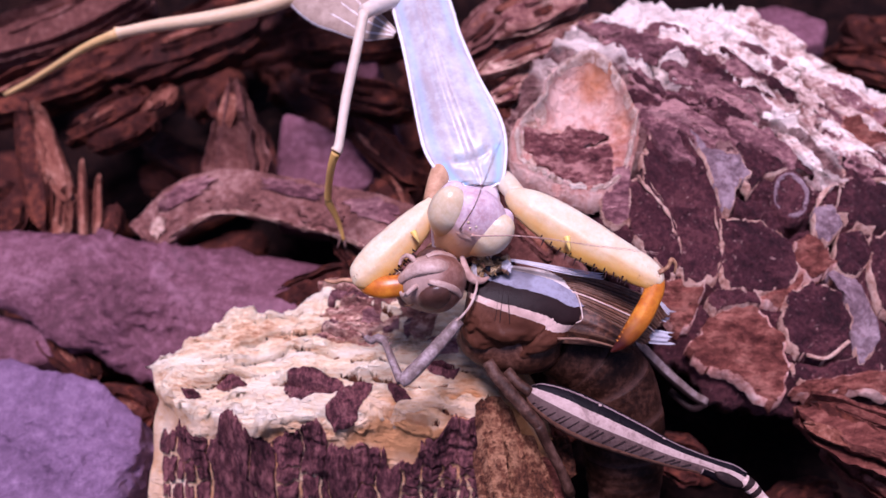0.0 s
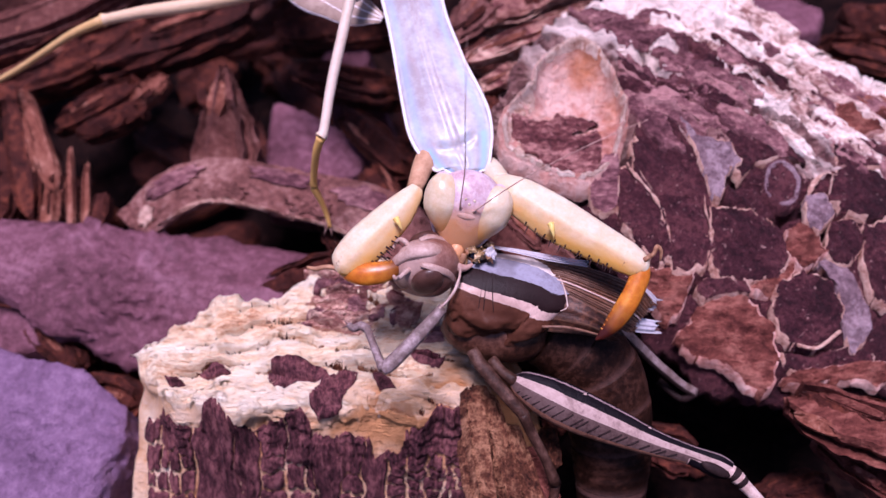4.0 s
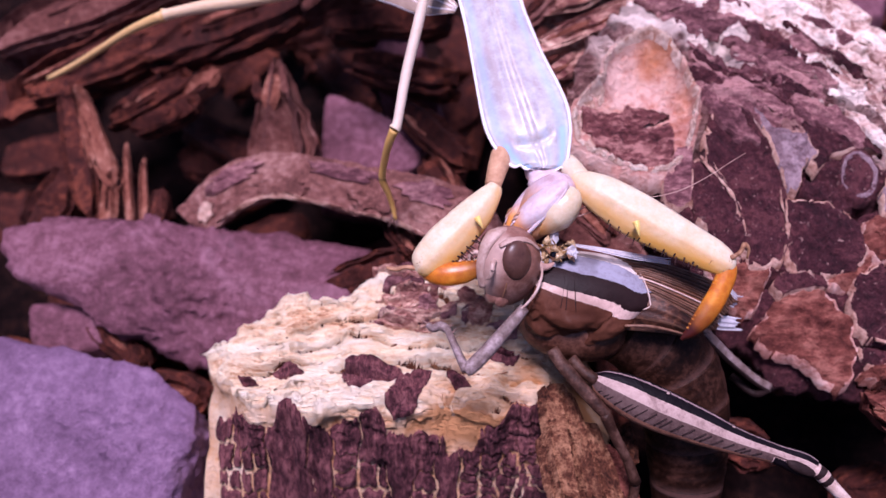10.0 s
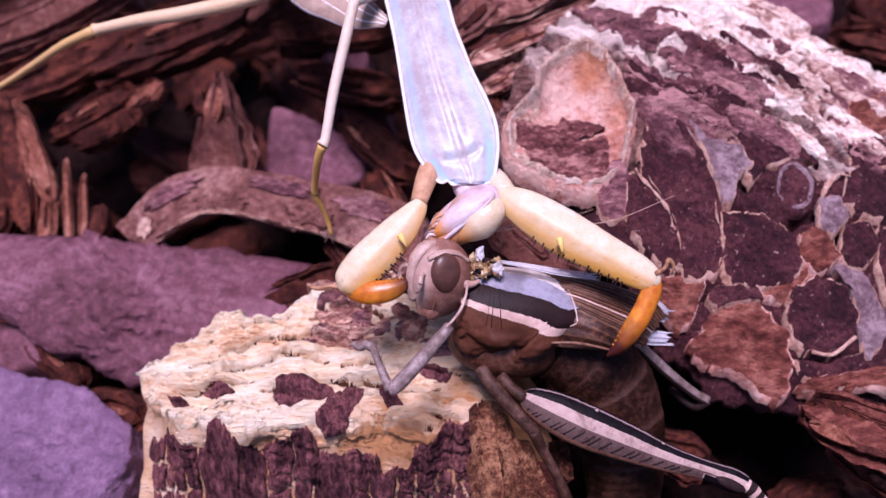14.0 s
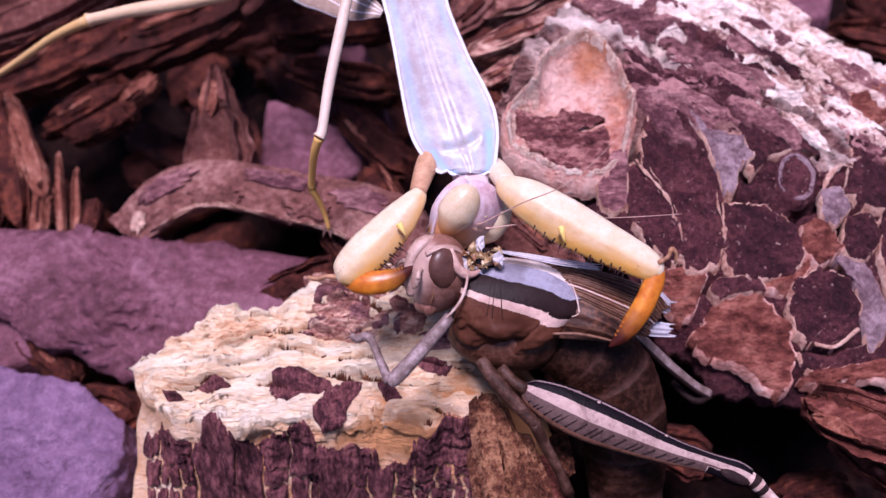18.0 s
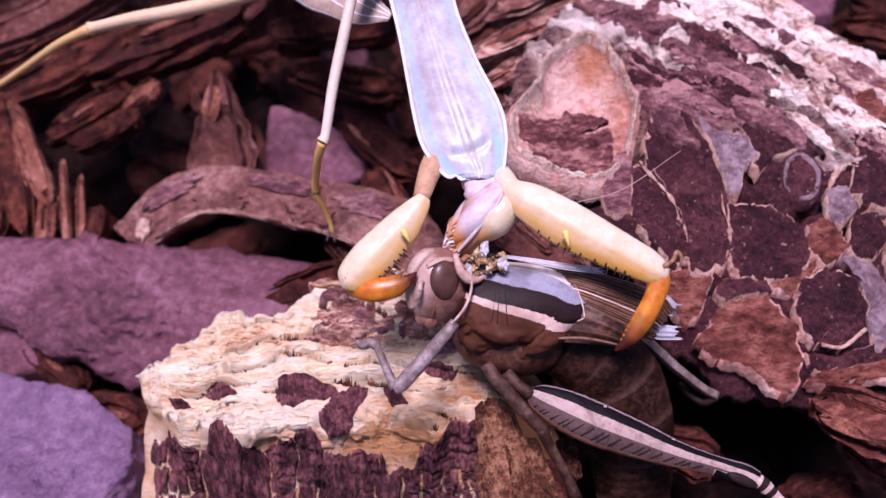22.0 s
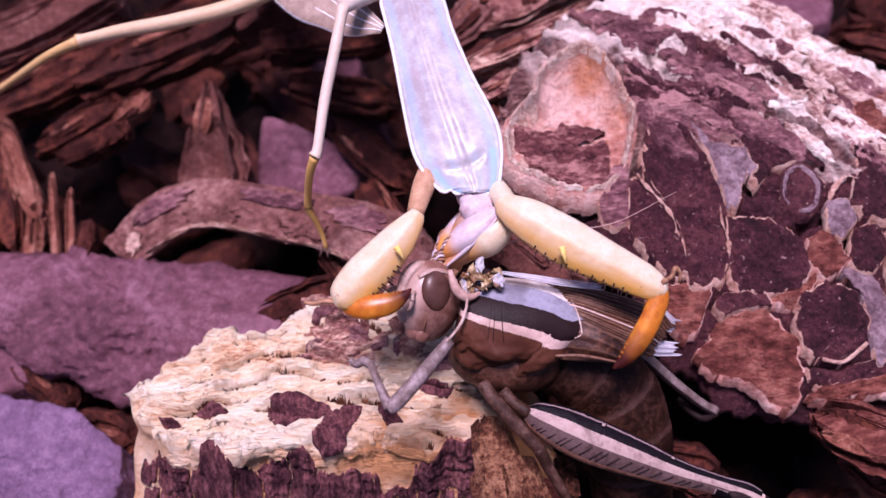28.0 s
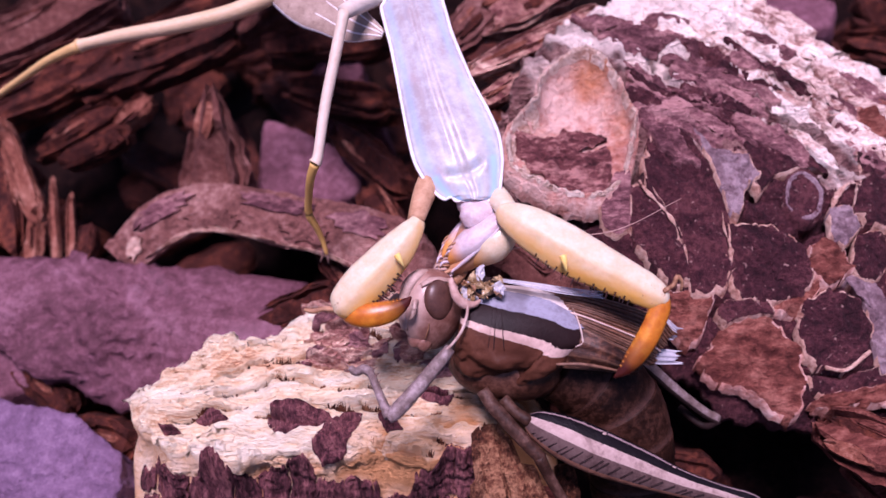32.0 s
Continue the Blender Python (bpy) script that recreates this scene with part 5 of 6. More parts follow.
def limb(rows, n=28, k=8, flat=0.62, ridge=0.35, side=CAM, tone=None, seed=0.0):
    """A hard-shelled limb: flattened, with a blunt ridge towards side and thinner margins."""
    v, f, _, tn = tube(rows, n, k, flat, side, 0.0, seed, tone)
    c = curve(rows, k)
    for i in range(len(c)):
        for j in range(n):
            a = 2 * math.pi * j / n
            g = 1 - ridge + ridge / (abs(math.cos(a)) + abs(math.sin(a))) * 1.12 + 0.02 * fr(i * 0.35, 3 * math.cos(a), 3 * math.sin(a) + seed, 3)
            v[i * n + j] = c[i][:3] + (v[i * n + j] - c[i][:3]) * g
    return v, f, None, tn


def foreleg(coxa, femur, tibia, tarsus, spines, lower, disc, flip):
    """A grasping leg: coxa, broad ridged femur with spines along its inner edge, hooked tibia, thin foot. lower: the way of the inner edge."""
    part("foreleg_coxa", limb(coxa, 18, 6, 0.8, 0.2), coxa_tan if flip < 0 else cream, MANTIS)
    lower = np.asarray(lower, float) / np.linalg.norm(lower)

    def glow(s, a):
        g = math.sin(a) * flip
        return max(0.0, min(1.0, 0.85 * max(0.0, g + 0.3) * min(1.0, 0.3 + 1.2 * s) + 0.5 * max(0.0, 0.3 - s) + 0.25 * fr(s * 5, g * 2, flip, 4) * (g > -0.1)))
    fem = part("foreleg_femur", limb(femur, 32, 9, 0.55, 0.45, CAM, glow, flip), cream, MANTIS, "broad cream femur with an orange inner margin")
    c = curve(femur, 9)
    rs = random.Random(7)
    for i in range(spines[2]):
        e = spines[0] + (spines[1] - spines[0]) * i / (spines[2] - 1)
        p = c[int(e * (len(c) - 1))]
        a = p[:3] + lower * p[3] * (0.84 + 0.12 * (i % 2)) + CAM * (0.3 - 0.2 * (i % 2))
        ln = (0.62, 1.0, 0.75)[i % 3] * spines[3]
        w = lower * 0.8 + np.array((spines[4], 0, 0)) + CAM * 0.25 + 0.08 * np.array([rs.gauss(0, 1) for _ in range(3)])
        part("spine", spike(a, a + ln * 1.25 * w, 0.095), spine_black, fem)
    a, b = np.array(disc[0]), np.array(disc[1])
    part("disc_spine", tube([(*a, 0.32), (*(0.6 * a + 0.4 * b + CAM * 0.1), 0.24), (*b, 0.03)], 10, 4), disc_yellow, fem, "long yellow spine")
    for i in range(26):
        p = c[int(len(c) * rs.uniform(0.72, 0.97))]
        q = p[:3] + lower * p[3] * rs.uniform(-0.5, 0.75)
        off = (q - p[:3]) @ lower / max(p[3], 0.1)
        q = q + CAM * p[3] * 0.53 * math.sqrt(max(0.05, 1 - off * off)) * 0.93
        part("speck", blob(q, (X_AX, UP, CAM), (rs.uniform(0.03, 0.07), rs.uniform(0.03, 0.07), 0.05), 6, 4), mouth_brown, fem)
    tib = part("foreleg_tibia", limb(tibia, 24, 8, 0.6, 0.3, CAM, lambda e, a: max(0.0, min(1.0, (e - 0.45) * 2.9 + 0.25 * fr(e * 6, math.cos(a), flip, 3))) if e > 0.45 else 0.0), amber, MANTIS, "hooked glossy amber tibia")
    t = curve(tibia, 8)
    for i in range(3, 15):
        j = int(i / 17 * (len(t) - 1))
        d = t[j + 1][:3] - t[j][:3]
        w = np.cross(d / np.linalg.norm(d), CAM) * flip
        a = t[j][:3] + w * t[j][3] * 0.82 + CAM * 0.15
        part("tooth", spike(a, a + w * 0.22 + d * 0.3, 0.09), amber, tib)
    part("foreleg_tarsus", tube(tarsus, 8, 4, rough=0.15), mouth_brown, MANTIS, "thin brown foot")


X_AX = np.array((1.0, 0, 0))
foreleg([(4.36, 57.58, 45.19, 0.89), (5.23, 55.46, 46.02, 1.03), (6.01, 52.76, 46.89, 1.00)],
        [(5.37, 52.78, 47.17, 0.68), (6.16, 51.88, 47.19, 1.25), (7.79, 50.52, 47.10, 1.75), (10.27, 48.82, 46.59, 1.99), (12.86, 47.19, 46.13, 1.87), (15.40, 45.88, 45.56, 1.61), (17.34, 44.88, 45.11, 1.40), (18.42, 44.24, 44.71, 1.05), (18.92, 43.86, 44.38, 0.40)],
        [(18.37, 44.68, 44.81, 0.85), (18.45, 43.77, 44.18, 0.90), (18.00, 42.77, 43.34, 0.90), (17.22, 41.64, 42.26, 0.93), (16.19, 40.54, 41.21, 0.80), (15.38, 39.92, 40.43, 0.50), (14.63, 39.63, 39.79, 0.10)],
        [(18.64, 44.52, 45.32, 0.25), (19.51, 44.91, 45.79, 0.20), (19.78, 45.38, 46.31, 0.20), (20.24, 45.13, 45.84, 0.15), (20.22, 44.71, 45.09, 0.10)], (0.32, 0.7, 18, 0.9, 0.05), (UP * -0.86 + X_AX * -0.5), ((10.25, 46.89, 47.45), (10.54, 45.84, 46.69)), 1)
foreleg([(1.25, 61.73, 46.72, 1.25), (0.00, 59.17, 46.52, 1.28), (-1.31, 55.88, 46.37, 1.09), (-2.17, 52.34, 46.27, 0.79)],
        [(-1.88, 51.82, 46.88, 0.6), (-2.40, 51.08, 46.52, 0.97), (-3.63, 49.61, 45.81, 1.48), (-5.26, 47.99, 44.98, 1.74), (-6.78, 46.61, 44.21, 1.82), (-8.00, 45.54, 43.58, 1.6), (-8.71, 44.99, 43.11, 1.23), (-9.12, 44.68, 42.85, 0.41)],
        [(-8.95, 45.52, 42.12, 0.42), (-7.80, 44.66, 42.71, 0.87), (-6.32, 44.28, 43.03, 1.02), (-4.54, 44.51, 43.23, 0.92), (-3.27, 45.10, 43.47, 0.51), (-2.61, 45.70, 43.71, 0.08)],
        [(-9.24, 44.98, 42.97, 0.26), (-10.21, 45.06, 43.04, 0.21), (-11.10, 44.96, 42.82, 0.23), (-11.96, 45.20, 42.77, 0.15)], (0.4, 0.8, 20, 0.85, 0.2), (UP * -0.66 + X_AX * 0.75), ((-3.76, 48.06, 46.60), (-3.15, 47.31, 45.84)), -1)

part("mid_leg_tibia", tube([(*(-8.7, 71.8, 55.2), 0.56), (*(-9.6, 68.1, 52.8), 0.56), (*(-10.7, 64.3, 49.8), 0.54), (*(-11.5, 60.6, 46.9), 0.5), (*(-11.8, 60.0, 46.4), 0.66)], 12, 6, tone=lambda s, a: 0.15 + 0.5 * max(0, s - 0.9) * 6), stilt, MANTIS, "slender white shin")
part("mid_leg_tarsus", tube([(*(-11.8, 60.0, 46.4), 0.5), (*(-12.5, 59.9, 44.5), 0.42), (*(-13.2, 60.3, 41.2), 0.38), (*(-13.5, 60.4, 38.9), 0.42), (*(-13.0, 60.3, 37.0), 0.33), (*(-12.6, 60.1, 35.1), 0.28), (*(-12.3, 59.5, 33.5), 0.2)], 10, 5, tone=lambda s, a: 0.95), stilt, MANTIS, "yellow-brown foot")
for dx in (-8, 7):
    part("claw", tube([(*(-12.4, 59.9, 34.1), 0.18), (*(-12.2, 59.3, 33.2), 0.14), (*(-12.2, 59.0, 32.5), 0.05)] if dx > 0 else [(*(-12.5, 59.9, 34.1), 0.18), (*(-12.8, 59.4, 33.3), 0.14), (*(-13.1, 59.1, 32.6), 0.05)], 6, 3), feeler, MANTIS)
part("mid_leg_femur", tube([(*(-3.4, 80.4, 52.6), 1.2), (*(-6.2, 75.9, 54.0), 1.0), (*(-8.7, 71.8, 55.2), 0.75)], 12, 5), stilt, MANTIS)
part("hind_leg_tibia", tube([(*(-14.3, 82.8, 52.0), 0.95), (*(-21.1, 79.9, 50.3), 0.9), (*(-27.9, 78.2, 49.5), 0.82), (*(-33.6, 77.5, 48.9), 0.72), (*(-37.6, 77.1, 48.2), 0.62), (*(-38.6, 77.0, 48.0), 0.8)], 12, 5, tone=lambda s, a: 0.5 + 0.3 * (s > 0.93)), stilt, MANTIS, "long straw-coloured shin")
part("hind_leg_tarsus", tube([(*(-38.6, 77.0, 48.0), 0.62), (*(-43.0, 77.6, 45.7), 0.5), (*(-47.7, 78.5, 42.5), 0.42), (*(-52.6, 79.8, 39.0), 0.4), (*(-57.4, 80.8, 36.0), 0.35)], 10, 5, tone=lambda s, a: 0.8), stilt, MANTIS, "long yellow foot")

# head: x across the eyes, -y out of the face, z to the crown; millimetres about its middle


def head_shape(x, y, z):
    w = 0.36 + 0.64 * min(1, max(0, (z + 1) / 1.15)) ** 0.75
    crown = 1.02 if z > 0 else 1.22
    return x * w, y * (0.42 + 0.58 * min(1, max(0, (z + 1) / 1.2)) ** 0.8), z * crown


E3 = ((1, 0, 0), (0, 1, 0), (0, 0, 1))


def face_tone(x, y, z):
    return max(0.0, min(1.0, 0.6 - 1.8 * z + 0.3 * fr(3 * x, 3 * y, 3 * z, 3)))


def eye_tone(x, y, z):
    return max(0.0, min(1.0, 1.5 * max(0.0, 0.02 - z) + 0.16 * fr(2 * x, 2 * y, 2 * z, 3)))


MHEAD = part("head", blob((0, 0.1, 0.15), E3, (3.75, 2.3, 3.5), 56, 44, head_shape, face_tone), face_pink)
MHEAD.parent = MANTIS
MHEAD.location = (Vector((2.9, 51.3, 45.1)) - Vector(MB)) * MM
tagged(MHEAD, "triangular head with large cream eyes")
for sx in (-1, 1):
    part("eye", blob((sx * 2.2, -0.45, 0.45), ((1, 0, -0.36 * sx), (0, 1, 0.06), (0.36 * sx, -0.06, 1)), (1.9, 1.75, 2.65), 36, 32, lambda x, y, z: ((x if x * sx > 0 else x * 1.15) * (0.94 - 0.35 * max(0, -z)), y * (1 - 0.35 * max(0, -z)), z), eye_tone), eye_cream, MHEAD, "large glossy cream eye")
    part("cheek", blob((sx * 1.75, 0.95, -0.1), ((1, 0, -0.4 * sx), (0, 1, 0.1), (0.4 * sx, -0.1, 1)), (1.7, 1.45, 3.3), 28, 24, lambda x, y, z: (x * (1 - 0.4 * max(0, -z)), y * (0.82 if y > 0 else 1), z), lambda x, y, z: min(1.0, max(0, -z - 0.3) * 2.6)), cheek, MHEAD, "white-pink cheek, orange towards the mouth")
    part("cheek_ridge", tube([(sx * 3.2, 0.5, 2.7, 0.06), (sx * 3.65, 0.45, 1.9, 0.14), (sx * 3.55, 0.4, 0.6, 0.19), (sx * 2.85, 0.4, -1.2, 0.2), (sx * 1.9, 0.35, -2.7, 0.17), (sx * 1.0, 0.35, -4.0, 0.1)], 8, 6), cheek, MHEAD, "pale ridge behind the eye")
    for q in range(9):
        a = sx * (1.6 - 0.12 * q)
        part("mouth_fringe", tube([(a, 1.5 - 0.12 * q, -0.9 - 0.38 * q, 0.13), (a * 1.08, 2.1 - 0.12 * q, -1.5 - 0.36 * q, 0.12 + 0.05 * (q % 2)), (a * 0.9 + 0.2 * math.sin(q * 2.3), 2.2 - 0.16 * q, -2.0 - 0.36 * q, 0.05)], 7, 4), (mouth_brown, flesh_pink, face_pink)[q % 3], MHEAD)
    rows = [(sx * 0.62, -1.95, 0.75, 0.2), (sx * 0.8, -2.5, 1.1, 0.08), (sx * (1.4 if sx < 0 else 3.6), -5, 4.6, 0.05), (sx * (2.6 if sx < 0 else 7.5), -8.5, 8.6, 0.04), (sx * (4.0 if sx < 0 else 11), -10.5, 14 if sx < 0 else 11.5, 0.025)]
    part("antenna", tube(rows, 7, 8), flesh_pink, MHEAD, "thread-thin pinkish antenna")
    part("mandible", tube([(sx * 0.6, -0.7, -3.2, 0.5), (sx * 0.6, -0.8, -3.9, 0.45), (sx * 0.2, -0.9, -4.5, 0.15)], 10, 4), mouth_brown, MHEAD)
    for q in (0, 1):
        part("palp", tube([(sx * (0.8 + 0.3 * q), 0.2, -3.0, 0.2), (sx * (1.2 + 0.4 * q), 0.1 + 0.7 * q, -3.9, 0.18), (sx * (0.9 + 0.7 * q), -0.3 + 1.3 * q, -4.7 - 0.2 * q, 0.08)], 7, 4), mouth_brown if q else face_pink, MHEAD)
    part("ocellus", blob((sx * 0.4, -1.98, 1.55), E3, (0.13, 0.1, 0.13), 10, 8), eye_cream, MHEAD)
part("ocellus", blob((0, -2.08, 1.2), E3, (0.13, 0.1, 0.13), 10, 8), eye_cream, MHEAD)
part("face_shield", blob((0, -1.83, 0.25), E3, (1.0, 0.28, 0.42), 16, 10, None, lambda x, y, z: 0.6), face_pink, MHEAD)
part("labrum", blob((0, -0.75, -3.3), E3, (0.75, 0.65, 0.95), 16, 12, None, lambda x, y, z: 1.0), face_pink, MHEAD)

for ob in [MHEAD, *MHEAD.children]:
    for q in ob.data.vertices:
        q.co.z *= 1.1

# ---------------------------------------------------------------- grasshopper
GB = (10.0, 42.0, 30.0)
HOPPER = thing("grasshopper", GB, "drab brown grasshopper with striped thighs, gripped and eaten at the neck", "grasshopper")
HN = 140


def saddle(s, a):
    """0 along the upper rim to 1 on the flank; the pale stripe runs aslant."""
    if math.cos(a) < -0.3:
        return 0.9
    if s > 0.97:
        return 0.02
    return min(0.95, max(0.02, 0.5 + 0.5 * (math.sin(a) - (-0.24 + 0.45 * s))))


SADDLE = tube([(*(1.5, 46.0, 38.6), 3.2), (*(2.2, 45.9, 38.5), 3.9), (*(4.1, 45.7, 38.1), 4.4), (*(6.9, 45.5, 37.7), 4.6), (*(9.1, 45.4, 37.3), 4.6), (*(10.1, 45.3, 37.1), 4.45), (*(10.3, 45.4, 37.0), 4.0)], HN, 14, 1.0, CAM, tone=saddle)
ns = len(SADDLE[0]) // HN
for q in range(ns * HN):
    e, a = (q // HN) / (ns - 1), 2 * math.pi * (q % HN) / HN
    if e > 0.75:
        SADDLE[0][q] = SADDLE[0][q] + np.array((1.0, 0, 0)) * (e - 0.75) * 3.4 * math.cos(a - 0.15) ** 3
    if math.sin(a) > -0.05:
        SADDLE[0][q] = SADDLE[0][q] - np.array((1.0, 0, 0)) * e * e * 5.2 * (math.sin(a) + 0.05) ** 0.6
        SADDLE[0][q] = SADDLE[0][q] + (CAM * math.cos(a) - UP * math.sin(a)) * 0.75 * fr(e * 4 + 3, 2.2 * a, 1.7, 3) * min(1.0, max(0.0, 3 * (math.sin(a) - 0.12)))
part("saddle", SADDLE, saddle_shell, HOPPER, "dark saddle with blue-grey and pinkish-white stripes")
for i, sft in enumerate((0.34, 0.46, 0.56)):
    c = curve([(*(1.5, 46.0, 38.6), 3.2), (*(4.1, 45.7, 38.1), 4.4), (*(6.9, 45.5, 37.7), 4.6), (*(10.3, 45.4, 37.0), 4.4)], 10)
    p = c[int(sft * 30)]
    rows = []
    for a in np.radians(np.linspace(-36, 12, 9)):
        rows.append((*(p[:3] + p[3] * 1.0 * (CAM * math.cos(a) - UP * math.sin(a)) + np.array((-0.5 * math.sin(a * 1.3 + i), 0, 0))), 0.045 * (0.6 + 0.4 * math.sin(5 * a + i))))
    part("groove", tube(rows, 6, 3), velvet, HOPPER)
rows = []
for q in range(-30, 1):
    a = 2 * math.pi * q / HN
    p = SADDLE[0][int(0.87 * (ns - 1)) * HN + q % HN] + 0.12 * (CAM * math.cos(a) - UP * math.sin(a))
    rows.append((*p, 0.065 + 0.015 * math.sin(q * 1.7)))
part("saddle_rim", tube(rows, 7, 2, rough=0.12), thigh, HOPPER, "pale worn rear rim")
part("thorax", limb([(1.53, 44.82, 36.44, 1.86), (3.32, 43.70, 36.15, 2.72), (5.77, 43.37, 35.87, 3.05), (8.26, 43.34, 35.33, 2.85), (10.11, 44.15, 33.92, 2.01)], 30, 9, 0.9, 0.1), drab, HOPPER, "mauve-brown flank under the saddle")
AB = [(*(10.7, 44.6, 34.3), 3.4), (*(13.9, 44.0, 32.7), 4.2), (*(16.3, 42.5, 30.4), 4.5), (*(17.8, 40.3, 27.3), 4.4), (*(18.5, 37.9, 24.0), 4.1), (*(18.8, 35.2, 20.4), 3.7), (*(18.9, 32.2, 16.6), 3.2), (*(19.0, 29.1, 12.7), 2.4), (*(19.0, 27.0, 10.1), 0.8)]
abc = curve(AB, 12)
for i in range(8):
    seg = abc[i * 12:i * 12 + 15]
    rows = [(*r[:3], r[3] * (1.03 - 0.05 * (q / len(seg)) + (0.02 if q > 10 else 0))) for q, r in enumerate(seg[::2])]
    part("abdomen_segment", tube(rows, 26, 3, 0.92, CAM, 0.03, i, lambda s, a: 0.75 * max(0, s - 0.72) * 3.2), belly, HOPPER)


def wing_sheet(top, low, bulge, pleats, seed, thick=0.12, tip=1.0):
    """A folded wing between an upper and a lower line, pleated lengthwise."""
    a, b = curve(top, 12), curve(low, 12)
    n = min(len(a), len(b))
    m, v, tn = 80, [], []
    for lay in (0, 1):
        for i in range(n):
            for j in range(m):
                t = j / (m - 1)
                fold = math.sin(t * pleats * 2 * math.pi + seed)
                p = a[i] * (1 - t) + b[i] * t + CAM * (bulge * math.sin(math.pi * t) + 0.05 * fold * min(1, i / 6) - lay * thick)
                v.append(p + (np.array((0.8 * tip * fr(t * 6, seed, 0, 3), 0, 0)) if i == n - 1 else 0))
                tn.append((0.22 if fold > 0.7 else 0.0) * (1 + 0.8 * fr(t * 14, i * 0.2, seed, 3)) * (0.3 + 0.65 * max(0.0, math.sin(t * 7 + seed + 2.0 * i / n))))
    k = n * m
    f = quads(n, m) + [tuple(q[::-1]) for q in ([i + k for i in r] for r in quads(n, m))]
    rim = list(range(m)) + [i * m + m - 1 for i in range(1, n)] + [(n - 1) * m + j for j in range(m - 2, -1, -1)] + [i * m for i in range(n - 2, 0, -1)]
    f += [(rim[i], rim[i - 1], rim[i - 1] + k, rim[i] + k) for i in range(len(rim))]
    return v, f, None, tn


part("hindwing", wing_sheet([(9.5, 48.3, 41.0), (12.0, 47.6, 41.5), (15.7, 46.6, 41.2), (19.7, 46.1, 39.5), (21.4, 45.6, 37.7)], [(9.8, 44.9, 40.0), (11.8, 44.1, 40.4), (14.4, 42.8, 39.8), (17.2, 42.3, 38.1), (18.5, 42.5, 37.0)], 0.5, 13, 0.5), wing_brown, HOPPER, "pleated brown hindwing with pale ribs")
part("forewing", wing_sheet([(9.6, 45.2, 40.3), (11.8, 44.1, 40.9), (14.3, 42.9, 40.5), (16.8, 42.2, 38.8), (17.9, 42.2, 37.5)], [(9.6, 42.2, 37.5), (11.8, 41.5, 38.2), (14.1, 41.2, 38.3), (16.1, 41.4, 37.4), (17.1, 41.7, 36.6)], 0.5, 3, 2.0), forewing_brown, HOPPER, "brown leathery forewing")
part("wing_margin", wing_sheet([(4.6, 48.2, 43.0), (7.7, 47.6, 43.1), (10.8, 47.1, 42.9), (14.0, 47.0, 42.3)], [(5.3, 47.4, 43.4), (8.1, 46.7, 43.3), (10.7, 46.3, 42.9), (14.4, 46.2, 42.2)], 0.2, 3, 1.0), wing_clear, HOPPER, "pale blue-grey upper wing margin")
part("wing_tip", wing_sheet([(18.3, 43.6, 37.4), (19.8, 44.2, 37.1), (21.8, 44.5, 36.3)], [(18.1, 43.0, 36.8), (19.8, 43.1, 36.2), (21.6, 43.5, 35.5)], 0.2, 3, 0.4), wing_clear, HOPPER, "clear frayed wing tip")
part("wing_tip", wing_sheet([(19.4, 46.4, 39.7), (20.6, 46.4, 38.9), (21.9, 46.1, 37.6)], [(18.6, 44.8, 38.4), (20.1, 44.9, 37.7), (21.5, 45.2, 36.9)], 0.2, 4, 1.4), wing_clear, HOPPER, "clear frayed wing tip")
ra, rb = curve([(9.5, 48.3, 41.0), (12.0, 47.6, 41.5), (15.7, 46.6, 41.2), (19.7, 46.1, 39.5), (21.4, 45.6, 37.7)], 6), curve([(9.8, 44.9, 40.0), (11.8, 44.1, 40.4), (14.4, 42.8, 39.8), (17.2, 42.3, 38.1), (18.5, 42.5, 37.0)], 6)
for i in range(15):
    t = (i + 0.5 + 0.3 * math.sin(i * 5.1)) / 15
    rows = [(*(ra[q] * (1 - t) + rb[q] * t + CAM * (0.5 * math.sin(math.pi * t) + 0.09)), 0.05 + 0.02 * (i % 3)) for q in range(len(ra))]
    part("wing_vein", tube(rows, 6, 2), white_line if i == 8 else vein_brown, HOPPER)
part("wing_rib", tube([(*(9.9, 41.3, 39.4), 0.12), (*(12.1, 41.2, 39.5), 0.15), (*(14.4, 41.1, 38.9), 0.12), (*(16.0, 41.2, 38.0), 0.1)], 7, 5), vein_brown, HOPPER)

part("foreleg_femur", tube([(*(0.7, 42.3, 40.7), 0.5), (*(-0.5, 41.0, 40.1), 0.6), (*(-2.5, 38.9, 39.2), 0.66), (*(-4.0, 37.5, 38.5), 0.68), (*(-4.7, 37.0, 38.2), 0.5)], 14, 5, 0.85, CAM), fore_grey, HOPPER, "lilac-grey foreleg thigh")
part("foreleg_tibia", tube([(*(-4.6, 37.1, 38.3), 0.48), (*(-5.2, 38.5, 38.3), 0.4), (*(-5.9, 40.2, 38.5), 0.36), (*(-6.4, 41.5, 38.5), 0.36)], 10, 4), fore_grey, HOPPER)
part("foreleg_tarsus", tube([(*(-6.3, 41.4, 38.4), 0.4), (*(-7.0, 41.8, 38.4), 0.45), (*(-7.7, 41.7, 38.1), 0.38), (*(-8.2, 42.1, 38.2), 0.3)], 10, 4, 1.0, CAM, 0.15), fore_grey, HOPPER)
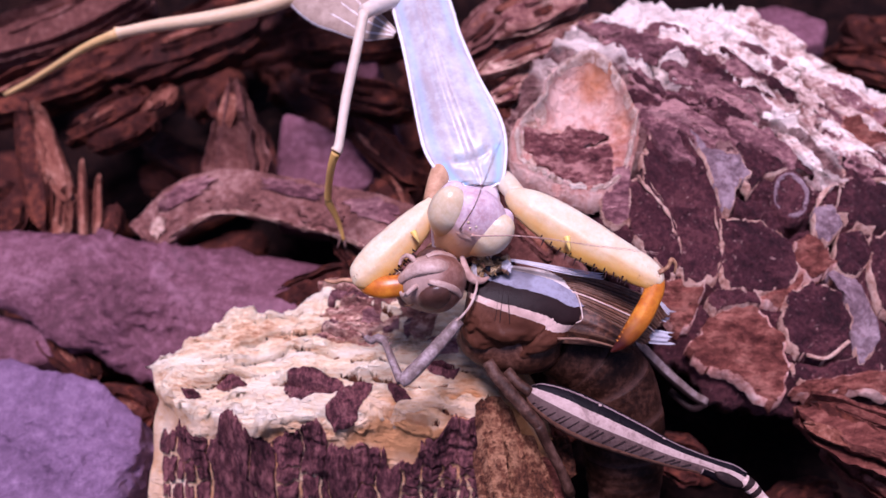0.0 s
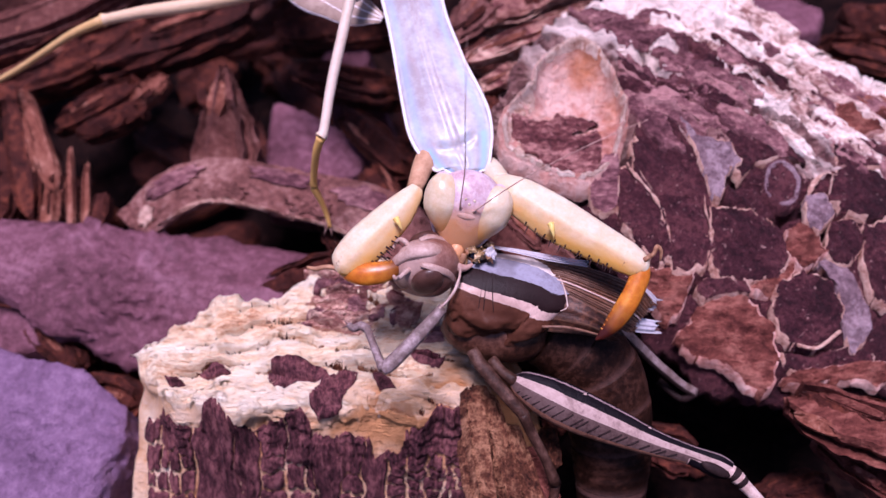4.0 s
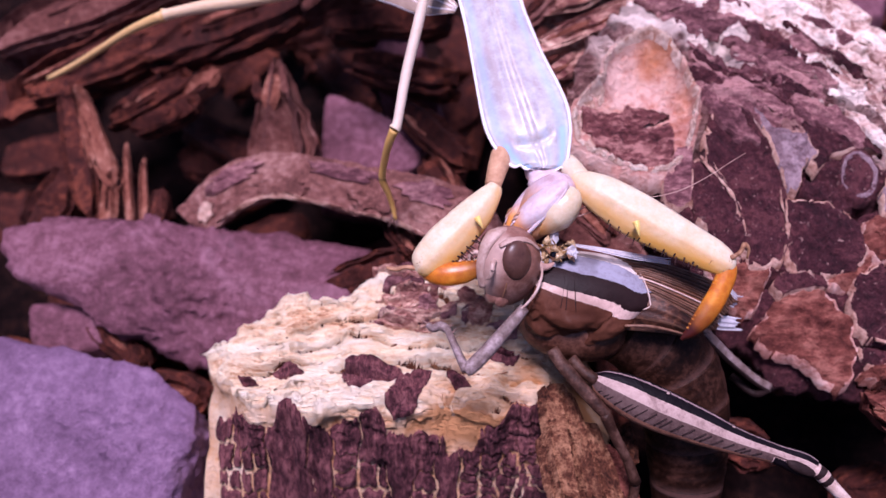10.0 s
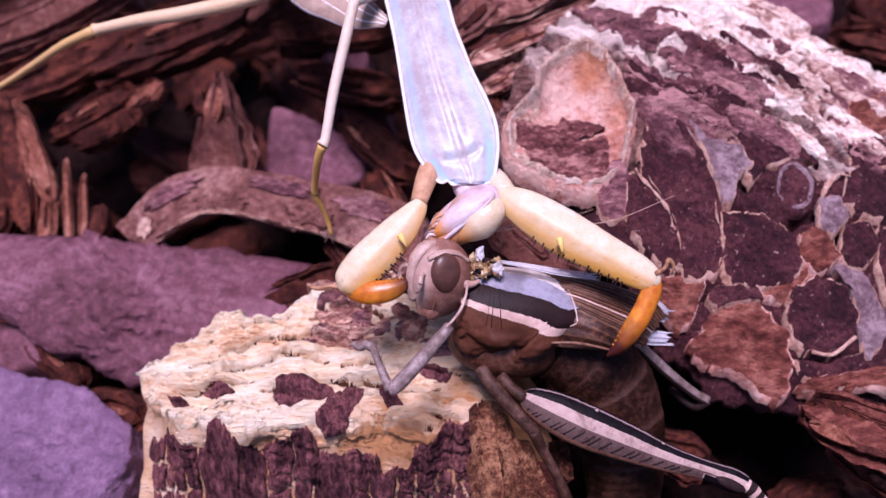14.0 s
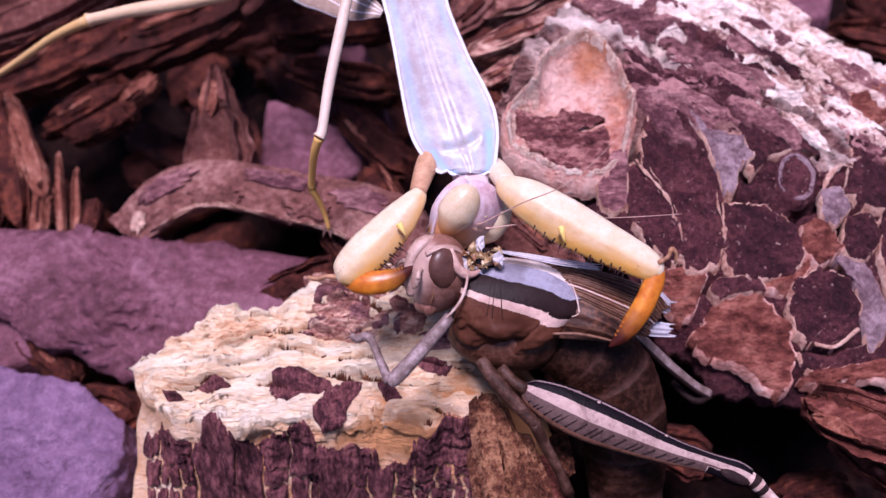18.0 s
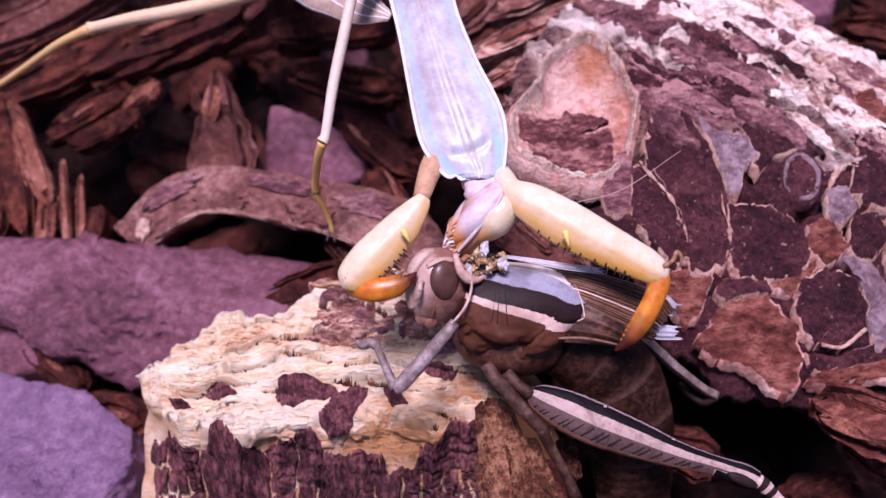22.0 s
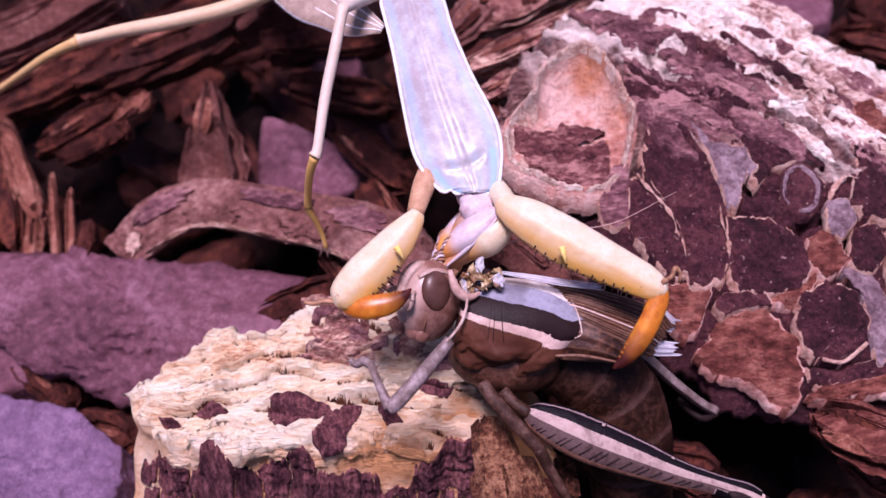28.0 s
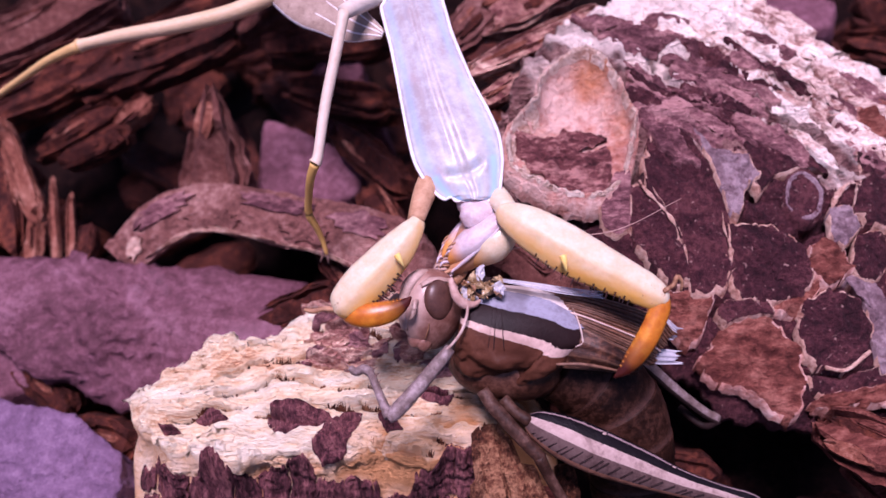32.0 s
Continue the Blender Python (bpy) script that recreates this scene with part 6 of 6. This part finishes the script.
for p, q in (((-8.2, 42.1, 38.2), (-8.8, 42.6, 38.3)), ((-8.2, 42.0, 38.1), (-8.9, 41.9, 37.8)), ((-5.8, 40.2, 38.4), (-5.4, 40.4, 38.8)), ((-6.0, 40.8, 38.6), (-5.5, 41.0, 39.1)), ((-6.3, 41.5, 38.5), (-5.8, 41.7, 38.9))):
    part("claw", spike(p, q, 0.13), feeler, HOPPER)
part("mid_leg_femur", tube([(*(3.5, 40.7, 36.3), 0.6), (*(4.5, 39.3, 35.6), 0.66), (*(6.6, 37.3, 34.3), 0.64), (*(8.1, 36.0, 33.3), 0.6), (*(8.7, 35.6, 33.0), 0.55)], 14, 5, 0.85, CAM), leg_grey, HOPPER)
part("mid_leg_tibia", tube([(*(8.4, 35.8, 33.1), 0.6), (*(9.3, 34.7, 31.4), 0.52), (*(10.8, 33.2, 28.9), 0.5), (*(11.9, 31.9, 26.5), 0.6)], 10, 4), leg_grey, HOPPER)
part("mid_leg_tarsus", tube([(*(11.9, 31.9, 26.5), 0.5), (*(11.8, 31.1, 25.1), 0.45), (*(11.1, 30.5, 23.8), 0.35)], 8, 4), leg_grey, HOPPER)
part("hind_trochanter", tube([(*(5.4, 40.4, 35.2), 0.6), (*(6.4, 39.3, 34.8), 0.55), (*(7.7, 38.5, 34.4), 0.6)], 10, 4), leg_grey, HOPPER)


def thigh_bands(s, a):
    v = math.sin(a)
    if -0.92 < v < -0.84 and (0.374 < s < 0.383 or 0.59 < s < 0.598):
        return 0.5
    if s > 0.74 and v > 0.3:
        return 0.1
    return 0.5 + 0.48 * v


FEM = [(*(7.5, 38.8, 34.4), 0.5), (*(8.3, 38.3, 34.3), 1.3), (*(10.6, 37.3, 33.8), 1.95), (*(13.5, 36.1, 33.2), 2.05), (*(17.1, 34.9, 32.4), 1.75), (*(20.7, 33.7, 31.7), 1.25), (*(24.1, 32.9, 31.0), 0.95), (*(26.5, 32.2, 30.4), 1.15), (*(27.8, 31.8, 30.1), 0.9)]
fem = part("hind_femur", tube(FEM, 60, 12, 0.62, CAM, tone=thigh_bands), thigh_shell, HOPPER, "swollen pinkish thigh striped black and white")
fc = curve(FEM, 7)
for i in range(19):
    p = fc[int((0.13 + 0.031 * i) * (len(fc) - 1))]
    w = np.array((0.90, 0, 0)) - UP * 0.42
    dn = np.array((-0.42, 0, 0)) - UP * 0.9
    rows = []
    for e in (0.16, 0.42, 0.7):
        rows.append((*(p[:3] + dn * p[3] * e + w * (-1.3 * (e - 0.6)) + CAM * p[3] * 0.62 * math.sqrt(max(0.05, 1 - e * e)) * 1.02), 0.085))
    part("chevron", tube(rows, 6, 3), velvet, fem)
part("knee_patch", blob((26.3, 31.6, 30.7), (np.array((0.9, 0, 0)) - UP * 0.42, CAM, np.array((0.42, 0, 0)) + UP * 0.9), (1.5, 0.35, 0.5), 16, 10), velvet, HOPPER)
part("hind_tibia", banded(tube([(*(27.4, 32.0, 30.2), 0.6), (*(28.3, 31.5, 29.9), 0.72), (*(29.3, 30.6, 29.3), 0.6), (*(31.4, 28.9, 27.9), 0.5), (*(34.6, 26.4, 24.7), 0.45), (*(37.9, 24.2, 21.1), 0.4)], 16, 6), 16, lambda s, a: 1 if 0.14 < s < 0.22 or 0.3 < s < 0.36 else 0), [thigh, velvet], HOPPER, "pale shin banded with black")
part("hind_femur", banded(tube([(*(17.2, 47.4, 32.7), 0.7), (*(20.0, 46.7, 30.8), 0.66), (*(23.7, 45.3, 27.5), 0.58), (*(26.8, 44.2, 25.1), 0.52), (*(28.4, 43.8, 24.2), 0.6)], 20, 6, 0.7, CAM), 20, lambda s, a: 0 if math.sin(a) < 0.25 else 1), [fore_grey, velvet], HOPPER, "far thigh, pale above and dark below")
part("hind_tibia", tube([(*(28.4, 43.8, 24.2), 0.5), (*(27.1, 43.7, 23.1), 0.42), (*(24.9, 45.7, 23.5), 0.4)], 10, 4), velvet, HOPPER)
rt = random.Random(4)
HOLE = np.array((3.5, 46.9, 43.3))
# Solid near-black blob: the shade of the open hollow is put into its colour.
part("wound", blob(np.array((3.5, 47.3, 42.3)), ((1, 0, 0), UP, CAM), (2.0, 1.3, 0.8), 18, 12, lambda x, y, z: tuple(q * (1 + 0.2 * fr(x * 3, y * 3, z * 3, 3)) for q in (x, y, z))), velvet, HOPPER, "dark wet wound at the neck, the hollow's shade put into its black")
for i in range(22):
    p = HOLE + np.array((rt.uniform(-1.7, 1.9), 0, 0)) + UP * rt.uniform(-1.0, 0.9) + CAM * rt.uniform(-0.2, 0.7)
    r = rt.uniform(0.2, 0.45)
    part("torn_flesh", rock([p + r * np.array([rt.gauss(0, 1) for _ in range(3)]) for k in range(9)], 3, 0.2, 1.5, i, 30), (flesh, flesh, mouth_brown, wing_clear)[i % 4], HOPPER, "wet yellowish torn flesh" if i == 0 else "", smooth=False)
BEAD = np.array((2.3, 46.6, 43.2))
part("torn_skin", tube([(*(BEAD + X_AX * a + UP * b + CAM * c), r) for a, b, c, r in ((-1.5, 1.2, 1.0, 0.2), (-1.3, 0.4, 1.2, 0.32), (-0.95, -0.5, 1.2, 0.4), (-0.3, -1.1, 0.95, 0.42), (0.5, -1.15, 0.6, 0.3), (1.1, -0.8, 0.4, 0.12))], 12, 5, 0.7, CAM, 0.08), flesh_pink, HOPPER, "curled strip of pink torn skin")
for i in range(8):
    p = HOLE + np.array((rt.uniform(-1.6, 1.6), 0, 0)) + UP * rt.uniform(-0.6, 0.6) + CAM * 0.3
    q = p + np.array((rt.uniform(-1, 1), 0, 0)) + UP * rt.uniform(-0.7, 1.1) + CAM * rt.uniform(0.1, 0.7)
    part("torn_strand", tube([(*p, 0.12), (*((p + q) / 2 + CAM * 0.3), 0.09), (*q, 0.04)], 6, 4), flesh, HOPPER)

# its head, about its middle


def horse_face(x, y, z):
    return x * (1 - 0.3 * max(0, -z)), y * (1 - 0.12 * max(0, -z)) - 0.1 * z - (0.12 * (1 - x * x) if y < 0 else 0), z


def brow_tone(x, y, z):
    return max(0.0, min(1.0, 1.6 * (-y - 0.45) + 0.5 * max(0.0, z - 0.3) + 0.4 * fr(2 * x, 2 * y, 2 * z, 3)))


GHEAD = part("head", blob((0, 0.2, 0), E3, (2.75, 2.95, 3.75), 48, 36, horse_face, brow_tone), head_grey)
GHEAD.parent = HOPPER
GHEAD.location = (Vector((-0.5, 45.2, 42.1)) - Vector(GB)) * MM
tagged(GHEAD, "smooth mauve-brown head with a pale brow and dark eyes")
for sx in (-1, 1):
    part("eye", blob((sx * 2.05, -0.75, 1.15), ((1, 0.05 * sx, 0.12 * sx), (0, 1, 0.25), (-0.12 * sx, -0.25, 1)), (0.85, 1.45, 1.85), 30, 20), eye_dark, GHEAD, "large oval brown eye")
    part("brow", tube([(sx * 1.25, -2.35, 2.2, 0.25), (sx * 1.6, -1.5, 2.85, 0.33), (sx * 1.7, 0.2, 2.95, 0.33), (sx * 1.75, 1.7, 2.2, 0.25)], 12, 5, 0.45, (0.5 * sx, 0, 1)), head_pale, GHEAD, "pale strip above the eye")
    part("socket", tube([(sx * (1.15 + 0.42 * math.cos(a)), -2.35 + 0.12 * math.cos(a), 0.75 + 0.42 * math.sin(a), 0.16) for a in np.linspace(0, 2 * math.pi, 10)], 7, 3), head_pale, GHEAD)
    part("antenna", tube([(sx * 1.15, -2.4, 0.75, 0.27), (sx * 1.6, -2.95, 0.75, 0.25), (sx * 1.95, -3.15, 0.2, 0.22), (sx * 1.8, -3.1, -0.5, 0.2), (sx * 1.4, -3.1, -0.8, 0.16)], 8, 5, rough=0.1), head_pale, GHEAD, "curled stub of an antenna")
    part("cheek_line", tube([(sx * 1.95, -1.4, -0.2, 0.05), (sx * 2.0, -1.35, -1.4, 0.06), (sx * 1.55, -1.2, -2.5, 0.05)], 6, 4), mouth_brown, GHEAD)
    part("mandible", blob((sx * 0.65, -0.6, -2.9), E3, (0.7, 0.8, 0.9), 16, 12), head_grey, GHEAD)
part("labrum", blob((0, -1.2, -2.75), E3, (0.95, 0.6, 0.9), 16, 12), head_grey, GHEAD)
part("face_ridge", tube([(0, -2.5, -2.0, 0.45), (0, -3.0, -0.6, 0.55), (0, -3.1, 0.8, 0.6), (0, -2.75, 2.2, 0.75), (0, -1.8, 3.15, 0.7), (0, -0.6, 3.5, 0.3)], 14, 6, 0.6, (0, -1, 0)), head_pale, GHEAD, "pale ridge down the face")
for i, (dx, dz) in enumerate(((0.0, 0.0), (1.15, 0.12))):
    part("wet_bead", blob((BEAD + np.array((dx, 0, dz))) - CAM * 0.2, (X_AX, UP, CAM), (0.5, 0.42, 0.4), 14, 10), wet_black, HOPPER, "glossy blue-black wet bead")
part("collar", tube([(*(2.2, 45.7, 43.3), 0.1), (*(2.2, 44.4, 43.0), 0.13), (*(1.7, 43.1, 42.2), 0.14), (*(0.7, 42.2, 41.2), 0.13), (*(-0.3, 41.9, 40.4), 0.1)], 8, 5), thigh, HOPPER, "pale rim of the collar")


def facing(place, front, crown):
    """A head's pose from where its face and its crown point, each as (across, up, towards the camera)."""
    y, z = (-(X_AX * q[0] + UP * q[1] + CAM * q[2]) for q in (front, crown))
    y = y / np.linalg.norm(y)
    z = -z
    z = z - y * (z @ y)
    z = z / np.linalg.norm(z)
    x = np.cross(y, z)
    return Matrix([(*(float(q[i]) for q in (x, y, z)), place[i]) for i in range(3)] + [(0, 0, 0, 1)])


def motions():
    pivot = (Vector((2.9, 54.2, 45.6)) - Vector(MB)) * MM
    sway = [(0.0, 2.2, 0.0), (3.0, 2.0, 0.0), (6.0, 1.2, 0.0), (8.0, 0.8, 0.0), (10.0, 0.0, 0.0), (14.0, 0.0, 0.0), (17.0, 0.8, 0.0), (19.0, 1.0, 0.1), (21.0, 0.3, 0.4), (25.0, 0.5, 0.6), (28.0, 0.6, 0.55), (32.0, 0.7, 0.5)]
    to, back = Matrix.Translation(pivot), Matrix.Translation(-pivot)
    for ob in MANTIS.children:
        if ob.name.split(".")[0] in ("pronotum", "neck", "thorax", "abdomen", "wing", "mid_leg_femur", "mid_leg_tibia", "mid_leg_tarsus", "claw"):
            walk(ob, [(t, Matrix.Translation((dx * MM * (0 if ob.name.startswith(("mid_leg", "claw")) else 1), 0, 0)) @ to @ Matrix.Rotation(radians(a), 4, Vector(CAM)) @ back) for t, a, dx in sway])
    walk(MHEAD, [
        (0.0, pose(0.00408, -0.01767, 0.01111, -15.7, 25.2, -15.7)),
        (1.0, pose(0.00434, -0.01855, 0.01105, -22.4, 21.6, -12.8)),
        (2.0, pose(0.00550, -0.01801, 0.01086, -28.9, 15.7, -9.0)),
        (3.0, pose(0.00568, -0.01743, 0.01050, -32.7, 9.7, -6.3)),
        (5.5, pose(0.00543, -0.01643, 0.01008, -37.4, 12.4, -8.0)),
        (6.0, pose(0.00554, -0.01620, 0.00986, -38.7, 10.6, -7.2)),
        (7.0, pose(0.00551, -0.01598, 0.00942, -35.8, 9.6, -6.4)),
        (8.0, pose(0.00558, -0.01710, 0.00808, -29.3, 1.4, 2.5)),
        (8.5, pose(0.00498, -0.01778, 0.00937, -34.4, 13.5, -1.0)),
        (9.0, pose(0.00633, -0.01574, 0.00843, 4.9, 59.4, 67.8)),
        (9.5, facing((0.00547, -0.01520, 0.00874), (0.84, -0.50, 0.10), (0.48, 0.86, 0.00))),
        (10.0, facing((0.00551, -0.01537, 0.00869), (0.76, -0.58, -0.20), (0.56, 0.82, 0.05))),
        (11.0, facing((0.00555, -0.01538, 0.00853), (0.76, -0.58, -0.20), (0.56, 0.82, 0.05))),
        (12.0, facing((0.00579, -0.01508, 0.00814), (0.68, -0.66, -0.22), (0.68, 0.72, 0.05))),
        (13.0, facing((0.00534, -0.01504, 0.00859), (0.64, -0.72, -0.15), (0.72, 0.68, 0.00))),
        (14.0, facing((0.00543, -0.01427, 0.00855), (0.64, -0.72, -0.15), (0.72, 0.68, 0.00))),
        (16.5, facing((0.00505, -0.01443, 0.00803), (0.68, -0.68, -0.05), (0.68, 0.72, 0.00))),
        (17.0, pose(0.00475, -0.01558, 0.00784, 8.4, 56.3, 33.9)),
        (18.0, pose(0.00524, -0.01474, 0.00761, -8.1, 46.7, 23.5)),
        (18.5, pose(0.00521, -0.01348, 0.00738, -30.9, 23.5, -7.5)),
        (19.0, pose(0.00556, -0.01422, 0.00727, -7.2, 47.7, 29.4)),
        (19.5, facing((0.00534, -0.01343, 0.00800), (0.74, -0.60, 0.20), (0.60, 0.80, 0.00))),
        (20.0, facing((0.00539, -0.01347, 0.00734), (0.79, -0.57, -0.18), (0.56, 0.82, 0.05))),
        (21.0, facing((0.00592, -0.01342, 0.00728), (0.79, -0.57, -0.18), (0.56, 0.82, 0.05))),
        (22.0, facing((0.00650, -0.01381, 0.00743), (0.79, -0.57, -0.18), (0.56, 0.82, 0.05))),
        (23.0, facing((0.00675, -0.01333, 0.00692), (0.79, -0.57, -0.18), (0.56, 0.82, 0.05))),
        (24.0, facing((0.00681, -0.01365, 0.00706), (0.79, -0.57, -0.18), (0.56, 0.82, 0.05))),
        (25.0, facing((0.00681, -0.01396, 0.00688), (0.79, -0.57, -0.18), (0.56, 0.82, 0.05))),
        (28.0, facing((0.00621, -0.01305, 0.00638), (0.70, -0.64, -0.25), (0.66, 0.75, 0.05))),
        (29.0, facing((0.00630, -0.01321, 0.00656), (0.70, -0.64, -0.25), (0.66, 0.75, 0.05))),
        (30.0, facing((0.00645, -0.01243, 0.00646), (0.70, -0.64, -0.25), (0.66, 0.75, 0.05))),
        (31.0, facing((0.00623, -0.01298, 0.00628), (0.70, -0.64, -0.25), (0.66, 0.75, 0.05))),
        (32.0, facing((0.00658, -0.01277, 0.00619), (0.70, -0.64, -0.25), (0.66, 0.75, 0.05))),
    ])
    walk(GHEAD, [
        (0.0, facing((-0.01203, 0.00309, 0.01258), (-0.75, 0.25, 0.60), (0.35, 0.45, 0.82))),
        (3.0, facing((-0.01092, 0.00380, 0.01245), (-0.75, 0.25, 0.60), (0.35, 0.45, 0.82))),
        (6.0, facing((-0.01159, 0.00419, 0.01113), (-0.75, 0.25, 0.60), (0.35, 0.45, 0.82))),
        (7.0, facing((-0.01135, 0.00460, 0.01087), (-0.75, 0.25, 0.60), (0.35, 0.45, 0.82))),
        (8.0, facing((-0.01172, 0.00473, 0.01067), (-0.75, 0.25, 0.60), (0.35, 0.45, 0.82))),
        (9.0, facing((-0.01115, 0.00463, 0.01145), (-0.75, 0.25, 0.60), (0.35, 0.45, 0.82))),
        (10.0, facing((-0.01076, 0.00356, 0.01272), (-0.84, 0.02, 0.52), (0.10, 0.95, 0.26))),
        (12.0, facing((-0.01039, 0.00384, 0.01224), (-0.84, 0.02, 0.52), (0.10, 0.95, 0.26))),
        (14.0, facing((-0.01023, 0.00438, 0.01243), (-0.84, 0.02, 0.52), (0.10, 0.95, 0.26))),
        (17.0, facing((-0.01075, 0.00413, 0.01204), (-0.84, 0.02, 0.52), (0.10, 0.95, 0.26))),
        (19.0, facing((-0.01011, 0.00499, 0.01079), (-0.84, 0.02, 0.52), (0.10, 0.95, 0.26))),
        (21.0, facing((-0.01076, 0.00442, 0.01042), (-0.83, 0.04, 0.54), (0.12, 0.95, 0.20))),
        (25.0, facing((-0.01087, 0.00456, 0.01058), (-0.81, 0.10, 0.57), (0.18, 0.95, 0.07))),
        (28.0, facing((-0.01119, 0.00522, 0.00984), (-0.80, 0.12, 0.58), (0.20, 0.95, 0.00))),
        (30.0, facing((-0.01096, 0.00533, 0.00945), (-0.80, 0.12, 0.58), (0.20, 0.95, 0.00))),
        (32.0, facing((-0.01102, 0.00533, 0.00954), (-0.80, 0.12, 0.58), (0.20, 0.95, 0.00))),
    ])


motions()
